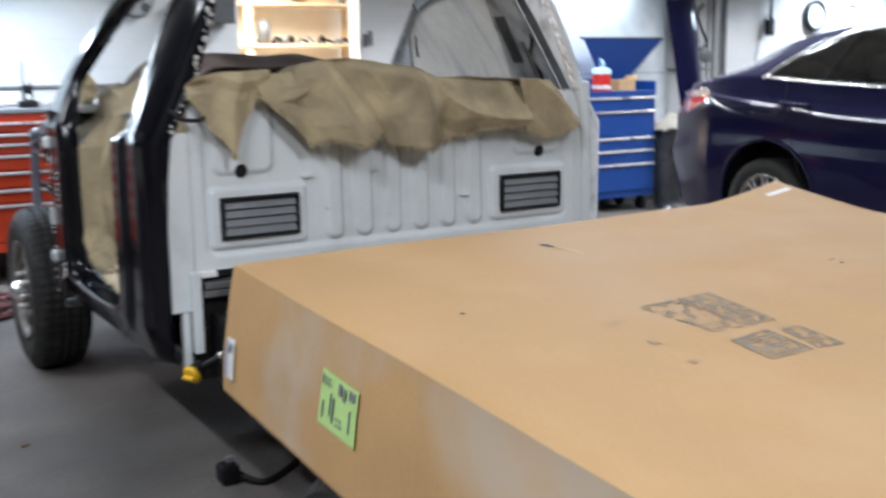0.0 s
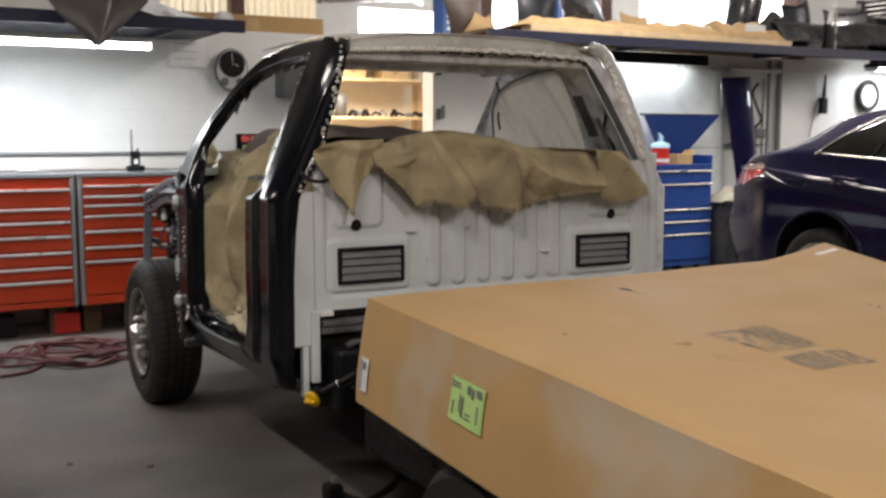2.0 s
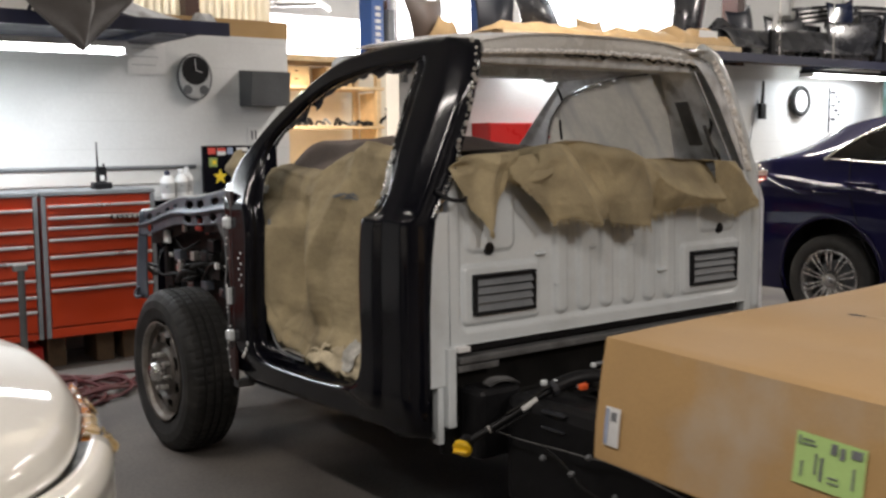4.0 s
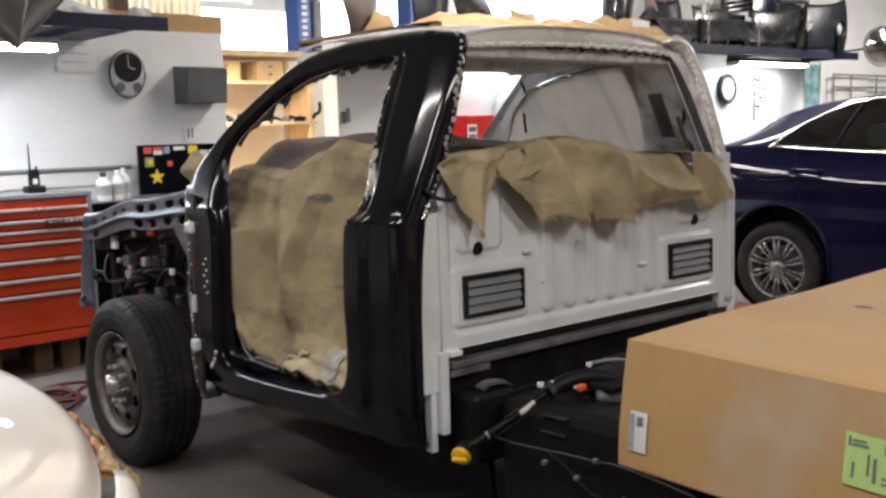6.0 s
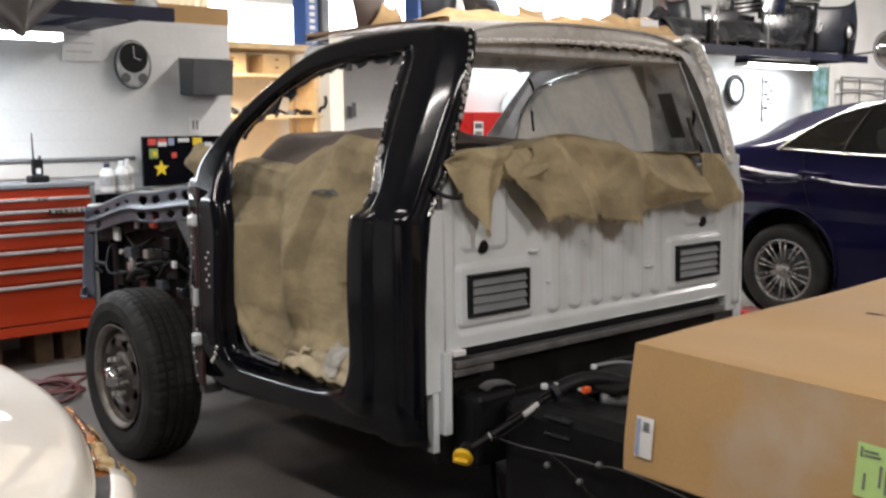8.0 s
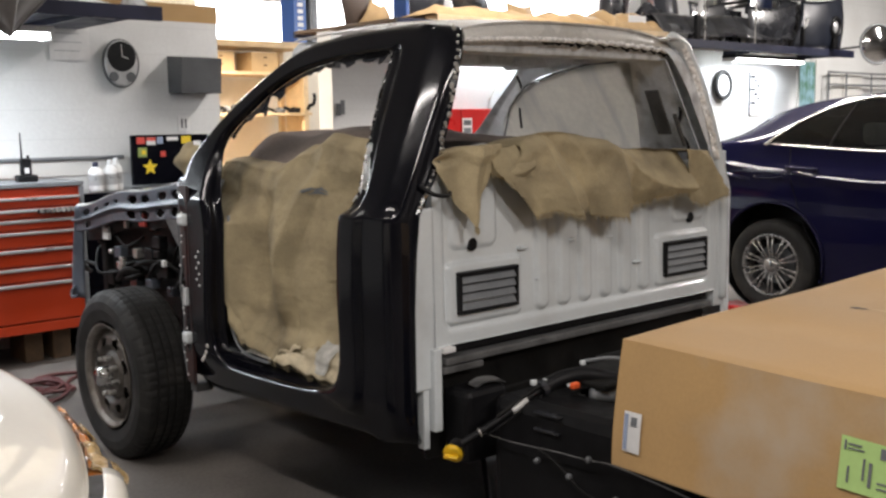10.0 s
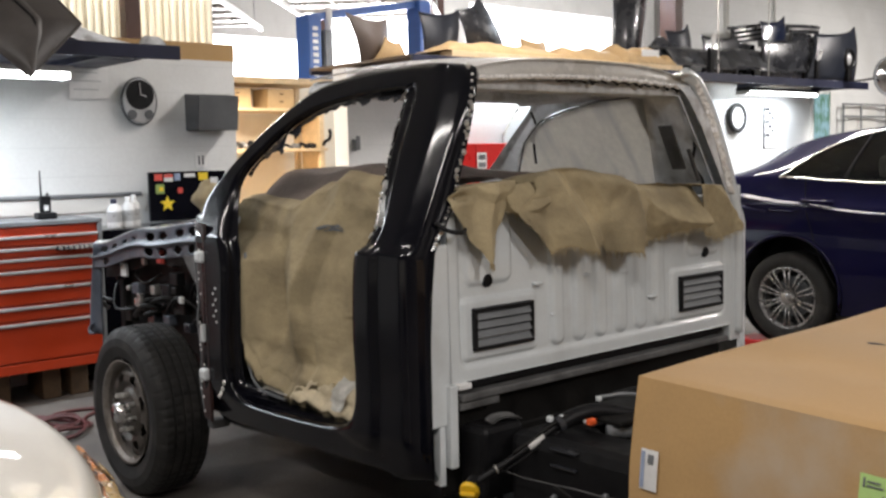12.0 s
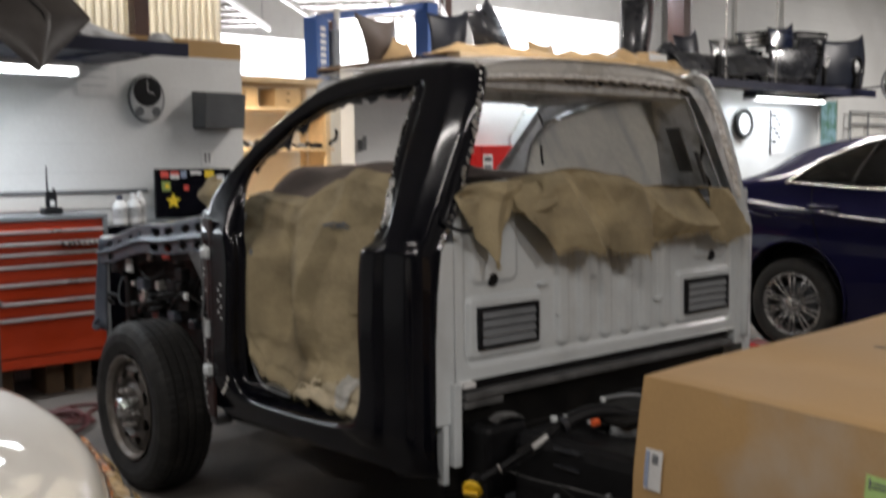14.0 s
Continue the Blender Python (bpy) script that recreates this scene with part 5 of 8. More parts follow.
def side_label(name, y0, y1, z0, z1, mat_, label, out=0.006, skew=0.0):
    return part(name, sheet(6, 6, lambda u, v: on_left(lerp(y0, y1, u), lerp(z0, z1, v) + skew * u, out), thick=0.0012), mat_, carton, label)


side_label("green_label", -1.452, -1.605, 0.785, 0.885, GREEN_LABEL, "square green paper label with black print", skew=-0.006)
for y0, y1, z0, z1 in ((-1.532, -1.545, 0.856, 0.876), (-1.552, -1.562, 0.850, 0.872), (-1.500, -1.504, 0.81, 0.85), (-1.470, -1.474, 0.80, 0.83), (-1.582, -1.586, 0.80, 0.84), (-1.460, -1.464, 0.86, 0.878), (-1.468, -1.50, 0.862, 0.865), (-1.468, -1.495, 0.870, 0.873), (-1.575, -1.598, 0.858, 0.874), (-1.512, -1.518, 0.80, 0.845), (-1.53, -1.555, 0.80, 0.803), (-1.53, -1.552, 0.81, 0.813)):
    side_label("print_bar", y0, y1, z0, z1, PANEL_GREY, "", 0.009)
side_label("white_label", -0.930, -0.978, 0.733, 0.825, WHITE_PAPER, "upright white shipping label")
side_label("print_bar", -0.933, -0.943, 0.738, 0.82, PALE_INK, "", 0.009)
side_label("print_bar", -0.952, -0.968, 0.795, 0.815, PANEL_GREY, "", 0.009)


def on_top(x, y, out=0.0025):
    v = (y + 0.85) / (-3.35 + 0.85)
    x0, x1 = lerp(-0.985, -1.065, v), lerp(0.97, 0.93, v)
    u = (x - x0) / (x1 - x0)
    p = Vector(carton_point(u, v, True))
    return p + Vector((0, 0, out))


def quad_mark(name, corners, mat_, label="", worn=0.4, seed=1, blot=False):
    """Worn ink between four corners on the carton's top: rows of broken print, or a soft-edged blot."""
    a, b, c, d = (Vector((*p, 0)) for p in corners)
    size = Vector((max((b - a).length, (c - d).length), max((d - a).length, (c - b).length)))

    def f(u, v):
        p = a.lerp(b, u).lerp(d.lerp(c, u), v)
        return on_top(p.x, p.y, 0.0012)

    def keep(u, v):
        x, y = u * size.x, v * size.y
        n = noise.noise(Vector((x * 45 + seed, y * 45, seed))) + 0.8 * noise.noise(Vector((x * 170, y * 170, seed)))
        if blot:
            n -= 2.2 * max(0.0, math.hypot(2 * u - 1, 2 * v - 1) - 0.45)
        elif min(u, 1 - u) * size.x < 0.004 or min(v, 1 - v) * size.y < 0.004:
            n += 0.45
        elif math.sin(y * 420) > 0.55:
            n -= 0.8
        return n > worn - 0.75

    part(name, sheet(max(8, int(size.x / 0.0016)), max(8, int(size.y / 0.0018)), f, keep=keep), mat_, carton, label)


def box_of(x0, x1, y0, y1):
    return [(x0, y1), (x1, y1), (x1, y0), (x0, y0)]


quad_mark("stamp", [(-0.44, -1.648), (-0.33, -1.639), (-0.351, -1.846), (-0.438, -1.847)], STAMP_INK, "faded blue-grey ink stamp", 0.92, 2)
quad_mark("stamp", [(-0.325, -1.638), (-0.219, -1.630), (-0.264, -1.845), (-0.346, -1.846)], STAMP_INK, "blue-grey ink stamp", 0.62, 4)
quad_mark("stamp", [(-0.452, -1.896), (-0.332, -1.880), (-0.364, -2.008), (-0.475, -2.010)], STAMP_INK, "blue-grey ink stamp", 0.55, 5)
quad_mark("stamp", [(-0.313, -1.888), (-0.261, -1.898), (-0.289, -2.018), (-0.350, -2.011)], STAMP_INK, "faded blue-grey ink stamp", 0.72, 7)
quad_mark("smudge", [(-0.588, -1.675), (-0.516, -1.692), (-0.551, -1.737), (-0.618, -1.727)], STAMP_PALE, "", 0.70, 9, True)
quad_mark("smudge", [(-0.583, -1.804), (-0.550, -1.836), (-0.581, -1.870), (-0.605, -1.848)], STAMP_PALE, "", 0.70, 11, True)
quad_mark("smudge", [(-0.617, -1.921), (-0.560, -1.940), (-0.581, -1.974), (-0.632, -1.958)], STAMP_PALE, "", 0.70, 13, True)
quad_mark("scuff", [(-0.248, -1.055), (-0.212, -1.062), (-0.208, -1.118), (-0.238, -1.112)], INK, "", 0.1, 14, True)
quad_mark("scuff", [(-0.222, -1.10), (-0.205, -1.11), (-0.19, -1.21), (-0.212, -1.20)], KRAFT, "torn patch in the cardboard", -0.3, 15, True)
quad_mark("scuff", box_of(-0.785, -0.769, -1.528, -1.512), INK, "", 0.1, 16, True)
quad_mark("scuff", box_of(0.262, 0.282, -1.582, -1.568), INK, "", 0.1, 17, True)
quad_mark("scuff", box_of(0.252, 0.272, -1.618, -1.604), INK, "", 0.1, 18, True)
quad_mark("tape_end", [(0.82, -0.925), (0.93, -0.925), (0.93, -0.948), (0.82, -0.948)], WHITE_PAPER, "short strip of pale packing tape", -1.0, 19)

# ---------------------------------------------------------------- tool chests along the wall
def tool_chest(x0, x1, rows, label, slat_x=None):
    t = thing("tool_chest", label, "tool chest", ((x0 + x1) / 2, 4.07, 0.0), group="orange tool chests along the wall")
    h = (x1 - x0) / 2
    part("body", block(-h, h, 0.012, 0.52, 0.215, 1.13, 0.004), ORANGE, t)
    part("worktop", block(-h - 0.005, h + 0.005, -0.01, 0.53, 1.132, 1.162, 0.006), PANEL_GREY, t, "grey rubber worktop")
    for s in (-1, 1):
        part("corner_trim", block(s * h - 0.028 * (s > 0), s * h + 0.028 * (s < 0), -0.012, 0.01, 0.22, 1.13, 0.004), PANEL_GREY, t, "dark grey corner trim")
    for z0, z1 in zip(rows, rows[1:]):
        d = part("drawer", block(-h + 0.034, h - 0.034, -0.010, 0.011, z0 + 0.006, z1 - 0.006, 0.004), ORANGE, t)
        part("handle", block(-h + 0.036, h - 0.036, -0.032, -0.009, z1 - 0.028, z1 - 0.009, 0.005), ALU, d, "full-width aluminium drawer pull")
    part("kick_panel", block(-h + 0.03, h - 0.03, -0.009, 0.011, 0.22, rows[0] - 0.004, 0.003), ORANGE, t)
    return t


ROWS_A = [0.262, 0.42, 0.515, 0.62, 0.735, 0.835, 0.93, 1.065]
ROWS_B = [0.285, 0.545, 0.645, 0.76, 0.87, 0.945, 1.01, 1.085]
tool_chest(-1.70, -0.962, ROWS_A, "orange tool chest with aluminium drawer pulls on timber blocks")
tool_chest(-0.94, -0.20, ROWS_B, "orange tool chest with deep lower drawer on timber blocks")
tool_chest(-2.46, -1.722, ROWS_A, "orange tool chest with aluminium drawer pulls on timber blocks")
for x in (-2.3, -1.6, -1.08, -0.84, -0.52, -0.34):
    b = link("timber_block", block(x - 0.06, x + 0.06, 4.22, 4.50, 0.0, 0.213, 0.008), WOOD_DARK)
    tagged(b, "stained timber block under the tool chests", "timber block", "timber blocks under the chests")
for x, m in ((-1.02, RED_PLASTIC), (-1.45, BLACK_PLASTIC)):
    b = link("storage_case", block(x - 0.09, x + 0.09, 4.20, 4.45, 0.0, 0.15, 0.012), m)
    tagged(b, "small %s plastic case under the tool chests" % ("red" if m is RED_PLASTIC else "black"), "tool case")
# dark tool strip hung on a drawer
strip = thing("socket_rail", "dark socket rail hanging on an orange drawer", "socket rail", (-0.36, 4.035, 0.985))
part("rail", block(-0.15, 0.15, -0.008, 0.008, -0.012, 0.012, 0.003), BLACK_PLASTIC, strip)
for k in range(9):
    part("socket", lathe([(0, -0.014), (0.011, -0.014), (0.011, 0.012)], 10, m=Matrix.Translation((-0.13 + 0.033 * k, -0.018, 0.0)) @ Matrix.Rotation(radians(90), 4, "Z")), BARE_METAL, strip)

radio = thing("two_way_radio", "black two-way radio standing in its charger", "two-way radio", (-0.50, 4.22, 1.162))
part("charger", block(-0.062, 0.062, -0.045, 0.045, 0, 0.045, 0.012), BLACK_PLASTIC, radio)
part("handset", block(-0.034, 0.034, -0.02, 0.02, 0.045, 0.15, 0.010), BLACK_PLASTIC, radio)
part("antenna", rod([(-0.022, 0, 0.15), (-0.023, 0, 0.20), (-0.024, 0, 0.31)], [0.007, 0.006, 0.004], 8), BLACK_PLASTIC, radio)
part("volume_knob", rod([(0.018, 0, 0.15), (0.018, 0, 0.168)], 0.008, 10), BLACK_PLASTIC, radio)
part("label", block(-0.014, 0.014, -0.023, -0.0205, 0.055, 0.09), WHITE_PAPER, radio, "small white label")

# odds and ends on the worktops
rag = sheet(14, 10, lambda u, v: (-1.30 + 0.13 * u, 4.25 + 0.12 * v, 1.165 + 0.012 + 0.012 * noise.noise(Vector((u * 6, v * 6, 4)))), thick=0.003)
tagged(link("paper_towel", rag, WHITE_PAPER, True), "crumpled white paper towel on the worktop", "paper towel")
drill = thing("air_tool", "teal and black hand tool lying on the worktop", "hand tool", (-1.74, 4.26, 1.162))
part("body", rod([(-0.09, 0, 0.035), (0.04, 0.01, 0.035)], 0.033, 12), TEAL, drill)
part("nose", rod([(0.04, 0.01, 0.035), (0.09, 0.015, 0.035)], 0.015, 10), BARE_METAL, drill)
part("cord", rod(smooth_path([(0.09, 0.0, 0.02), (0.16, -0.05, 0.008), (0.22, 0.02, 0.008), (0.28, -0.03, 0.008)], 6), 0.006, 6), BLACK_PLASTIC, drill)

# black cabinet with stickers beside the chests
cabn = thing("black_toolbox", "black tool cabinet with a raised sticker-covered lid", "tool cabinet", (0.42, 4.18, 0))
part("body", block(-0.58, 0.60, 0, 0.50, 0.02, 1.07, 0.006), BLACK_PAINT, cabn)
lid = part("lid", block(-0.02, 0.60, 0.44, 0.47, 1.08, 1.44, 0.004), BLACK_PAINT, cabn, "raised black lid")


def star(cx, cz, r, y, n=5):
    bm = bmesh.new()
    v = [bm.verts.new((cx + (r if k % 2 == 0 else r * 0.45) * math.sin(math.pi * k / n), y, cz + (r if k % 2 == 0 else r * 0.45) * math.cos(math.pi * k / n))) for k in range(2 * n)]
    c = bm.verts.new((cx, y - 0.002, cz))
    for k in range(2 * n):
        bm.faces.new((v[k], c, v[(k + 1) % (2 * n)]))
    return bm


part("sticker", star(0.115, 1.205, 0.062, 0.4365), STICKER_YELLOW, lid, "yellow star sticker")
for x, z, w, h, m in ((0.05, 1.40, 0.032, 0.024, STICKER_RED), (0.13, 1.395, 0.035, 0.028, WHITE_PAPER), (0.13, 1.41, 0.035, 0.012, STICKER_RED), (0.06, 1.315, 0.034, 0.035, STICKER_GREEN), (0.20, 1.40, 0.024, 0.026, PALE_INK), (0.30, 1.41, 0.045, 0.014, WHITE_PAPER), (0.41, 1.40, 0.038, 0.028, STICKER_YELLOW), (0.22, 1.30, 0.02, 0.02, STICKER_RED), (0.50, 1.36, 0.03, 0.03, WHITE_PAPER), (0.07, 1.315, 0.016, 0.016, STICKER_YELLOW)):
    y = 0.4368 - (0.0012 if m in (STICKER_RED, STICKER_YELLOW) else 0)
    part("sticker", block(x - w, x + w, y - 0.001, y, z - h, z + h), m, lid)


def bottle(x, y, z, r, h, label, m, cap_m):
    b = thing("spray_bottle", label, "bottle", (x, y, z), group="bottles on the black cabinet")
    rot = Matrix.Rotation(radians(-90), 4, "Y")
    part("body", lathe([(0, 0), (r, 0), (r * 1.03, 0.01), (r, h * 0.68), (r * 0.55, h * 0.80), (r * 0.36, h * 0.84)], 20, m=rot), m, b, "", True)
    part("cap", lathe([(r * 0.42, h * 0.83), (r * 0.42, h * 0.97), (r * 0.3, h), (0, h)], 16, m=rot), cap_m, b, "", True)
    part("label", lathe([(r * 1.035, h * 0.2), (r * 1.035, h * 0.55)], 20, m=rot), WHITE_PAPER if m is not WHITE_PLASTIC else SILVER_FACE, b, "printed paper band")
    return b


bottle(0.005, 4.34, 1.07, 0.048, 0.20, "white bottle with a blue band on the black cabinet", WHITE_PLASTIC, SHELF_BLUE)
bottle(0.115, 4.36, 1.07, 0.045, 0.21, "white spray bottle on the black cabinet", WHITE_PLASTIC, WHITE_PLASTIC)
bottle(0.185, 4.42, 1.07, 0.040, 0.22, "white bottle with a red stripe on the black cabinet", WHITE_PLASTIC, WHITE_PLASTIC)

# things on the partition wall
tagged(link("conduit", rod([(-3.4, WY - 0.02, 1.285), (0.40, WY - 0.02, 1.285)], 0.014, 8), PANEL_GREY), "grey conduit along the partition wall", "conduit")
tagged(link("wall_backboard", block(-3.4, 0.44, WY - 0.012, WY - 0.003, 1.165, 1.272), PLAIN_WHITE), "white backboard behind the tool chests", "board")
ck = thing("wall_clock", "oval silver wall clock with a black face", "clock", (0.405, WY - 0.045, 1.955))
part("case", lathe([(0.0, 0.02), (0.135, 0.02), (0.14, 0.0), (0.130, -0.02), (0.118, -0.022), (0.0, -0.022)], 40, m=Matrix.Rotation(radians(90), 4, "Z") @ Matrix.Diagonal((1, 0.93, 1.22, 1))), SILVER_FACE, ck, "", True)
part("rim", rod([(0.132 * math.cos(a), 0.0, 0.166 * math.sin(a)) for a in [2 * math.pi * k / 48 for k in range(48)]], 0.010, 8, closed=True), DARK_GREY, ck, "", True)
part("face", lathe([(0.0, -0.026), (0.106, -0.026), (0.108, -0.02)], 40, m=Matrix.Translation((0, 0, 0.048)) @ Matrix.Rotation(radians(90), 4, "Z")), BLACK_PLASTIC, ck, "black dial")
for s in (-1, 1):
    part("small_dial", lathe([(0.0, -0.026), (0.034, -0.026), (0.036, -0.02)], 24, m=Matrix.Translation((s * 0.064, 0, -0.095)) @ Matrix.Rotation(radians(90), 4, "Z")), DARK_GREY, ck, "small dark round dial")
part("hour_hand", rod([(0.0, -0.031, 0.048), (0.048, -0.031, 0.034)], 0.0035, 6), WHITE_PAPER, ck)
part("minute_hand", rod([(0.0, -0.033, 0.048), (-0.005, -0.033, 0.132)], 0.003, 6), WHITE_PAPER, ck)
bx = thing("paper_holder", "dark grey steel box hung on the partition wall", "wall box", (0.92, WY - 0.003, 1.73))
part("back", block(-0.13, 0.20, -0.012, 0, 0.02, 0.29), DARK_GREY, bx)
bm = sheet(4, 4, lambda u, v: (lerp(-0.13, 0.20, u), -0.012 - 0.20 * v, 0.02 + 0.0 * v), thick=0.006)
part("tray", bm, DARK_GREY, bx)
part("front", sheet(4, 4, lambda u, v: (lerp(-0.13, 0.20, u), lerp(-0.20, -0.23, v), lerp(0.01, 0.27, v)), thick=0.008), DARK_GREY, bx)
for s in (-1, 1):
    part("side", sheet(4, 4, lambda u, v: (0.20 if s > 0 else -0.13, lerp(-0.01, lerp(-0.20, -0.23, v), u), lerp(0.015, lerp(0.29, 0.27, u), v)), thick=0.006), DARK_GREY, bx)
sw = thing("wall_switch", "small white double wall plate", "switch", (0.90, WY - 0.002, 1.52))
part("plate", block(-0.05, 0.05, -0.008, 0, -0.06, 0.06, 0.003), WHITE_PLASTIC, sw)
for s in (-0.016, 0.016):
    part("slot", block(s - 0.006, s + 0.006, -0.011, -0.006, -0.035, 0.035), DARK_GREY, sw)
nt_ = thing("notice", "paper notices in a clear plastic sleeve on the wall", "notice", (0.05, WY - 0.003, 2.10))
part("sheet", block(-0.13, 0.13, -0.004, 0, -0.12, 0.16), WHITE_PAPER, nt_)
part("sleeve", block(-0.14, 0.145, -0.010, -0.007, -0.13, 0.165), SILVER_FACE if False else WHITE_PLASTIC, nt_, "shiny plastic sleeve")
for k in range(4):
    part("text_bar", block(-0.11, 0.09 - 0.02 * (k % 2), -0.0125, -0.0105, 0.11 - 0.06 * k, 0.118 - 0.06 * k), SILVER_FACE, nt_)

# shelf above the chests with stored body parts
sh = thing("wall_shelf", "navy painted plank shelf carrying spare body parts", "shelf", (0, 0, 2.165))
part("board", block(-4.2, 0.12, 3.52, WY - 0.003, 0.02, 0.05), SHELF_BLUE, sh)
part("front_rail", block(-4.2, 0.12, 3.49, 3.52, -0.03, 0.055, 0.004), SHELF_BLUE, sh)
for x in (-2.9, -0.3):
    part("bracket", block(x - 0.02, x + 0.02, 3.6, WY - 0.003, -0.02, 0.018, 0.004), SHELF_BLUE, sh)
part("hanger_rod", rod([(-1.6, 3.50, 0.0), (-1.6, 3.50, 0.0), (-1.6, 3.50, 4.03)], 0.006, 6), BARE_METAL, sh)


def fender(u, v):
    left = Vector((-1.50, 3.62, 2.80)).lerp(Vector((-1.17, 3.14, 2.18)), min(1, v / 0.6)) if v < 0.6 else Vector((-1.17, 3.14, 2.18)).lerp(Vector((-0.97, 3.05, 1.97)), (v - 0.6) / 0.4)
    right = Vector((-0.80, 3.56, 2.66)).lerp(Vector((-0.62, 3.16, 2.27)), min(1, v / 0.5)) if v < 0.5 else Vector((-0.62, 3.16, 2.27)).lerp(Vector((-0.95, 3.05, 1.965)), (v - 0.5) / 0.5)
    p = left.lerp(right, u)
    p.y -= 0.05 * math.sin(math.pi * u) - 0.03 * (1 if u > 0.62 else 0)
    return p


spare = thing("spare_fender", "dark grey spare fender hanging over the shelf edge", "car fender")
part("skin", sheet(40, 30, fender, thick=0.005), TAUPE_DARK, spare, "", True)
part("edge_fold", rod([fender(1.0, k / 30) + Vector((0, -0.002, 0)) for k in range(31)], 0.009, 7), TAUPE_DARK, spare, "rolled edge", True)
part("edge_fold", rod([fender(0.0, k / 30) + Vector((0, -0.002, 0)) for k in range(31)], 0.008, 7), TAUPE_DARK, spare, "rolled edge", True)
part("gap", sheet(16, 3, lambda u, v: fender(lerp(0.44, 0.56, u) + 0.035 * (v - 0.5) * math.sin(math.pi * u) ** 0.5, lerp(0.02, 0.56, u)) + Vector((0, -0.009, 0.0)), thick=0.003), BLACK_PLASTIC, spare, "dark open slit in the liner")
tagged(link("fender_strap", rod(smooth_path([(-1.05, 3.28, 2.40), (-1.1, 3.42, 2.26), (-1.1, 3.52, 2.222)], 4), 0.012, 6), BLACK_PLASTIC), "black strap tying the spare fender to the shelf", "strap")
tagged(link("spare_bumper", sheet(40, 12, lambda u, v: (lerp(-0.9, 0.06, u), 3.55 + 0.25 * v + 0.1 * math.sin(u * 3.1), 2.225 + 0.16 * math.sin(v * 3.14) * (1 - 0.6 * u) + 0.06 * math.sin(u * 4 + 1) + 0.06 * (u > 0.92)), thick=0.006), PRIMER_GREY, True), "light grey bumper piece lying on the shelf", "bumper cover")
tagged(link("bumper_cover", sheet(20, 12, lambda u, v: (lerp(-3.6, -1.7, u), 3.6 + 0.5 * v, 2.225 + 0.25 * math.sin(v * 3.14) + 0.05 * math.sin(u * 6)), thick=0.006), BUMPER_DARK, True), "dark bumper cover lying on the shelf", "bumper cover")
ct = thing("long_carton", "long brown cardboard carton lying on the wall top", "carton", (0.62, 4.92, 2.28))
part("body", block(-0.6, 0.62, -0.12, 0.14, 0, 0.135, 0.004), CARDBOARD, ct)
part("tape", block(-0.05, 0.05, -0.1225, -0.1205, 0.02, 0.11), KRAFT, ct)
for k in range(22):
    x = 0.08 + 0.065 * k
    tagged(link("vinyl_strip", sheet(4, 2, lambda u, v: (x + lerp(-0.045, 0.045, u), 5.55 + 0.02 * math.sin(u * 3.1) + 0.025 * (k % 2), lerp(2.0, 4.6, v)), thick=0.003), STRIP_WHITE, True), "cream translucent vinyl curtain strip", "strip curtain", "strip curtain over the alcove")
tagged(link("curtain_rail", block(0.0, 1.6, 5.53, 5.60, 4.6, 4.66), PANEL_GREY), "steel rail carrying the strip curtain", "curtain rail")
tagged(link("rail_hanger", rod([(0.8, 5.56, 4.66), (0.8, 5.56, 6.2)], 0.012, 6), PANEL_GREY), "steel rod holding the curtain rail", "hanger rod")

# ---------------------------------------------------------------- storage alcove
su = thing("storage_shelf", "pine storage shelf full of loose workshop items", "shelf unit", (2.85, 7.1, 0))
for x in (-0.72, 0.60):
    for y in (-0.22, 0.24):
        part("post", block(x - 0.03, x + 0.03, y - 0.03, y + 0.03, 0, 2.30, 0.004), WOOD, su)
for z in (0.4, 0.95, 1.60, 2.02, 2.30):
    part("board", block(-0.78, 0.66, -0.27, 0.29, z, z + 0.03, 0.004), WOOD, su)
part("side_panel", block(0.63, 0.65, -0.2, 0.2, 1.0, 2.0), WOOD, su)
for x, z in ((-0.42, 2.05), (0.10, 2.05)):
    d = thing("drawer_box", "orange-brown card drawer box on the pine shelf", "box", (2.85 + x, 6.95, z), group="drawer boxes on the pine shelf")
    part("body", block(-0.16, 0.16, -0.10, 0.2, 0, 0.20, 0.004), KRAFT, d)
    for zz in (0.06, 0.14):
        part("pull", block(-0.02, 0.02, -0.112, -0.10, zz, zz + 0.015, 0.003), WOOD_DARK, d)
rt = random.Random(12)
for k in range(12):
    x = 2.2 + k * 0.10 + rt.uniform(-0.03, 0.03)
    tl = link("shelf_tool", rod(smooth_path([(x, 6.92, 1.645), (x + 0.05, 6.95, 1.66 + rt.uniform(0, 0.05)), (x + rt.uniform(0.05, 0.12), 6.9, 1.65)], 4), rt.uniform(0.012, 0.03), 8), BLACK_PLASTIC if k % 3 else PANEL_GREY, True)
    tagged(tl, "small dark hand tool lying on the pine shelf", "hand tool", "hand tools on the pine shelf")
tagged(link("wall_hook", rod(smooth_path([(3.43, 6.80, 1.66), (3.44, 6.78, 1.70), (3.49, 6.78, 1.72), (3.51, 6.78, 1.78), (3.50, 6.78, 1.83)], 5), 0.018, 8), BLACK_PLASTIC, True), "black curved tool standing on the pine shelf", "hand tool")
tagged(link("jug", lathe([(0, 0), (0.07, 0), (0.07, 0.2), (0.03, 0.26), (0.0, 0.26)], 16, m=Matrix.Translation((2.32, 6.95, 1.63)) @ Matrix.Rotation(radians(-90), 4, "Y")), DARK_GREY, True), "dark grey jug on the pine shelf", "jug")
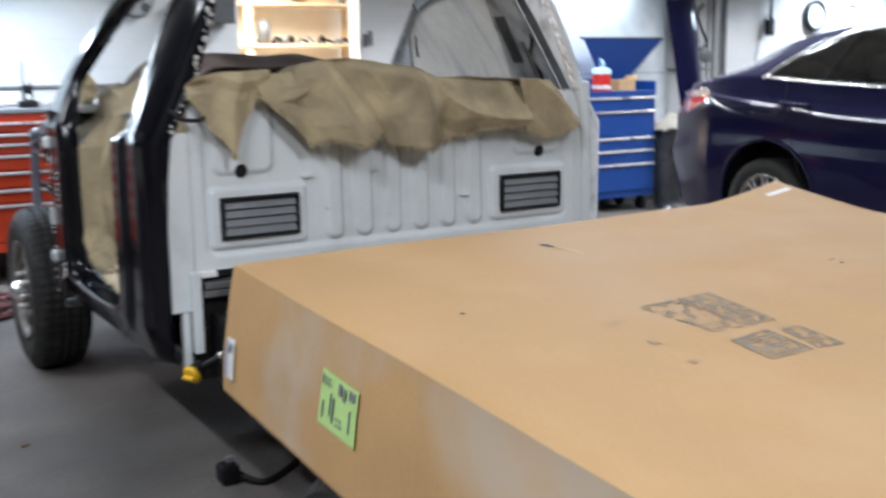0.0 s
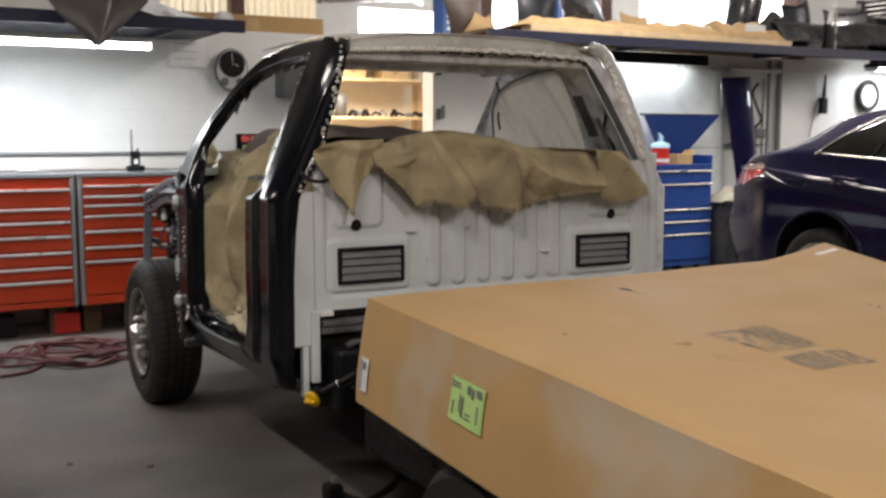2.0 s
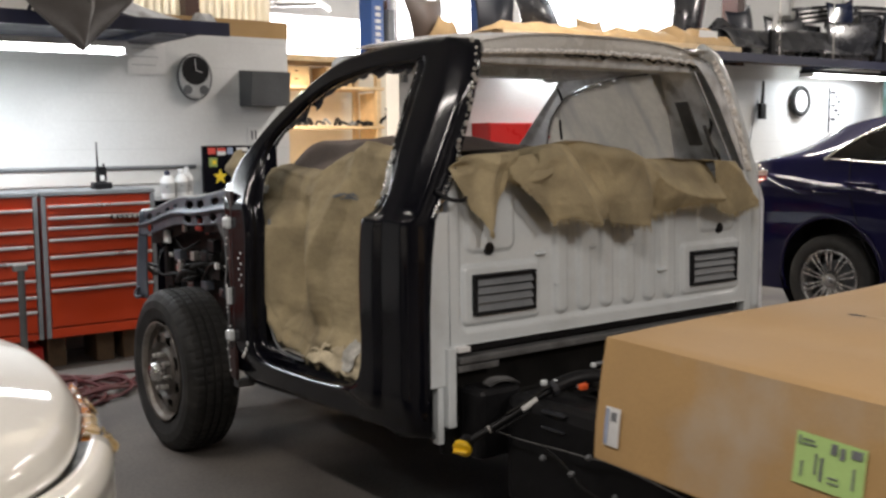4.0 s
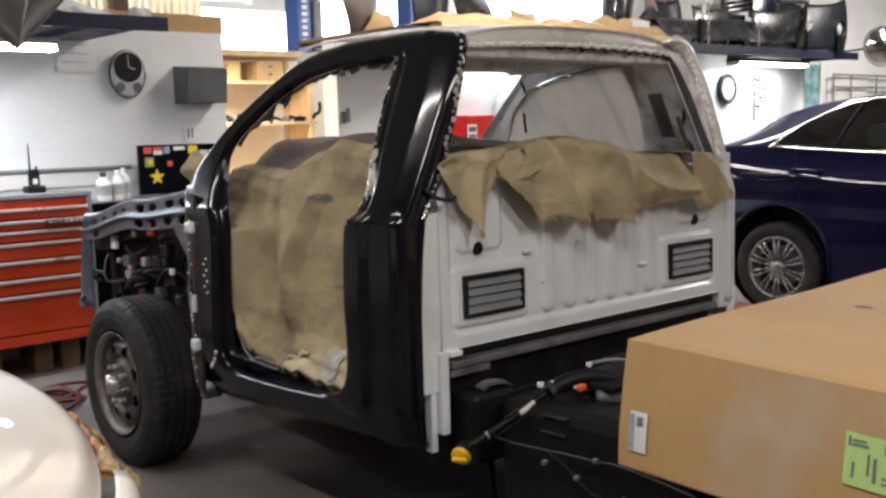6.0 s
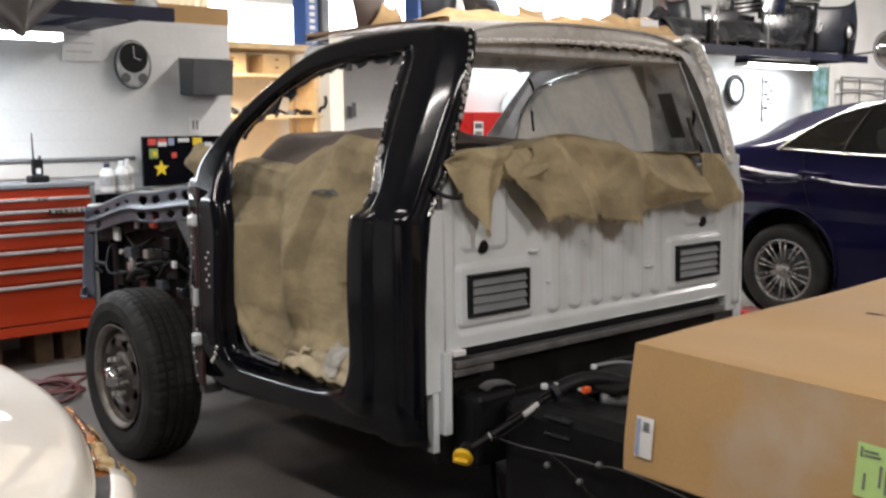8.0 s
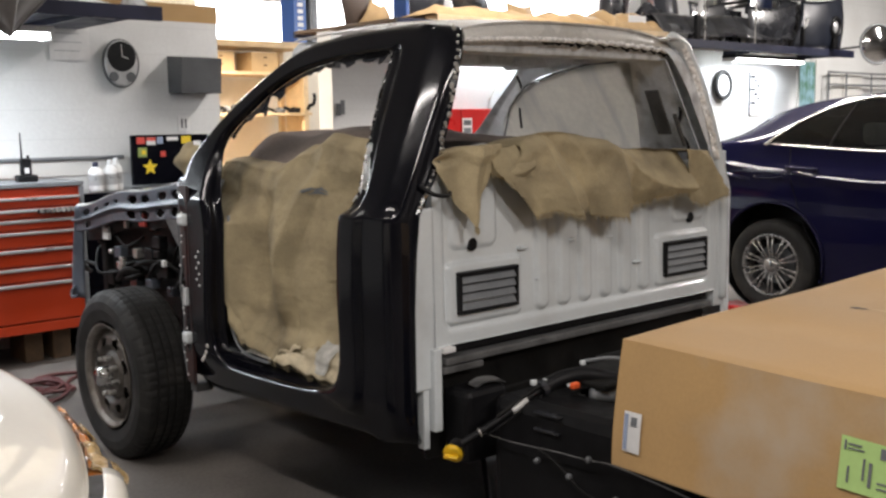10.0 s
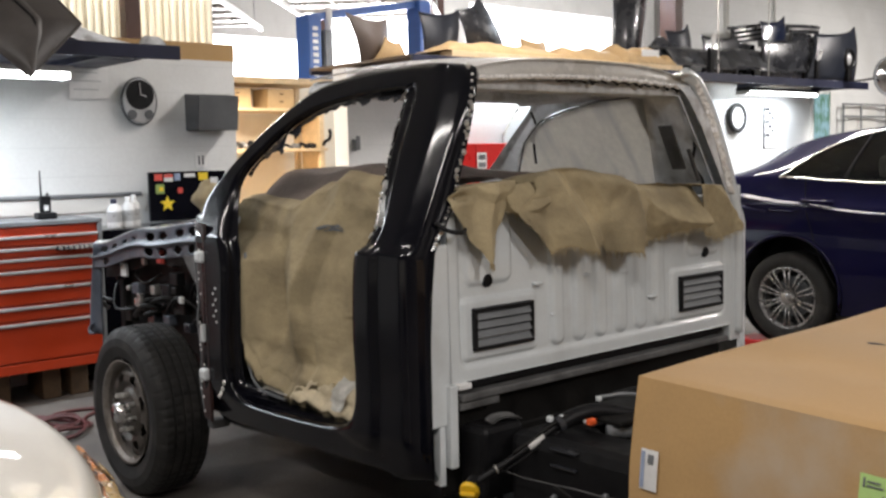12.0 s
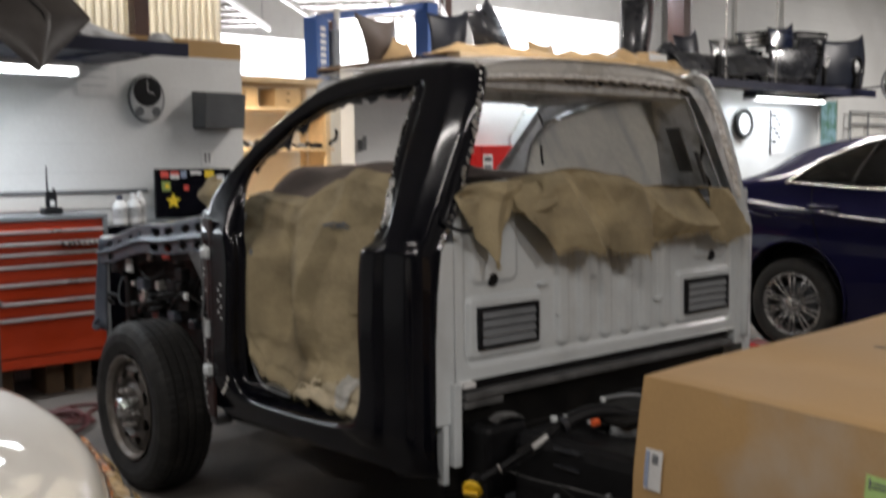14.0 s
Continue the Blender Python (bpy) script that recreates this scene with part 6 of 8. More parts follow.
tagged(link("roof_sill", block(1.06, 6.6, 7.40, 7.56, 2.362, 2.42), WOOD), "pine beam along the top of the alcove", "beam")
for z, r in ((2.02, 0.03), (1.62, 0.022)):
    tagged(link("door_latch", rod([(2.34, WY - 0.025, z - 0.05), (2.345, WY - 0.025, z + 0.05)], r, 8), DARK_GREY), "dark steel latch on the wall's end", "latch", "latches on the wall's end")
tagged(link("hanging_tag", block(2.38, 2.42, WY - 0.012, WY - 0.002, 1.58, 1.70, 0.003), PANEL_GREY), "grey tag on the wall's end", "tag")

# ---------------------------------------------------------------- chests behind the cab
def big_chest(x0, x1, y0, y1, z1, rows, m, label, lid_open, trim):
    t = thing("tool_chest", label, "tool chest", ((x0 + x1) / 2, y0, 0))
    h, d = (x1 - x0) / 2, y1 - y0
    part("body", block(-h, h, 0.012, d, 0.14, z1 - 0.12, 0.005), m, t)
    for za, zb in zip(rows, rows[1:]):
        dr = part("drawer", block(-h + 0.02, h - 0.02, -0.006, 0.011, za + 0.005, zb - 0.005, 0.004), m, t)
        part("handle", block(-h + 0.022, h - 0.022, -0.026, -0.005, zb - 0.028, zb - 0.012, 0.004), ALU, dr, "aluminium drawer pull")
    for s in (-1, 1):
        part("tray_wall", block(s * h - 0.012 * (s > 0), s * h + 0.012 * (s < 0), 0.004, d, z1 - 0.12, z1, 0.003), m, t)
        for yy in (0.08, d - 0.08):
            part("caster", lathe([(0, -0.02), (0.06, -0.02), (0.065, 0), (0.06, 0.02), (0, 0.02)], 16, m=Matrix.Translation((s * (h - 0.1), yy, 0.066))), BLACK_PLASTIC, t)
    part("tray_wall", block(-h + 0.012, h - 0.012, 0.004, 0.016, z1 - 0.12, z1 - (0.085 if lid_open else 0), 0.003), m, t)
    part("tray_wall", block(-h + 0.012, h - 0.012, d - 0.012, d, z1 - 0.12, z1 + 0.02, 0.003), m, t)
    if lid_open:
        part("lid_stay", rod([(0.30, d - 0.02, z1 - 0.06), (0.30, d - 0.005, z1 + 0.05)], 0.008, 6), ALU, t)
        part("lid", sheet(4, 4, lambda u, v: (lerp(lerp(0.09, -0.27, v), lerp(0.42, 0.72, v), u), d - 0.05 - 0.16 * v, lerp(z1 + 0.015, z1 + 0.40, v)), thick=0.02), m, t, "open lid")
        part("lid_lip", block(-0.275, 0.725, d - 0.23, d - 0.17, z1 + 0.395, z1 + 0.412, 0.003), trim, t)
    else:
        part("lid", block(-h, h, 0.0, d, z1, z1 + 0.03, 0.008), m, t)
    return t


big_chest(4.30, 5.17, 4.18, 4.64, 1.235, [0.20, 0.47, 0.60, 0.72, 0.97, 1.10], BLUE_CHEST, "blue rolling tool chest with its lid open", True, SHELF_BLUE)
rc = thing("red_cabinet", "red steel wall cabinet with a paper notice", "cabinet", (0, 4.52, 0))
part("body", block(3.10, 3.98, 0.012, WY - 4.523, 1.12, 1.62, 0.006), RED_CHEST, rc)
for a, b in ((3.106, 3.537), (3.543, 3.974)):
    dd = part("door", block(a, b, -0.006, 0.010, 1.126, 1.614, 0.004), RED_CHEST, rc)
    part("handle", block(b - 0.05 if a < 3.2 else a + 0.36, b - 0.03 if a < 3.2 else a + 0.38, -0.022, -0.005, 1.22, 1.30, 0.004), ALU, dd)
part("sticker", block(3.555, 3.675, -0.0095, -0.007, 1.385, 1.535), WHITE_PAPER, rc, "white paper notice")
part("sticker_print", block(3.57, 3.66, -0.0125, -0.010, 1.47, 1.515), DARK_GREY, rc)
part("sticker_print", block(3.57, 3.66, -0.0125, -0.010, 1.40, 1.445), PANEL_GREY, rc)
tub = thing("wipes_tub", "red and white wipes tub with a pale blue lid", "tub", (4.60, 4.32, 1.118))
rot = Matrix.Rotation(radians(-90), 4, "Y")
part("body", lathe([(0, 0), (0.085, 0), (0.09, 0.02), (0.088, 0.20)], 24, m=rot), RED_PLASTIC, tub, "", True)
part("band", lathe([(0.0905, 0.05), (0.0905, 0.085)], 24, m=rot), WHITE_PAPER, tub)
part("lid", lathe([(0.094, 0.19), (0.094, 0.225), (0.05, 0.245), (0, 0.25)], 24, m=rot), SKY_PLASTIC, tub, "", True)
part("wipe", rod([(0, 0, 0.24), (0.01, 0.0, 0.30), (-0.02, 0, 0.33)], [0.03, 0.02, 0.008], 8), SKY_PLASTIC, tub, "", True)
bxc = thing("small_carton", "small open cardboard box in the chest tray", "box", (4.88, 4.35, 1.118))
part("body", block(-0.10, 0.10, -0.08, 0.08, 0, 0.13, 0.003), KRAFT, bxc)
part("flap", sheet(2, 2, lambda u, v: (lerp(0.10, 0.14, v), lerp(-0.08, 0.08, u), 0.13 + 0.04 * v), thick=0.003), KRAFT, bxc)

# panels leaning and hanging on the wall behind the car
HOOD_TOP = [(4.12, 1.70), (4.31, 1.946), (4.483, 2.062), (4.624, 2.108), (4.804, 2.130), (5.174, 2.142), (5.48, 2.133), (5.80, 2.125)]


def hood_skin(u, v):
    x = lerp(4.12, 5.80, u)
    return x, WY - 0.03 - 0.07 * (1 - v) - 0.02 * math.sin(u * 3.14), lerp(0.75, glide(HOOD_TOP, x), v)


hood = thing("spare_hood", "pale silver spare hood standing against the wall", "car hood")
part("panel", sheet(40, 24, hood_skin, thick=0.012), GREY_BODY, hood, "", True)
part("rolled_edge", rod([Vector(hood_skin(k / 40, 1.0)) + Vector((0, -0.012, 0.0)) for k in range(41)], 0.009, 6), BARE_METAL, hood, "", True)
part("crease", rod([Vector(hood_skin(k / 40, 0.40)) + Vector((0, -0.006, 0.0)) for k in range(41)], 0.008, 6), PANEL_GREY, hood, "dark shut line", True)
tagged(link("hood_stand", block(4.3, 5.7, 4.66, 4.74, 0, 0.745), DARK_GREY), "dark steel rack holding a spare hood", "rack")
bf = sheet(16, 30, lambda u, v: (lerp(5.72, 6.12, u) + 0.20 * (1 - v) * (1 - 0.5 * u), WY - 0.12 - 0.06 * math.sin(u * 3.14) - 0.15 * (1 - v), lerp(0.55, 2.04, v) + 0.02 * u), thick=0.008)
tagged(link("spare_door_shell", bf, BLUE_CAR, True), "dark blue spare fender standing against the wall", "car fender")
tagged(link("fender_rest", block(5.80, 6.40, 4.45, 4.70, 0, 0.55, 0.01), DARK_GREY), "low dark stand under the blue fender", "stand")
tagged(link("fender_hook", rod([(5.9, WY - 0.15, 2.05), (6.1, WY - 0.15, 2.08), (6.15, WY - 0.05, 2.0)], 0.012, 8), WHITE_PLASTIC), "white hook over the blue fender", "hook")
for x, z0, z1, r in ((6.50, 0.0, 2.25, 0.018), (6.66, 0.0, 2.25, 0.032), (6.42, 0.9, 2.05, 0.010)):
    tagged(link("wall_pipe", rod([(x, WY - 0.04, z0), (x, WY - 0.04, z1)], r, 8), PANEL_GREY), "grey steel pipe running up the wall", "pipe", "pipes on the wall")
tagged(link("wall_pipe", rod([(4.4, WY - 0.03, 1.33), (6.45, WY - 0.03, 1.33)], 0.012, 8), PANEL_GREY), "grey conduit along the wall", "pipe", "pipes on the wall")
tagged(link("wall_pipe", rod([(5.9, WY - 0.05, 2.14), (6.66, WY - 0.05, 2.14)], 0.025, 8), PLAIN_WHITE), "white pipe under the rack", "pipe", "pipes on the wall")
cord = smooth_path([(6.32, WY - 0.06, 2.0), (6.22, WY - 0.08, 1.9), (6.28, WY - 0.08, 1.75), (6.36, WY - 0.08, 1.6), (6.25, WY - 0.08, 1.5), (6.33, WY - 0.08, 1.42)], 6)
tagged(link("air_line", rod(cord, 0.014, 8), BLACK_PLASTIC, True), "black coiled air line hanging on the wall", "air hose")
tagged(link("regulator", block(6.25, 6.42, WY - 0.10, WY - 0.01, 1.40, 1.52, 0.02), DARK_GREY), "dark air regulator on the wall", "regulator")
gun = thing("hanging_gun", "black long tool hanging on the wall", "hand tool", (7.35, WY - 0.06, 1.70))
part("barrel", rod([(0.0, 0, 0.0), (0.02, 0, 0.42)], [0.03, 0.012], 8), BLACK_PLASTIC, gun)
part("body", block(-0.05, 0.05, -0.03, 0.03, -0.02, 0.16, 0.01), BLACK_PLASTIC, gun)
part("cord", rod(smooth_path([(-0.03, 0.03, 0.2), (-0.12, 0.03, -0.05), (-0.18, 0.03, -0.3)], 5), 0.008, 6), PANEL_GREY, gun)
tcl = thing("tyre_clock", "round wall clock framed by a black tyre", "clock", (8.12, WY - 0.05, 1.90))
part("tyre", rod([(0.155 * math.cos(a), 0, 0.155 * math.sin(a)) for a in [2 * math.pi * k / 40 for k in range(40)]], 0.032, 10, closed=True), RUBBER, tcl, "", True)
part("face", lathe([(0, -0.01), (0.135, -0.01), (0.14, 0.0)], 36, m=Matrix.Rotation(radians(90), 4, "Z")), WHITE_PAPER, tcl, "white dial")
part("hand", rod([(0, -0.015, 0), (0.06, -0.015, -0.02)], 0.004, 6), INK, tcl)
pst = thing("parts_chart", "white wall chart with black drawings", "chart", (8.95, WY - 0.003, 1.80))
part("board", block(-0.16, 0.16, -0.012, 0, -0.27, 0.28), WHITE_PAPER, pst)
for k in range(7):
    x, z = -0.10 + 0.07 * (k % 3), 0.22 - 0.055 * k
    part("print_bar", block(x - 0.045, x + 0.06 - 0.02 * (k % 3), -0.0145, -0.0125, z - 0.024 + 0.008 * (k % 2), z + 0.016), INK, pst)
part("edge", block(-0.175, -0.16, -0.016, 0, -0.28, 0.28), BLACK_PLASTIC, pst)
win = new("window_1")
tagged(win, "narrow window with green daylight behind it", kind="structure")
part("pane", block(9.98, 10.42, WY - 0.010, WY - 0.004, 1.35, 2.24), GREEN_DAY, win, "pane with blurred greenery behind")
for a, b in ((9.93, 9.98), (10.42, 10.47)):
    part("window_frame", block(a, b, WY - 0.03, WY - 0.002, 1.30, 2.27, 0.004), PLAIN_WHITE, win)
dr = new("door_1")
tagged(dr, "white panelled door in the block wall", kind="structure")
part("door_leaf", block(10.75, 11.75, WY - 0.03, WY - 0.004, 0.0, 2.10, 0.004), PLAIN_WHITE, dr)
for x0, x1, z0, z1 in ((10.85, 11.2, 1.2, 1.95), (11.3, 11.65, 1.2, 1.95), (10.85, 11.2, 0.2, 1.0), (11.3, 11.65, 0.2, 1.0)):
    part("door_panel", block(x0, x1, WY - 0.045, WY - 0.028, z0, z1, 0.008), PLAIN_WHITE, dr)
pb = thing("wall_poster", "pale framed chart high on the wall", "poster", (10.25, WY - 0.003, 3.98))
part("sheet", block(-0.75, 0.75, -0.012, 0, -0.22, 0.30), WHITE_PAPER, pb)
part("frame_bar", block(-0.78, 0.78, -0.02, 0, -0.25, -0.22), BARE_METAL, pb)
part("picture", block(-0.70, -0.28, -0.015, -0.0125, -0.10, 0.25), DARK_GREY, pb)
part("picture", block(-0.1, 0.6, -0.015, -0.0125, 0.0, 0.24), PANEL_GREY, pb)
for x in (7.95, 9.0):
    tagged(link("wall_pipe", rod([(x, WY - 0.03, 2.4), (x, WY - 0.03, 6.2)], 0.018, 8), PLAIN_WHITE), "white conduit running up the wall", "pipe", "pipes on the wall")

# ---------------------------------------------------------------- parts rack
rk = thing("parts_rack", "dark steel wall rack loaded with bumpers and wrapped parts", "rack", (0, 0, 2.285))
part("deck", block(2.45, 10.1, 4.10, WY - 0.003, 0.03, 0.055), WOOD_DARK, rk)
part("deck", block(2.45, 7.05, WY + 0.0, WY + 0.75, 0.03, 0.055), WOOD_DARK, rk)
part("front_beam", block(2.45, 10.1, 4.06, 4.10, -0.035, 0.055, 0.004), SHELF_BLUE, rk)
part("rear_beam", block(2.45, 7.05, WY + 0.75, WY + 0.79, -0.005, 0.055, 0.004), SHELF_BLUE, rk)
for x in (2.6, 4.4, 6.3, 8.2, 9.95):
    part("bracket", block(x - 0.02, x + 0.02, 4.10, WY - 0.003, -0.02, 0.028, 0.003), SHELF_BLUE, rk)
for x in (6.75, 7.75):
    part("hanger_rod", rod([(x, 4.08, 0.0), (x, 4.08, 3.9)], 0.008, 6), BARE_METAL, rk)
tagged(link("rack_plank", block(2.9, 6.12, 4.09, 4.25, 2.341, 2.395, 0.004), WOOD), "pale pine plank lying along the rack edge", "plank")


def lumpy(x0, x1, y0, y1, z0, h, seed, mat_, name, label, cat, n=34, drop=0.0):
    def f(u, v):
        a = v * math.pi
        k = 0.75 + 0.5 * noise.noise(Vector((u * 5, seed, v * 2))) + 0.25 * noise.noise(Vector((u * 13, seed + 4, v * 5)))
        taper = min(1, u / 0.08, (1 - u) / 0.08)
        return lerp(x0, x1, u), lerp(y0, y1, 0.5 - 0.5 * math.cos(a)), z0 + 0.004 + max(0.0, h * math.sin(a) * k * taper) + drop * u
    bm = sheet(n, 12, f)
    return tagged(link(name, bm, mat_, True), label, cat)


lumpy(2.85, 4.6, 4.12, 4.6, 2.395, 0.11, 1, KRAFT, "wrapped_part", "long part wrapped in crumpled brown paper on the rack", "wrapped part")
lumpy(4.3, 5.5, 4.14, 4.62, 2.395, 0.14, 3, KRAFT, "wrapped_part", "long part wrapped in crumpled brown paper on the rack", "wrapped part")
lumpy(5.2, 6.05, 4.10, 4.6, 2.395, 0.20, 7, KRAFT, "wrapped_part", "bulky part in brown paper with a white label", "wrapped part")
tagged(link("shipping_label", block(5.50, 5.78, 4.135, 4.14, 2.47, 2.54), WHITE_PAPER), "white label on a wrapped part", "label")
lumpy(5.95, 6.5, 4.25, 4.7, 2.34, 0.36, 11, BUMPER_DARK, "dark_part", "dark rounded plastic part on the rack", "car part")


def cover(name, label, mat_, pts, thick=0.012, bend=0.06):
    """A curved bumper skin between four corners (bottom left, bottom right, top right, top left)."""
    a, b, c, d = (Vector(p) for p in pts)

    def f(u, v):
        p = a.lerp(b, u).lerp(d.lerp(c, u), v)
        p.y -= bend * math.sin(math.pi * u) + 0.04 * math.sin(math.pi * v)
        p.z += 0.05 * (abs(2 * u - 1) ** 2) * v
        return p
    return tagged(link(name, sheet(18, 12, f, thick=thick), mat_, True), label, "bumper cover")


cover("bumper_cover", "taupe bumper corner standing on the wall top", BUMPER_BROWN, [(2.62, 5.0, 2.34), (2.86, 5.0, 2.34), (2.92, 5.0, 2.71), (2.47, 5.0, 2.73)])
cover("bumper_cover", "tan bumper bracket lying on the wall top", KRAFT, [(2.62, 4.85, 2.34), (3.0, 4.85, 2.34), (2.92, 4.85, 2.50), (2.78, 4.85, 2.52)])
cover("bumper_cover", "navy bumper cover standing on the rack", BUMPER_NAVY, [(3.34, 5.0, 2.34), (3.68, 5.0, 2.34), (3.80, 5.0, 2.86), (3.30, 5.0, 2.80)])
cover("bumper_cover", "black bumper cover standing on the rack", BUMPER_DARK, [(3.95, 5.05, 2.52), (4.48, 5.05, 2.52), (4.10, 5.05, 3.02), (3.80, 5.05, 2.86)])
cover("bumper_cover", "dark grey bumper end standing on the rack", BUMPER_DARK, [(6.00, 5.0, 2.34), (6.46, 5.0, 2.34), (6.70, 5.0, 3.42), (6.10, 5.0, 3.18)], bend=0.1)
cover("bumper_cover", "tan wrapped panel standing on the rack", KRAFT, [(4.5, 4.9, 2.34), (4.9, 4.9, 2.34), (4.86, 4.9, 2.62), (4.52, 4.9, 2.63)])
# bumpers and a front end lying on the right-hand part of the rack
tagged(link("bumper_cover", sheet(50, 12, lambda u, v: (lerp(6.05, 8.70, u), 4.12 + 0.26 * v + 0.05 * math.sin(u * 3.14), 2.345 + (0.26 + 0.10 * u) * math.sin((0.1 + 0.9 * v) * 2.0) + 0.012 * math.sin(u * 14)), thick=0.008), BUMPER_DARK, True), "long dark grey bumper cover lying on the rack", "bumper cover")
cover("bumper_cover", "small navy fender end standing on the rack", BUMPER_NAVY, [(6.42, 4.5, 2.345), (6.80, 4.5, 2.345), (6.76, 4.5, 2.86), (6.36, 4.5, 2.77)])
cover("fender_piece", "low dark fender piece lying behind a bumper on the rack", BUMPER_DARK, [(6.94, 4.45, 2.345), (7.66, 4.45, 2.345), (7.66, 4.45, 2.79), (6.96, 4.45, 2.75)], bend=0.03)
cover("bumper_cover", "tall dark grey bumper corner standing on the rack", BUMPER_DARK, [(7.86, 4.27, 2.345), (8.88, 4.27, 2.345), (9.12, 4.27, 2.86), (7.85, 4.27, 2.73)], bend=0.08)
cover("bumper_cover", "shiny navy fender tip standing on the rack", NAVY_SHINE, [(8.10, 4.42, 2.345), (8.53, 4.42, 2.345), (8.64, 4.42, 3.08), (8.10, 4.42, 2.98)], bend=0.05)
cover("bumper_cover", "navy bumper end with a fog lamp standing on the rack", BUMPER_NAVY, [(8.70, 4.17, 2.345), (9.90, 4.17, 2.345), (9.90, 4.17, 3.0), (8.91, 4.17, 2.85)], bend=0.10)


def front_grille(at, w, h, rise, bars, label):
    """A dark frame round bright horizontal bars, standing on a foot."""
    g = thing("front_grille", label, "grille", at)
    for z0, z1 in ((0.0, 0.035), (h - 0.035, h)):
        part("frame_bar", sheet(10, 2, lambda u, v: (lerp(-0.06 * (z0 > 0), w + 0.06 * (z0 > 0), u), -0.05 * math.sin(u * 3.14), lerp(z0, z1, v) + rise * u), thick=0.03), BUMPER_DARK, g, "", True)
    for x in (0.0, w - 0.03):
        part("frame_bar", block(x, x + 0.03, -0.02, 0.02, 0.0, h + (rise if x else 0), 0.005), BUMPER_DARK, g)
    for k in range(bars):
        z = h * (k + 0.9) / (bars + 0.8)
        part("bar", sheet(10, 2, lambda u, v: (lerp(0.03, w - 0.03, u), -0.02 - 0.05 * math.sin(u * 3.14), z + rise * u + lerp(-0.011, 0.011, v)), thick=0.012), ALU, g, "bright grille bar", True)
    part("backing", sheet(6, 4, lambda u, v: (lerp(0.02, w - 0.02, u), 0.03, lerp(0.02, h - 0.02, v) + rise * u), thick=0.01), BUMPER_DARK, g)
    part("foot", block(w * 0.2, w * 0.8, 0.0, 0.05, 2.345 - at[2], 0.02, 0.005), BUMPER_DARK, g)
    return g


front_grille((7.72, 4.55, 2.75), 0.62, 0.20, 0.08, 3, "dark front grille with three bright bars on the rack")
front_grille((8.93, 4.55, 2.95), 0.76, 0.11, 0.03, 1, "slim dark front grille with one bright bar on the rack")
fl = thing("fog_lamp", "round fog lamp in a black bumper end", "lamp", (9.50, 4.02, 2.61))
part("bezel", lathe([(0.15, 0.09), (0.13, -0.02), (0.10, -0.03), (0.09, 0.0)], 24, m=Matrix.Rotation(radians(90), 4, "Z")), BLACK_PLASTIC, fl, "", True)
part("lens", lathe([(0.0, -0.02), (0.05, -0.012), (0.075, 0.005)], 24, m=Matrix.Rotation(radians(90), 4, "Z")), SILVER_FACE, fl, "", True)
part("mount", block(-0.05, 0.05, -0.02, 0.12, -0.265, -0.10, 0.01), BLACK_PLASTIC, fl)
for x, z, w, h, dz in ((6.66, 2.60, 0.085, 0.16, 0.255), (8.72, 2.56, 0.07, 0.08, 0.215)):
    hl = thing("spare_lamp", "small bright clear lamp standing on the rack", "lamp", (x, 4.12 if x < 7 else 4.02, z), group="spare lamps on the rack")
    part("lens", sheet(8, 8, lambda u, v: (lerp(0, w, u) + 0.03 * v, -0.03 * math.sin(u * 3.1), lerp(0, h, v) + 0.04 * u), thick=0.02), WHITE_PLASTIC, hl, "", True)
    part("bracket", block(0.01, w - 0.01, 0.0, 0.05, -dz, 0.02, 0.006), BLACK_PLASTIC, hl)
mr = thing("convex_mirror", "round convex safety mirror on a wall arm", "mirror", (9.75, 3.6, 2.38))
part("disc", lathe([(0, -0.07), (0.10, -0.058), (0.19, -0.024), (0.24, 0.0), (0.23, 0.02)], 36, m=Matrix.Rotation(radians(62), 4, "Z")), MIRROR, mr, "", True)
part("rim", rod([Matrix.Rotation(radians(-28), 4, "Z") @ Vector((0.24 * math.cos(a), 0.0, 0.24 * math.sin(a))) for a in [2 * math.pi * k / 36 for k in range(36)]], 0.012, 6, closed=True), PANEL_GREY, mr, "", True)
part("arm", rod([(0.02, 0.03, 0), (0.40, 0.60, 0.0), (0.70, WY - 3.603, 0.0)], 0.014, 8), PANEL_GREY, mr)
bin_ = thing("dark_bin", "dark plastic bin with a cream cloth thrown over it", "bin", (5.36, 4.16, 0))
part("body", sheet(32, 8, lambda u, v: (0.15 * (1 + 0.12 * v) * math.cos(u * 6.2832), 0.15 * (1 + 0.12 * v) * math.sin(u * 6.2832), 0.76 * v), thick=0.01), BUMPER_DARK, bin_, "", True)
part("base", lathe([(0, 0), (0.15, 0), (0.15, 0.02)], 24, m=Matrix.Rotation(radians(-90), 4, "Y")), BUMPER_DARK, bin_)
part("cloth", sheet(28, 18, lambda u, v: (0.19 * v * math.cos(u * 6.2832) * (1 + 0.2 * noise.noise(Vector((math.cos(u * 6.28) * 2, math.sin(u * 6.28) * 2, v)))), 0.19 * v * math.sin(u * 6.2832), 0.90 - 0.13 * v ** 2 + 0.05 * noise.noise(Vector((math.cos(u * 6.28) * 2 * v, math.sin(u * 6.28) * 2 * v, 3)))), thick=0.004), STRIP_WHITE, bin_, "cream crumpled cloth", True)

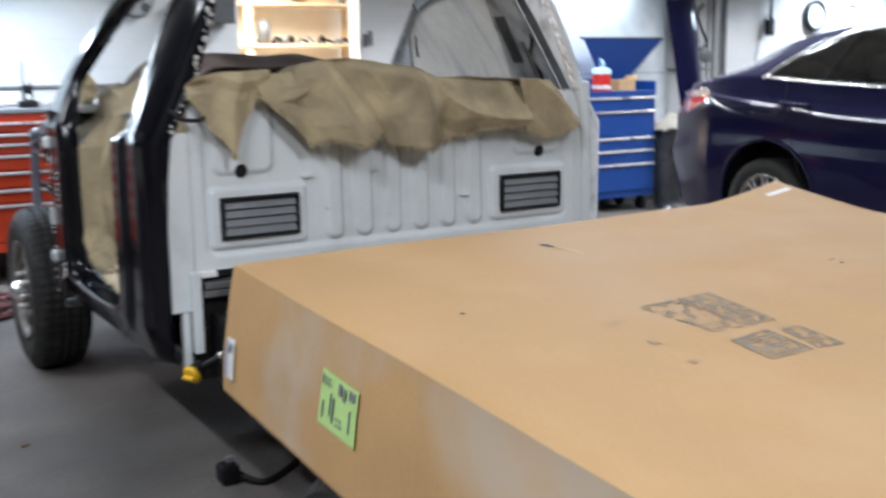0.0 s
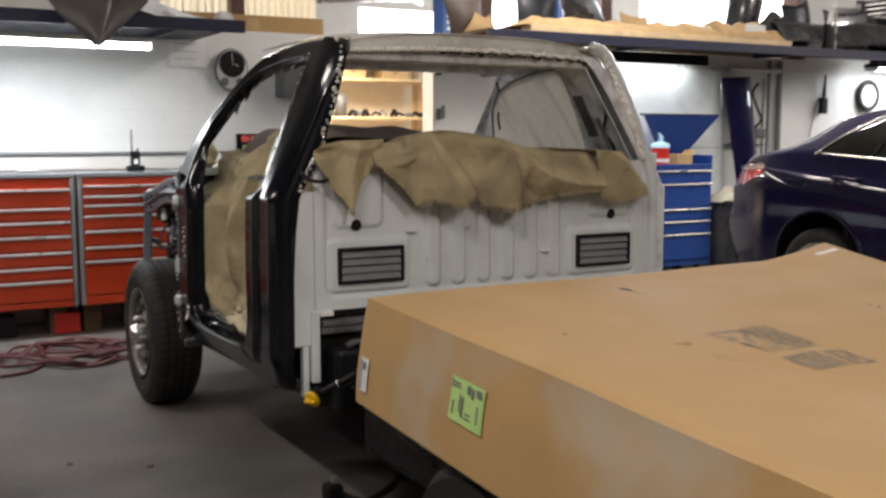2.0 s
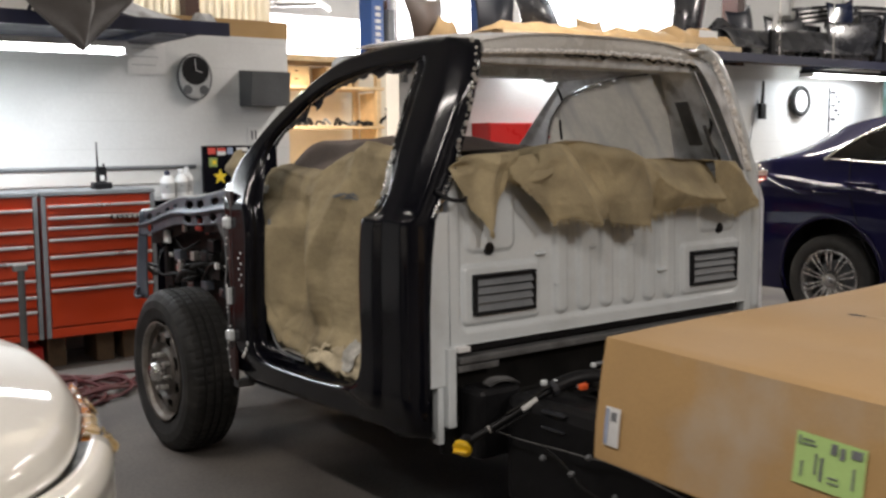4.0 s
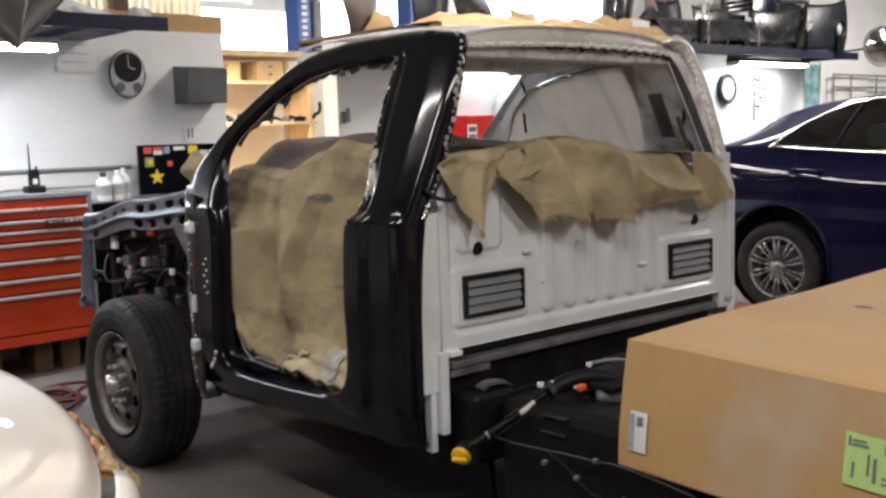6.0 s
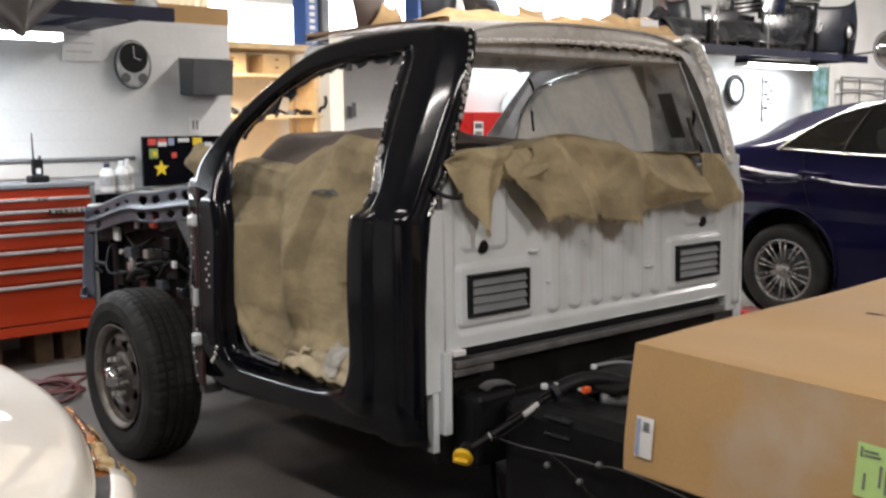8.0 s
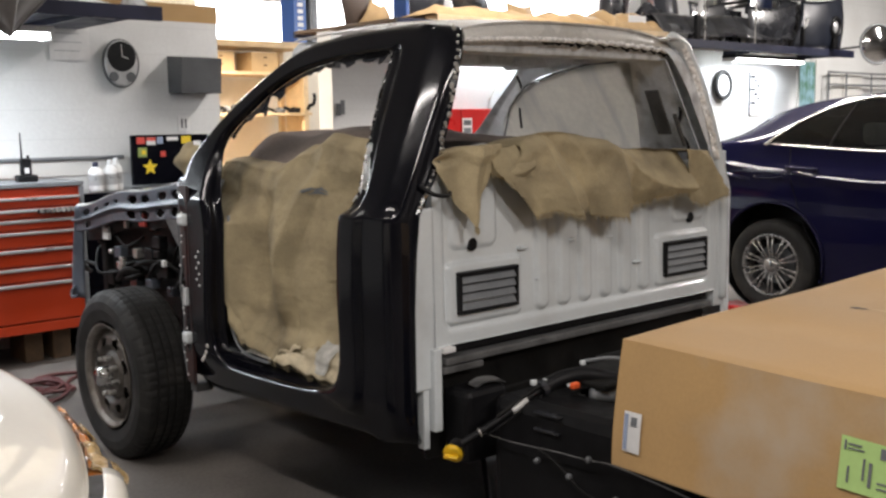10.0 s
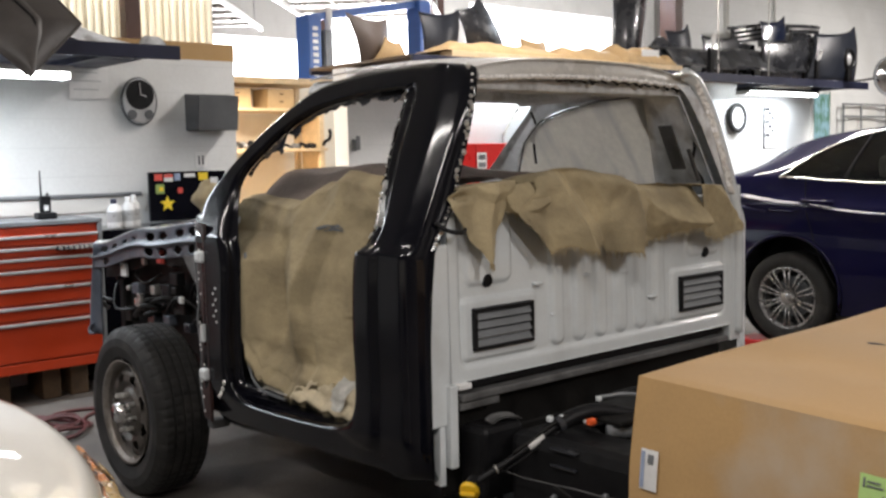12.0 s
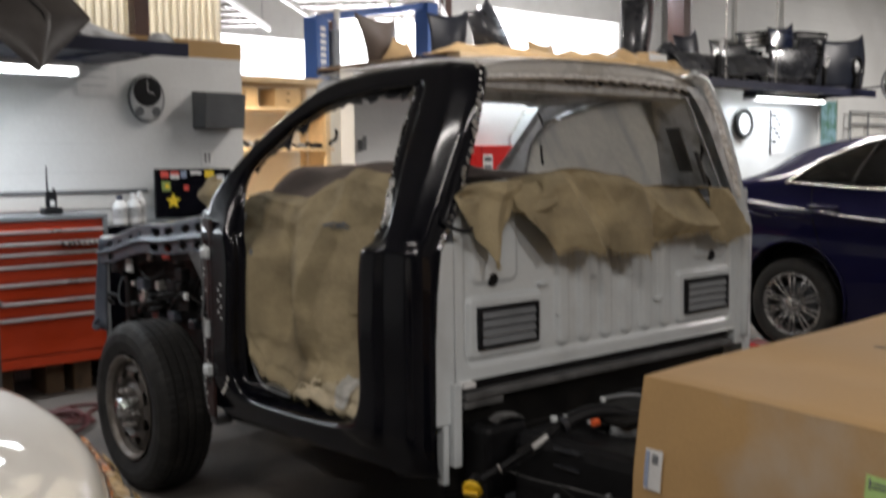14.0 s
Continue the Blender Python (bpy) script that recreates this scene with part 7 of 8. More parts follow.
hr = thing("hand_rail", "grey pipe rail fixed along the wall", "rail", (0, WY - 0.10, 0))
for z in (2.11, 1.94):
    part("bar", rod([(10.62, 0, z), (13.2, 0, z)], 0.014, 8), PANEL_GREY, hr)
for x in (10.64, 11.14, 11.9, 12.6):
    part("post", rod([(x, 0, 1.05), (x, 0, 2.11)], 0.014, 8), PANEL_GREY, hr)
    part("foot", block(x - 0.02, x + 0.02, -0.02, 0.096, 1.03, 1.06, 0.004), PANEL_GREY, hr)

# ---------------------------------------------------------------- far hall
lift = thing("vehicle_lift", "blue two-post vehicle lift in the far bay", "vehicle lift", (0, 9.0, 0))
part("post", block(4.66, 4.86, -0.15, 0.15, 0, 3.38, 0.01), LIFT_BLUE, lift)
part("post", block(6.55, 6.75, -0.15, 0.15, 0, 3.72, 0.01), LIFT_BLUE, lift)
bm = block(0, 1, -0.06, 0.06, -0.05, 0.05)
bmesh.ops.transform(bm, matrix=Matrix.Translation((4.76, 0, 3.36)) @ Matrix.Rotation(-math.atan2(0.33, 1.89), 4, "Y") @ Matrix.Diagonal((1.90, 1, 1, 1)), verts=bm.verts)
part("cross_beam", bm, LIFT_BLUE, lift)
part("carriage", block(4.90, 5.00, -0.2, 0.2, 0.3, 3.2, 0.01), PANEL_GREY, lift)
part("sign_plate", block(4.67, 4.85, -0.156, -0.151, 2.35, 3.28), LIFT_BLUE, lift)
for k in range(10):
    part("sign_bar", block(4.72, 4.80, -0.160, -0.157, 2.42 + 0.085 * k, 2.47 + 0.085 * k), WHITE_PAPER, lift)


def sectional_door(at, turn, x0, x1, length, label):
    """An overhead door parked level under the roof; its tracks run along the local y axis."""
    t = thing("overhead_door", label, "garage door", at, turn, group="open overhead doors")
    n = 8
    for k in range(n):
        a, b = length * k / n, length * (k + 1) / n - 0.03
        part("panel", block(x0, x1, a, b, 0, 0.05, 0.006), DOOR_PANEL, t)
        part("stile", block(x0, x1, b - 0.03, b + 0.03, -0.05, -0.002, 0.004), ALU, t)
    for x in (x0 - 0.06, x1 + 0.02):
        part("track", block(x, x + 0.05, -0.4, length + 0.3, -0.10, -0.02, 0.004), PLAIN_WHITE, t)
    for x in (lerp(x0, x1, 0.33), lerp(x0, x1, 0.66)):
        part("strut", block(x - 0.02, x + 0.02, 0, length, -0.06, -0.052), DOOR_PANEL, t)
    for x in (x0, x1):
        for y in (0.1, length - 0.1):
            part("hanger", rod([(x, y, 0.05), (x, y, 6.2 - at[2])], 0.015, 6), ALU, t)
    return t


sectional_door((2.92, 9.1, 3.9), -41.0, -2.4, -0.02, 5.6, "pale tan sectional garage door parked open under the roof")
sectional_door((3.3, 9.2, 4.2), -45.4, 0.0, 2.4, 6.9, "pale tan sectional garage door parked open under the roof")
for x in (6.2, 9.0, 12.0):
    tagged(link("roof_truss", block(x - 0.05, x + 0.05, 5.2, 15.0, 5.75, 5.95), COLUMN_BROWN), "brown steel roof beam across the hall", "beam", "roof beams")
    tagged(link("roof_hanger", block(x - 0.03, x + 0.03, 9.9, 10.0, 5.95, 6.2), COLUMN_BROWN), "brown steel hanger of a roof beam", "hanger", "roof beam hangers")
tagged(link("steel_post", block(8.82, 9.08, 14.7, 14.95, 0, 6.2), COLUMN_BROWN), "brown steel post between the doorways", "column")
tagged(link("steel_post", block(11.85, 12.15, 14.7, 14.95, 0, 6.2), COLUMN_BROWN), "brown steel post between the doorways", "column")
tagged(link("white_post", rod([(5.05, 8.95, 0), (5.05, 8.95, 3.5)], 0.05, 12), WHITE_PLASTIC), "white pipe post beside the lift", "post")
tagged(link("drop_cord", rod([(6.05, 8.0, 2.0), (6.05, 8.0, 6.2)], 0.012, 6), PANEL_GREY), "grey cord hanging from the roof", "cord")

# ---------------------------------------------------------------- floor clutter
rh = random.Random(3)
pts = [(-2.5, 3.95, 0.012)]
for k in range(64):
    a = k * 0.62
    pts.append((-1.12 + (0.24 + 0.10 * math.sin(k * 0.7)) * math.cos(a) * 1.35 + rh.uniform(-0.05, 0.05), 3.40 + (0.30 + 0.12 * math.cos(k * 0.9)) * math.sin(a) + rh.uniform(-0.05, 0.05), 0.012 + 0.014 * (k % 4)))
pts += [(-0.9, 3.6, 0.012), (-0.6, 3.75, 0.012), (-0.2, 3.55, 0.012), (0.3, 3.3, 0.012)]
tagged(link("air_hose", rod(smooth_path(pts, 4), 0.011, 7), RED_HOSE, True), "dull red air hose lying in loose coils on the floor", "air hose")
p2 = smooth_path([(-2.6, 2.75, 0.012), (-1.9, 2.95, 0.012), (-1.45, 3.0, 0.012), (-1.2, 3.35, 0.014), (-0.8, 3.15, 0.012), (-0.5, 3.6, 0.012), (0.2, 3.7, 0.012)], 8)
tagged(link("air_hose", rod(p2, 0.011, 7), RED_HOSE, True), "dull red air hose trailing across the floor", "air hose")
cab = thing("power_cable", "black cable with a plug lying under the truck", "cable", (0, 0, 0))
part("cord", rod(smooth_path([(-0.64, 0.14, 0.03), (-0.57, 0.05, 0.012), (-0.44, 0.12, 0.012), (-0.30, 0.26, 0.014), (-0.15, 0.42, 0.03), (0.0, 0.6, 0.10), (0.05, 0.7, 0.38)], 8), 0.012, 8), BLACK_PLASTIC, cab, "", True)
part("plug", block(-0.70, -0.63, 0.10, 0.18, 0.0, 0.07, 0.015), BLACK_PLASTIC, cab)
part("clip", block(-0.67, -0.645, 0.13, 0.15, 0.07, 0.095, 0.004), PANEL_GREY, cab)
st = thing("panel_stand", "thin dark steel pole of a panel stand", "stand", (-1.872, 0.93, 0))
part("pole", rod([(0, 0, 0.0), (0.004, 0, 1.04)], 0.012, 8), DARK_GREY, st)
part("cap", block(-0.020, 0.024, -0.012, 0.012, 1.04, 1.06, 0.003), PANEL_GREY, st)
part("foot", rod([(-0.45, 0.0, 0.015), (0.0, 0.0, 0.015)], 0.013, 8), DARK_GREY, st)
for x, y in ((-1.5, 1.1), (-1.35, -0.55), (-1.2, 0.9), (-1.62, -0.2)):
    tagged(link("debris", block(x - 0.015, x + 0.012, y - 0.01, y + 0.012, 0, 0.008, 0.003), WOOD_DARK), "small dark crumb lying on the floor", "debris", "debris on the floor")


# ---------------------------------------------------------------- blue sedan
def car_frame(hub, heading):
    """Local x runs forward along the car's right side, y across it to its left, z up; the origin is under the rear right hub."""
    return pose(hub[0], hub[1], 0, 0, 0, heading)


SEDAN = 0.9
LIFT_Z = 0.229
sedan = thing("sedan", "dark blue metallic sedan parked on low red lift plates", "car", (3.28, 1.23, 0.0), -90)
sedan.matrix_world = car_frame((3.28, 1.23), -90) @ Matrix.Scale(SEDAN, 4)
TAIL = -0.99
BELT = [(-0.99, 1.10), (-0.75, 1.185), (-0.45, 1.225), (-0.10, 1.232), (0.25, 1.205), (0.72, 1.178), (1.4, 1.16), (2.3, 1.13), (3.0, 1.04), (3.8, 0.85)]
TOPZ = [(-0.99, 1.185), (-0.85, 1.245), (-0.70, 1.270), (-0.45, 1.345), (-0.21, 1.462), (0.06, 1.548), (0.40, 1.60), (1.2, 1.625), (1.7, 1.59), (2.2, 1.42), (2.6, 1.20), (3.2, 1.10), (3.75, 0.92)]
HALF = 0.92


def car_section(s, t):
    """t from 0 at the sill to 1 at the roof's middle."""
    belt, top = glide(BELT, s), glide(TOPZ, s)
    end = 0.20 * max(0, (-0.50 - s) / 0.49) ** 2 + 0.30 * max(0, (s - 2.9) / 0.9) ** 2
    if t < 0.5:
        k = t / 0.5
        z = lerp(0.24, belt, k)
        inset = 0.06 * (1 - k) ** 3 + 0.05 * k ** 4 - 0.018 * math.exp(-((k - 0.80) / 0.05) ** 2) + 0.015 * math.exp(-((k - 0.62) / 0.10) ** 2)
        return inset + end, z
    k = (t - 0.5) / 0.5
    cabin = max(0.0, min(1.0, (top - belt - 0.03) / 0.25))
    w0 = 0.05 + end
    w1 = lerp(0.50, 0.34, cabin)
    if k < 0.6:
        q = k / 0.6
        return lerp(w0, w0 + (w1 - 0.05) * 0.9, q ** 1.15), lerp(belt, top - 0.035, q ** lerp(0.45, 0.9, cabin))
    q = (k - 0.6) / 0.4
    return lerp(w0 + (w1 - 0.05) * 0.9, HALF, q), lerp(top - 0.035, top, math.sin(q * math.pi / 2))


def glass_start(q):
    """Where the side glass begins along the car, at the share q of its height."""
    return glide([(0.0, -0.07), (0.33, 0.04), (0.62, 0.18), (0.80, 0.34), (0.93, 0.55), (1.05, 0.95)], q)


def in_glass(s, t):
    if not 0.508 < t < 0.782:
        return False
    q = (t - 0.5) / 0.3
    return glass_start(q) < s < lerp(2.25, 1.75, q) and not 1.12 < s < 1.22


def car_shell(side, want):
    """One half of the shell; want picks body or glass faces."""
    def f(u, v):
        s = lerp(TAIL, 3.78, u)
        inset, z = car_section(s, v)
        y = inset if side == 0 else 2 * HALF - inset
        s -= 0.11 * max(0.0, (-0.62 - s) / 0.37) ** 1.5 * max(0.0, 1 - abs(z - 0.66) / 0.46) ** 0.7
        return s, y, z + LIFT_Z + (0.0 if want == "body" else -0.004)

    def keep(u, v):
        s = lerp(TAIL, 3.78, u)
        _, z = car_section(s, v)
        if v < 0.5:
            for h in (0.0, 2.80):
                if math.hypot(s - h, z - 0.405) < 0.405:
                    return False
        g = in_glass(s, v)
        return g if want == "glass" else not g

    return sheet(260, 110, f, keep=keep, thick=0.004 if want == "glass" else 0.0)


for side in (0, 1):
    part("body_side", car_shell(side, "body"), BLUE_CAR, sedan, "dark blue metallic bodywork", True)
    part("side_glass", car_shell(side, "glass"), SEDAN_GLASS, sedan, "dark side window glass", True)
part("rear_end", sheet(12, 14, lambda u, v: (TAIL - 0.11 * max(0.0, 1 - abs(lerp(0.28, 1.17, v) - 0.66) / 0.46) ** 0.7 - 0.04 * math.sin(v * 3.14) * math.sin(u * 3.14), lerp(0.24, 2 * HALF - 0.24, u), lerp(0.28, 1.17, v) + LIFT_Z)), BLUE_CAR, sedan, "", True)
part("front_end", sheet(12, 14, lambda u, v: (3.78 + 0.06 * math.sin(v * 3.14), lerp(0.33, 2 * HALF - 0.33, u), lerp(0.28, 0.93, v) + LIFT_Z)), BLUE_CAR, sedan, "", True)
part("underbody", block(-0.9, 3.6, 0.25, 1.6, 0.20 + LIFT_Z, 0.30 + LIFT_Z, 0.01), CHASSIS, sedan)


def trim_line(keys, t, r, out=0.006, name="chrome_trim", m=None):
    pts = []
    for k in range(len(keys) * 6):
        s = lerp(keys[0], keys[-1], k / (len(keys) * 6 - 1))
        inset, z = car_section(s, t)
        pts.append((s, inset - out, z + LIFT_Z))
    part(name, rod(pts, r, 6), m or CHROME, sedan, "", True)


trim_line([-0.05, 0.7, 1.4, 2.3], 0.506, 0.009)
arch = []
for k in range(40):
    q = 0.955 * k / 39
    s = glass_start(q)
    inset, z = car_section(s, 0.5 + 0.3 * q)
    arch.append((s, inset - 0.004, z + LIFT_Z))
for k in range(1, 12):
    s = lerp(arch[39][0], 1.75, k / 11)
    inset, z = car_section(s, 0.784)
    arch.append((s, inset - 0.004, z + LIFT_Z))
part("chrome_trim", rod(arch, 0.010, 6), CHROME, sedan, "", True)
part("window_tip", rod([Vector(arch[0]) + Vector((-0.022, 0.004, 0.006)), arch[0], Vector(arch[5])], [0.006, 0.016, 0.008], 8), CHROME, sedan, "chrome window corner", True)
for sa, sb in ((0.42, 0.53), (1.17, 1.20)):
    pts = []
    for k in range(10):
        inset, z = car_section(lerp(sa, sb, k / 9), lerp(0.508, 0.78, k / 9))
        pts.append((lerp(sa, sb, k / 9), inset - 0.002, z + LIFT_Z))
    part("window_divider", rod(pts, 0.011, 6), BLACK_PLASTIC, sedan)
# dark seats behind the glass
for sx, zt in ((0.55, 1.22), (1.55, 1.20)):
    part("seat_back", block(sx - 0.10, sx + 0.10, 0.32, 1.52, 0.55 + LIFT_Z, zt - 0.02 + LIFT_Z, 0.06), DARK_GREY, sedan, "dark grey seat back")
    for yy in (0.52, 1.30):
        part("headrest", block(sx - 0.07, sx + 0.05, yy - 0.13, yy + 0.13, zt + LIFT_Z, zt + 0.16 + LIFT_Z, 0.05), DARK_GREY, sedan)
part("parcel_shelf", block(-0.30, 0.42, 0.25, 1.59, 1.14 + LIFT_Z, 1.17 + LIFT_Z, 0.01), DARK_GREY, sedan)
for s0, s1, t in ((0.12, 0.36, 0.425), (1.30, 1.52, 0.42)):
    pts = []
    for k in range(6):
        s = lerp(s0, s1, k / 5)
        inset, z = car_section(s, t)
        pts.append((s, inset - 0.012 - 0.022 * math.sin(math.pi * k / 5), z + LIFT_Z))
    part("door_handle", rod(pts, 0.014, 8), BLUE_CAR, sedan, "body-coloured door handle", True)
for s in (0.13, 1.17):
    pts = []
    for k in range(14):
        t = lerp(0.10, 0.50, k / 13)
        inset, z = car_section(s + (0.16 * (1 - k / 13) if s < 1 else 0), t)
        pts.append((s + (0.26 * (1 - k / 13) ** 2 if s < 1 else 0), inset - 0.0005, z + LIFT_Z))
    part("door_gap", rod(pts, 0.004, 5), BLACK_PLASTIC, sedan)


def lamp_skin(s0, s1, z0, z1, out):
    """A lens that follows the flank, between two heights."""
    def f(u, v):
        s = lerp(s0, s1, u)
        z = lerp(lerp(z0[0], z0[1], u), lerp(z1[0], z1[1], u), v)
        inset, _ = car_section(s, 0.5 * (z - 0.24) / (glide(BELT, s) - 0.24))
        return s, inset - out, z + LIFT_Z
    return f


tl = part("tail_lamp", sheet(18, 8, lamp_skin(-0.985, -0.56, (0.905, 1.075), (1.075, 1.105), 0.012), thick=0.008), TAIL_RED, sedan, "red wrap-round tail lamp", True)
part("clear_strip", sheet(18, 6, lamp_skin(-0.985, -0.56, (1.077, 1.107), (1.100, 1.140), 0.012), thick=0.008), CLEAR_PINK, tl, "clear pinkish lamp section", True)
part("lamp_edge", rod([lamp_skin(-0.985, -0.57, (1.095, 1.135), (1.105, 1.145), 0.016)(k / 9, 1.0) for k in range(10)], 0.008, 6), CHROME, tl, "", True)
# pressed ledges along the flank
for keys in ([(-0.60, 1.120), (-0.40, 1.098), (-0.10, 1.062), (0.14, 1.040)], [(-0.60, 1.112), (-0.50, 1.075), (-0.38, 1.020), (-0.24, 0.988), (-0.16, 0.984)], [(-0.15, 0.998), (0.0, 0.998), (0.10, 1.005)], [(0.16, 1.03), (0.60, 0.985), (1.14, 0.965)], [(1.20, 0.96), (2.3, 0.93)]):
    def ledge(u, v):
        s = lerp(keys[0][0], keys[-1][0], u)
        z = glide(keys, s) + lerp(-0.012, 0.012, v)
        inset, _ = car_section(s, 0.5 * (z - 0.24) / (glide(BELT, s) - 0.24))
        ends = math.sin(math.pi * clamp(min(u, 1 - u) * 5) / 2)
        return s, inset + 0.004 - ends * 0.024 * (1 - v * v), z + LIFT_Z
    part("body_crease", sheet(24, 9, ledge, thick=0.003), BLUE_CAR, sedan, "", True)
for h in (0.0, 2.80):
    part("wheel_arch", lathe([(0.425, 0.0), (0.425, 0.30), (0.0, 0.30)], 30, m=Matrix.Translation((h, 0.03, 0.405 + LIFT_Z)) @ Matrix.Rotation(radians(90), 4, "Z")), BLACK_PLASTIC, sedan)


for h in (0.0, 2.80):
    lip = []
    for k in range(30):
        a = radians(lerp(-14, 194, k / 29))
        px, pz = h + 0.408 * math.cos(a), 0.405 + 0.408 * math.sin(a)
        belt = glide(BELT, px)
        inset, _ = car_section(px, 0.5 * max(0, (pz - 0.24) / (belt - 0.24)))
        lip.append((px, inset - 0.001, pz + LIFT_Z))
    part("arch_lip", rod(lip, 0.014, 8), BLUE_CAR, sedan, "", True)


def alloy_wheel(parent, at, side):
    w = new("wheel")
    w.parent = parent
    w.matrix_local = Matrix.Translation(at) @ Matrix.Rotation(radians(90 if side == 0 else -90), 4, "Z")
    # local -x points outward
    part("tyre", lathe([(0.235, -0.095), (0.25, -0.108), (0.30, -0.112), (0.325, -0.10), (0.338, -0.08), (0.340, 0.0), (0.338, 0.08), (0.325, 0.10), (0.24, 0.10)], 48), RUBBER, w, "", True)
    part("rim", lathe([(0.232, -0.098), (0.224, -0.102), (0.212, -0.09), (0.205, -0.04), (0.205, 0.09)], 48), ALLOY, w, "", True)
    part("brake_disc", lathe([(0, 0.0), (0.15, 0.0), (0.15, 0.02)], 24), DARK_GREY, w)
    part("backing", lathe([(0, 0.03), (0.21, 0.03)], 24), BLACK_PLASTIC, w)
    for k in range(10):
        for d in (-1, 1):
            a = 2 * math.pi * k / 10 + d * 0.16 + 0.3
            b = 2 * math.pi * k / 10 + d * 0.105 + 0.3
            c0, c1 = Vector((-0.078, 0.048 * math.cos(a), 0.048 * math.sin(a))), Vector((-0.094, 0.214 * math.cos(b), 0.214 * math.sin(b)))
            part("spoke", rod([c0, c0.lerp(c1, 0.5) + Vector((-0.007, 0, 0)), c1], [0.008, 0.0065, 0.010], 8), ALLOY, w, "", True)
    part("centre_cap", lathe([(0, -0.10), (0.03, -0.098), (0.055, -0.085), (0.06, -0.05)], 24), ALLOY, w, "", True)
    return w


for h in (0.0, 2.80):
    alloy_wheel(sedan, (h, 0.115, 0.340 + LIFT_Z), 0)
    alloy_wheel(sedan, (h, 2 * HALF - 0.115, 0.340 + LIFT_Z), 1)
for h in (0.0, 2.80):
    for y in (0.0, 2 * HALF):
        rp = link("lift_plate", block(h - 0.42, h + 0.42, y - 0.02, y + 0.24, 0.0, LIFT_Z, 0.01) if y == 0 else block(h - 0.42, h + 0.42, y - 0.24, y + 0.02, 0, LIFT_Z, 0.01), RED_CHEST)
        rp.matrix_world = sedan.matrix_world
        tagged(rp, "low red steel lift plate under a sedan wheel", "lift plate", "lift plates under the sedan")

# ---------------------------------------------------------------- white car, front corner
wc = thing("white_car", "white car front end with an amber corner lamp", "car")
NOSE = smooth_path([(-2.742, -1.20, 0), (-2.475, -1.09, 0), (-2.322, -0.974, 0), (-2.231, -0.835, 0), (-2.147, -0.612, 0), (-2.103, -0.44, 0), (-2.074, -0.227, 0), (-2.070, 0.024, 0), (-2.115, 0.25, 0), (-2.20, 0.47, 0), (-2.352, 0.68, 0), (-2.722, 0.80, 0)], 8)


def nose(a, out=0.0, z=0.0):
    """A point of the hood's rim, a from 0 by the camera's side to 1, moved outwards."""
    f = max(0.0, min(0.9999, a)) * (len(NOSE) - 1)
    k = int(f)
    p, d = NOSE[k].lerp(NOSE[k + 1], f - k), (NOSE[k + 1] - NOSE[k]).normalized()
    return Vector((p.x + d.y * out, p.y - d.x * out, z))


def wc_hood(u, v):
    p = nose(u)
    c = Vector((-3.7, -0.20 + (p.y + 0.20) * 0.95, 0))
    roll = min(1.0, v / 0.06)
    q = p.lerp(c, v ** 1.2) - (p - c).normalized() * 0.012 * (1 - roll)
    q.z = 0.915 + 0.040 * math.sin(roll * math.pi / 2) + 0.12 * (1 - (1 - v) ** 2.2)
    dent = math.hypot((q.x + 2.40) / 0.085, (q.y + 0.57) / 0.10)
    q.z -= 0.012 * max(0, 1 - dent * dent) ** 2
    return q


part("hood", sheet(90, 80, wc_hood, thick=0.006), WHITE_CAR, wc, "glossy white hood", True)
part("nose_panel", sheet(70, 14, lambda u, v: nose(u, -0.015 - 0.05 * (1 - v), lerp(0.30, 0.905, v)), thick=0.006), WHITE_CAR, wc, "white front panel", True)
part("bumper", sheet(50, 14, lambda u, v: (lerp(-1.985, -1.94, math.exp(-((u - 0.12) / 0.2) ** 2)) - 0.5 * max(0, (0.14 - u) / 0.14) ** 2 - 0.4 * max(0, (u - 0.8) / 0.2) ** 2 - 0.06 * (1 - math.sin(math.pi * (0.12 + 0.8 * v))), lerp(-0.98, 0.75, u), lerp(0.26, 0.50, v)), thick=0.012), WHITE_CAR, wc, "white front bumper", True)
part("bumper_beam", block(-2.35, -2.06, -0.75, 0.5, 0.30, 0.46, 0.02), BLACK_PLASTIC, wc)


def wc_lamp(u, v):
    a = lerp(0.505, 0.332, u)
    wide = 0.014 + 0.026 * u ** 1.2 + 0.016 * math.exp(-((u - 0.93) / 0.10) ** 2)
    lump = 0.003 * noise.noise(Vector((u * 9, v * 3, 4)))
    return nose(a, lerp(-0.008, wide, v) + lump, 0.928 - 0.02 * u - 0.035 * v ** 2.2 + lump)


lampw = part("corner_lamp", sheet(60, 14, wc_lamp, thick=0.012), AMBER, wc, "amber and clear corner lamp", True)
part("clear_section", sheet(22, 12, lambda u, v: Vector(wc_lamp(0.66 + 0.35 * u, 0.06 + 0.98 * v)) + Vector((0.002, -0.002, 0.004 + 0.005 * noise.noise(Vector((u * 6, v * 5, 1))))), thick=0.004), CLEAR_LENS, lampw, "clear golden faceted lens", True)
part("clear_section", sheet(14, 8, lambda u, v: Vector(wc_lamp(0.30 + 0.22 * u, 0.35 + 0.50 * v)) + Vector((0.002, -0.002, 0.003)), keep=lambda u, v: noise.noise(Vector((u * 4, v * 3, 7))) > -0.1, thick=0.003), CLEAR_LENS, lampw, "", True)
part("lamp_shell", sheet(24, 6, lambda u, v: nose(lerp(0.50, 0.332, u), lerp(-0.02, 0.002 + 0.024 * u, math.sin(v * 1.57)), lerp(0.70, 0.905, v)), thick=0.006), BLACK_PLASTIC, wc, "dark lamp housing")
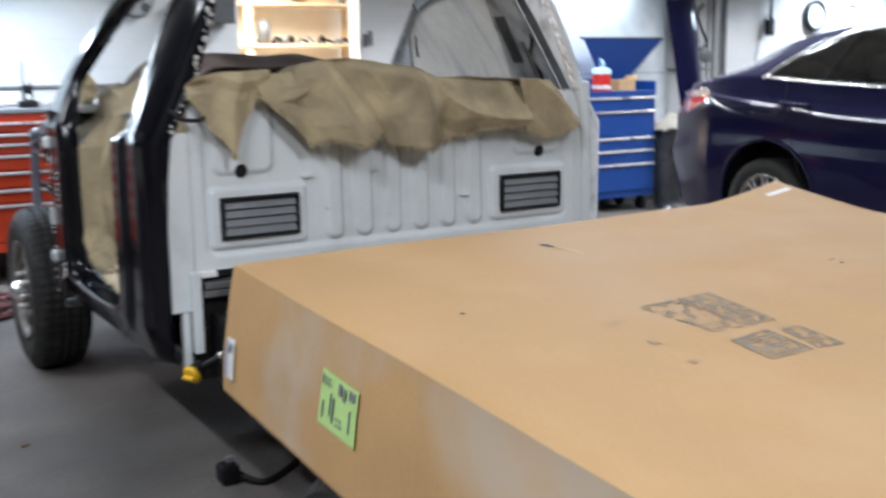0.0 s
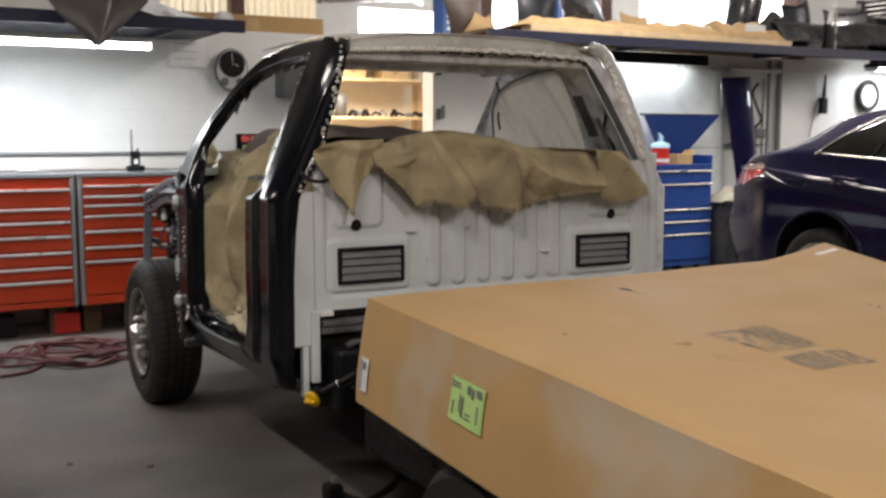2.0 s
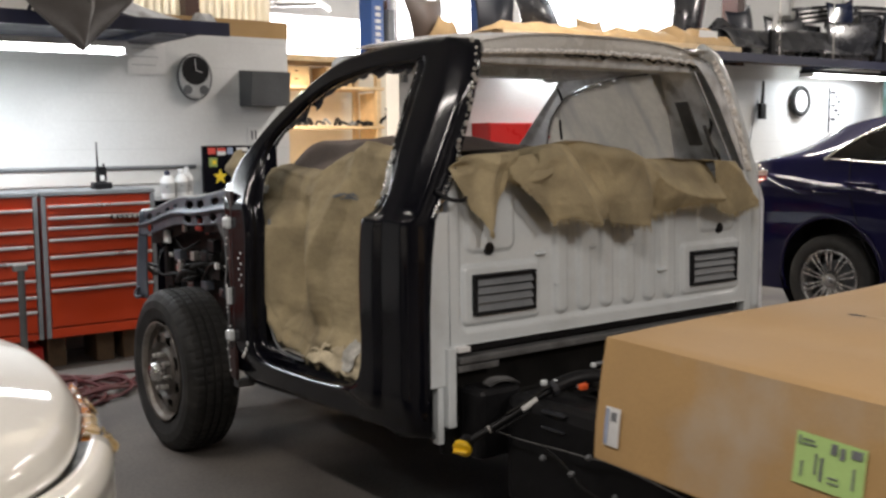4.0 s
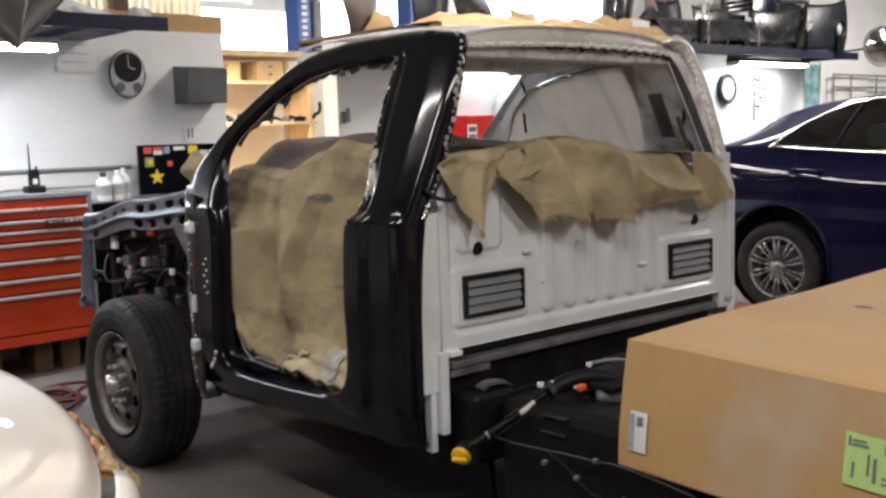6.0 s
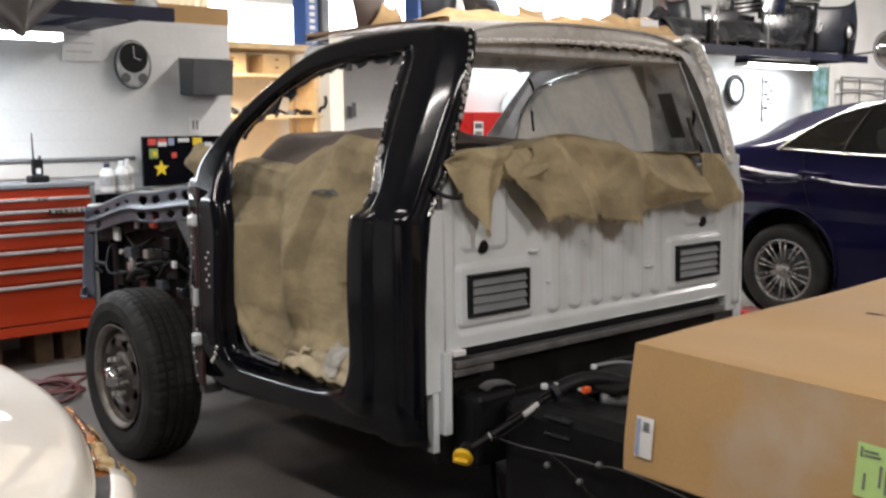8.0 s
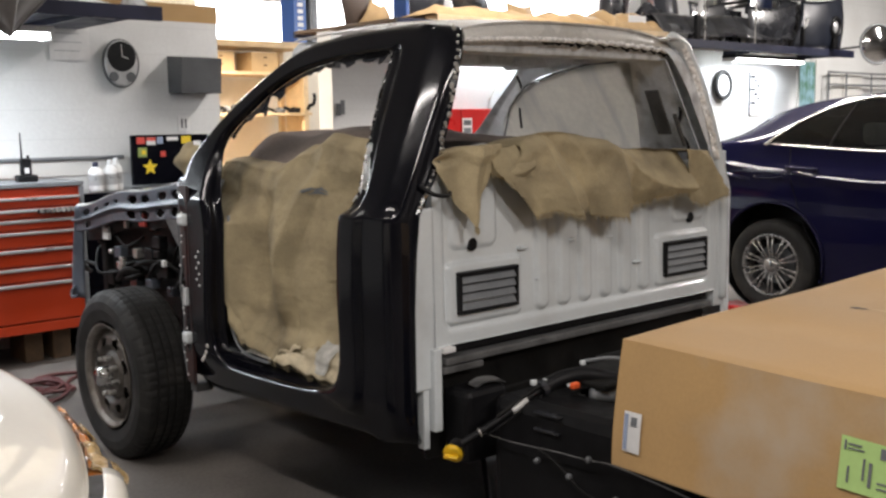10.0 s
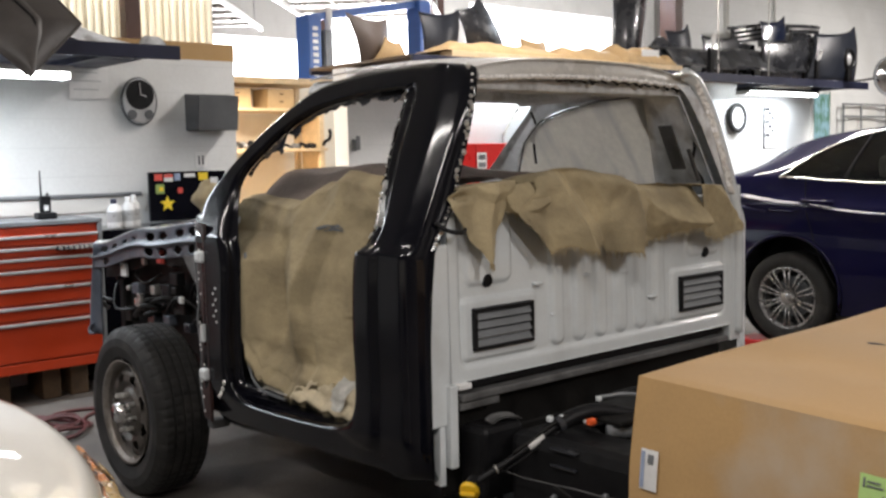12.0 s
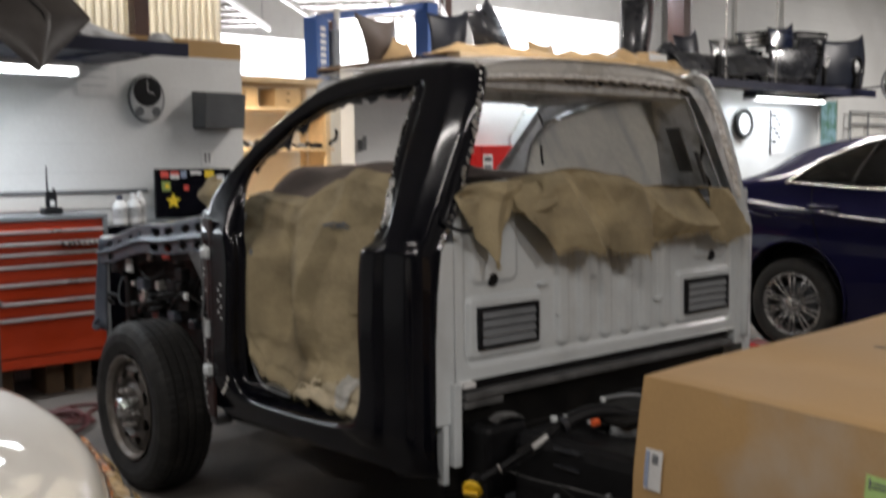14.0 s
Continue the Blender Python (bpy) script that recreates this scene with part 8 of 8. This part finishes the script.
part("rim_gap", sheet(20, 3, lambda u, v: nose(lerp(0.02, 0.322, u), lerp(-0.02, 0.014, v), 0.905), thick=0.008), BLACK_PLASTIC, wc, "dark shut line")
fs = part("fender_strip", sheet(24, 8, lambda u, v: nose(lerp(0.0, 0.320, u), lerp(0.012, 0.052, math.sin(v * 1.57)), 0.918 - 0.05 * v * v), thick=0.008), WHITE_CAR, wc, "white fender edge below the lamp", True)
part("screw", lathe([(0, -0.004), (0.006, -0.003), (0.008, 0.0)], 10, m=Matrix.Translation(nose(0.17, 0.035, 0.908)) @ Matrix.Rotation(radians(90), 4, "Y")), BARE_METAL, fs)
part("fender", sheet(40, 26, lambda u, v: nose(lerp(0.0, 0.320, u), 0.050, lerp(0.30, 0.868, v)) , thick=0.008), WHITE_CAR, wc, "white front fender", True)
part("fender_side", sheet(60, 26, lambda u, v: (lerp(-2.76, -4.1, u), -1.25 - 0.05 * u, lerp(0.30, 0.90 + 0.05 * u, v)), keep=lambda u, v: math.hypot(lerp(-2.76, -4.1, u) + 3.35, lerp(0.30, 0.93, v) - 0.36) > 0.41, thick=0.008), WHITE_CAR, wc, "white front fender side", True)
part("fender_side", sheet(60, 26, lambda u, v: (lerp(-2.72, -4.1, u), 0.80 + 0.04 * u, lerp(0.30, 0.90 + 0.05 * u, v)), keep=lambda u, v: math.hypot(lerp(-2.72, -4.1, u) + 3.35, lerp(0.30, 0.93, v) - 0.36) > 0.41, thick=0.008), WHITE_CAR, wc, "white front fender side", True)
part("cowl", block(-4.12, -3.62, -1.20, 0.76, 0.90, 1.066, 0.02), WHITE_CAR, wc, "white cowl below the windscreen")


def wc_glass(u, v):
    """The glazed upper body: v from the belt to the roof, u round it."""
    a = 2 * math.pi * u
    cx, sx = math.cos(a), math.sin(a)
    ex, ey = math.copysign(abs(cx) ** 0.35, cx), math.copysign(abs(sx) ** 0.35, sx)
    return -5.28 + lerp(1.24, 0.78, v) * ex, -0.21 + lerp(0.95, 0.74, v) * ey, lerp(1.05, 1.47, v)


part("glass", sheet(72, 8, wc_glass, thick=0.008), TINTED, wc, "dark window glass", True)
part("roof", block(-6.10, -4.46, -0.97, 0.55, 1.455, 1.52, 0.05), WHITE_CAR, wc, "white roof")
part("cabin", block(-6.7, -4.08, -1.25, 0.82, 0.40, 1.06, 0.06), WHITE_CAR, wc, "white doors and tail")
for x in (-3.35, -5.9):
    for y in (-1.12, 0.65):
        part("wheel", lathe([(0.0, -0.10), (0.20, -0.10), (0.33, -0.10), (0.36, -0.07), (0.36, 0.07), (0.33, 0.10), (0.2, 0.10), (0, 0.10)], 32, m=Matrix.Translation((x, y, 0.36)) @ Matrix.Rotation(radians(90), 4, "Z")), RUBBER, wc, "", True)


def on_hood(x, y):
    """Height of the hood above a place in plan, by the nearest node of its surface."""
    best = min(((wc_hood(a / 60, b / 60) for a in range(61) for b in range(50))), key=lambda q: (q.x - x) ** 2 + (q.y - y) ** 2)
    return best.z


zm = on_hood(-2.38, -0.75)
part("hood_mark", sheet(8, 8, lambda u, v: (lerp(-2.53, -2.385, u), lerp(-0.77, -0.67, v), zm + 0.010 - 0.03 * (u - 0.7)), keep=lambda u, v: u + 0.3 * v < 1.15 + 0.15 * noise.noise(Vector((u * 5, v * 5, 1)))), STICKER_YELLOW, wc, "yellow tape mark")
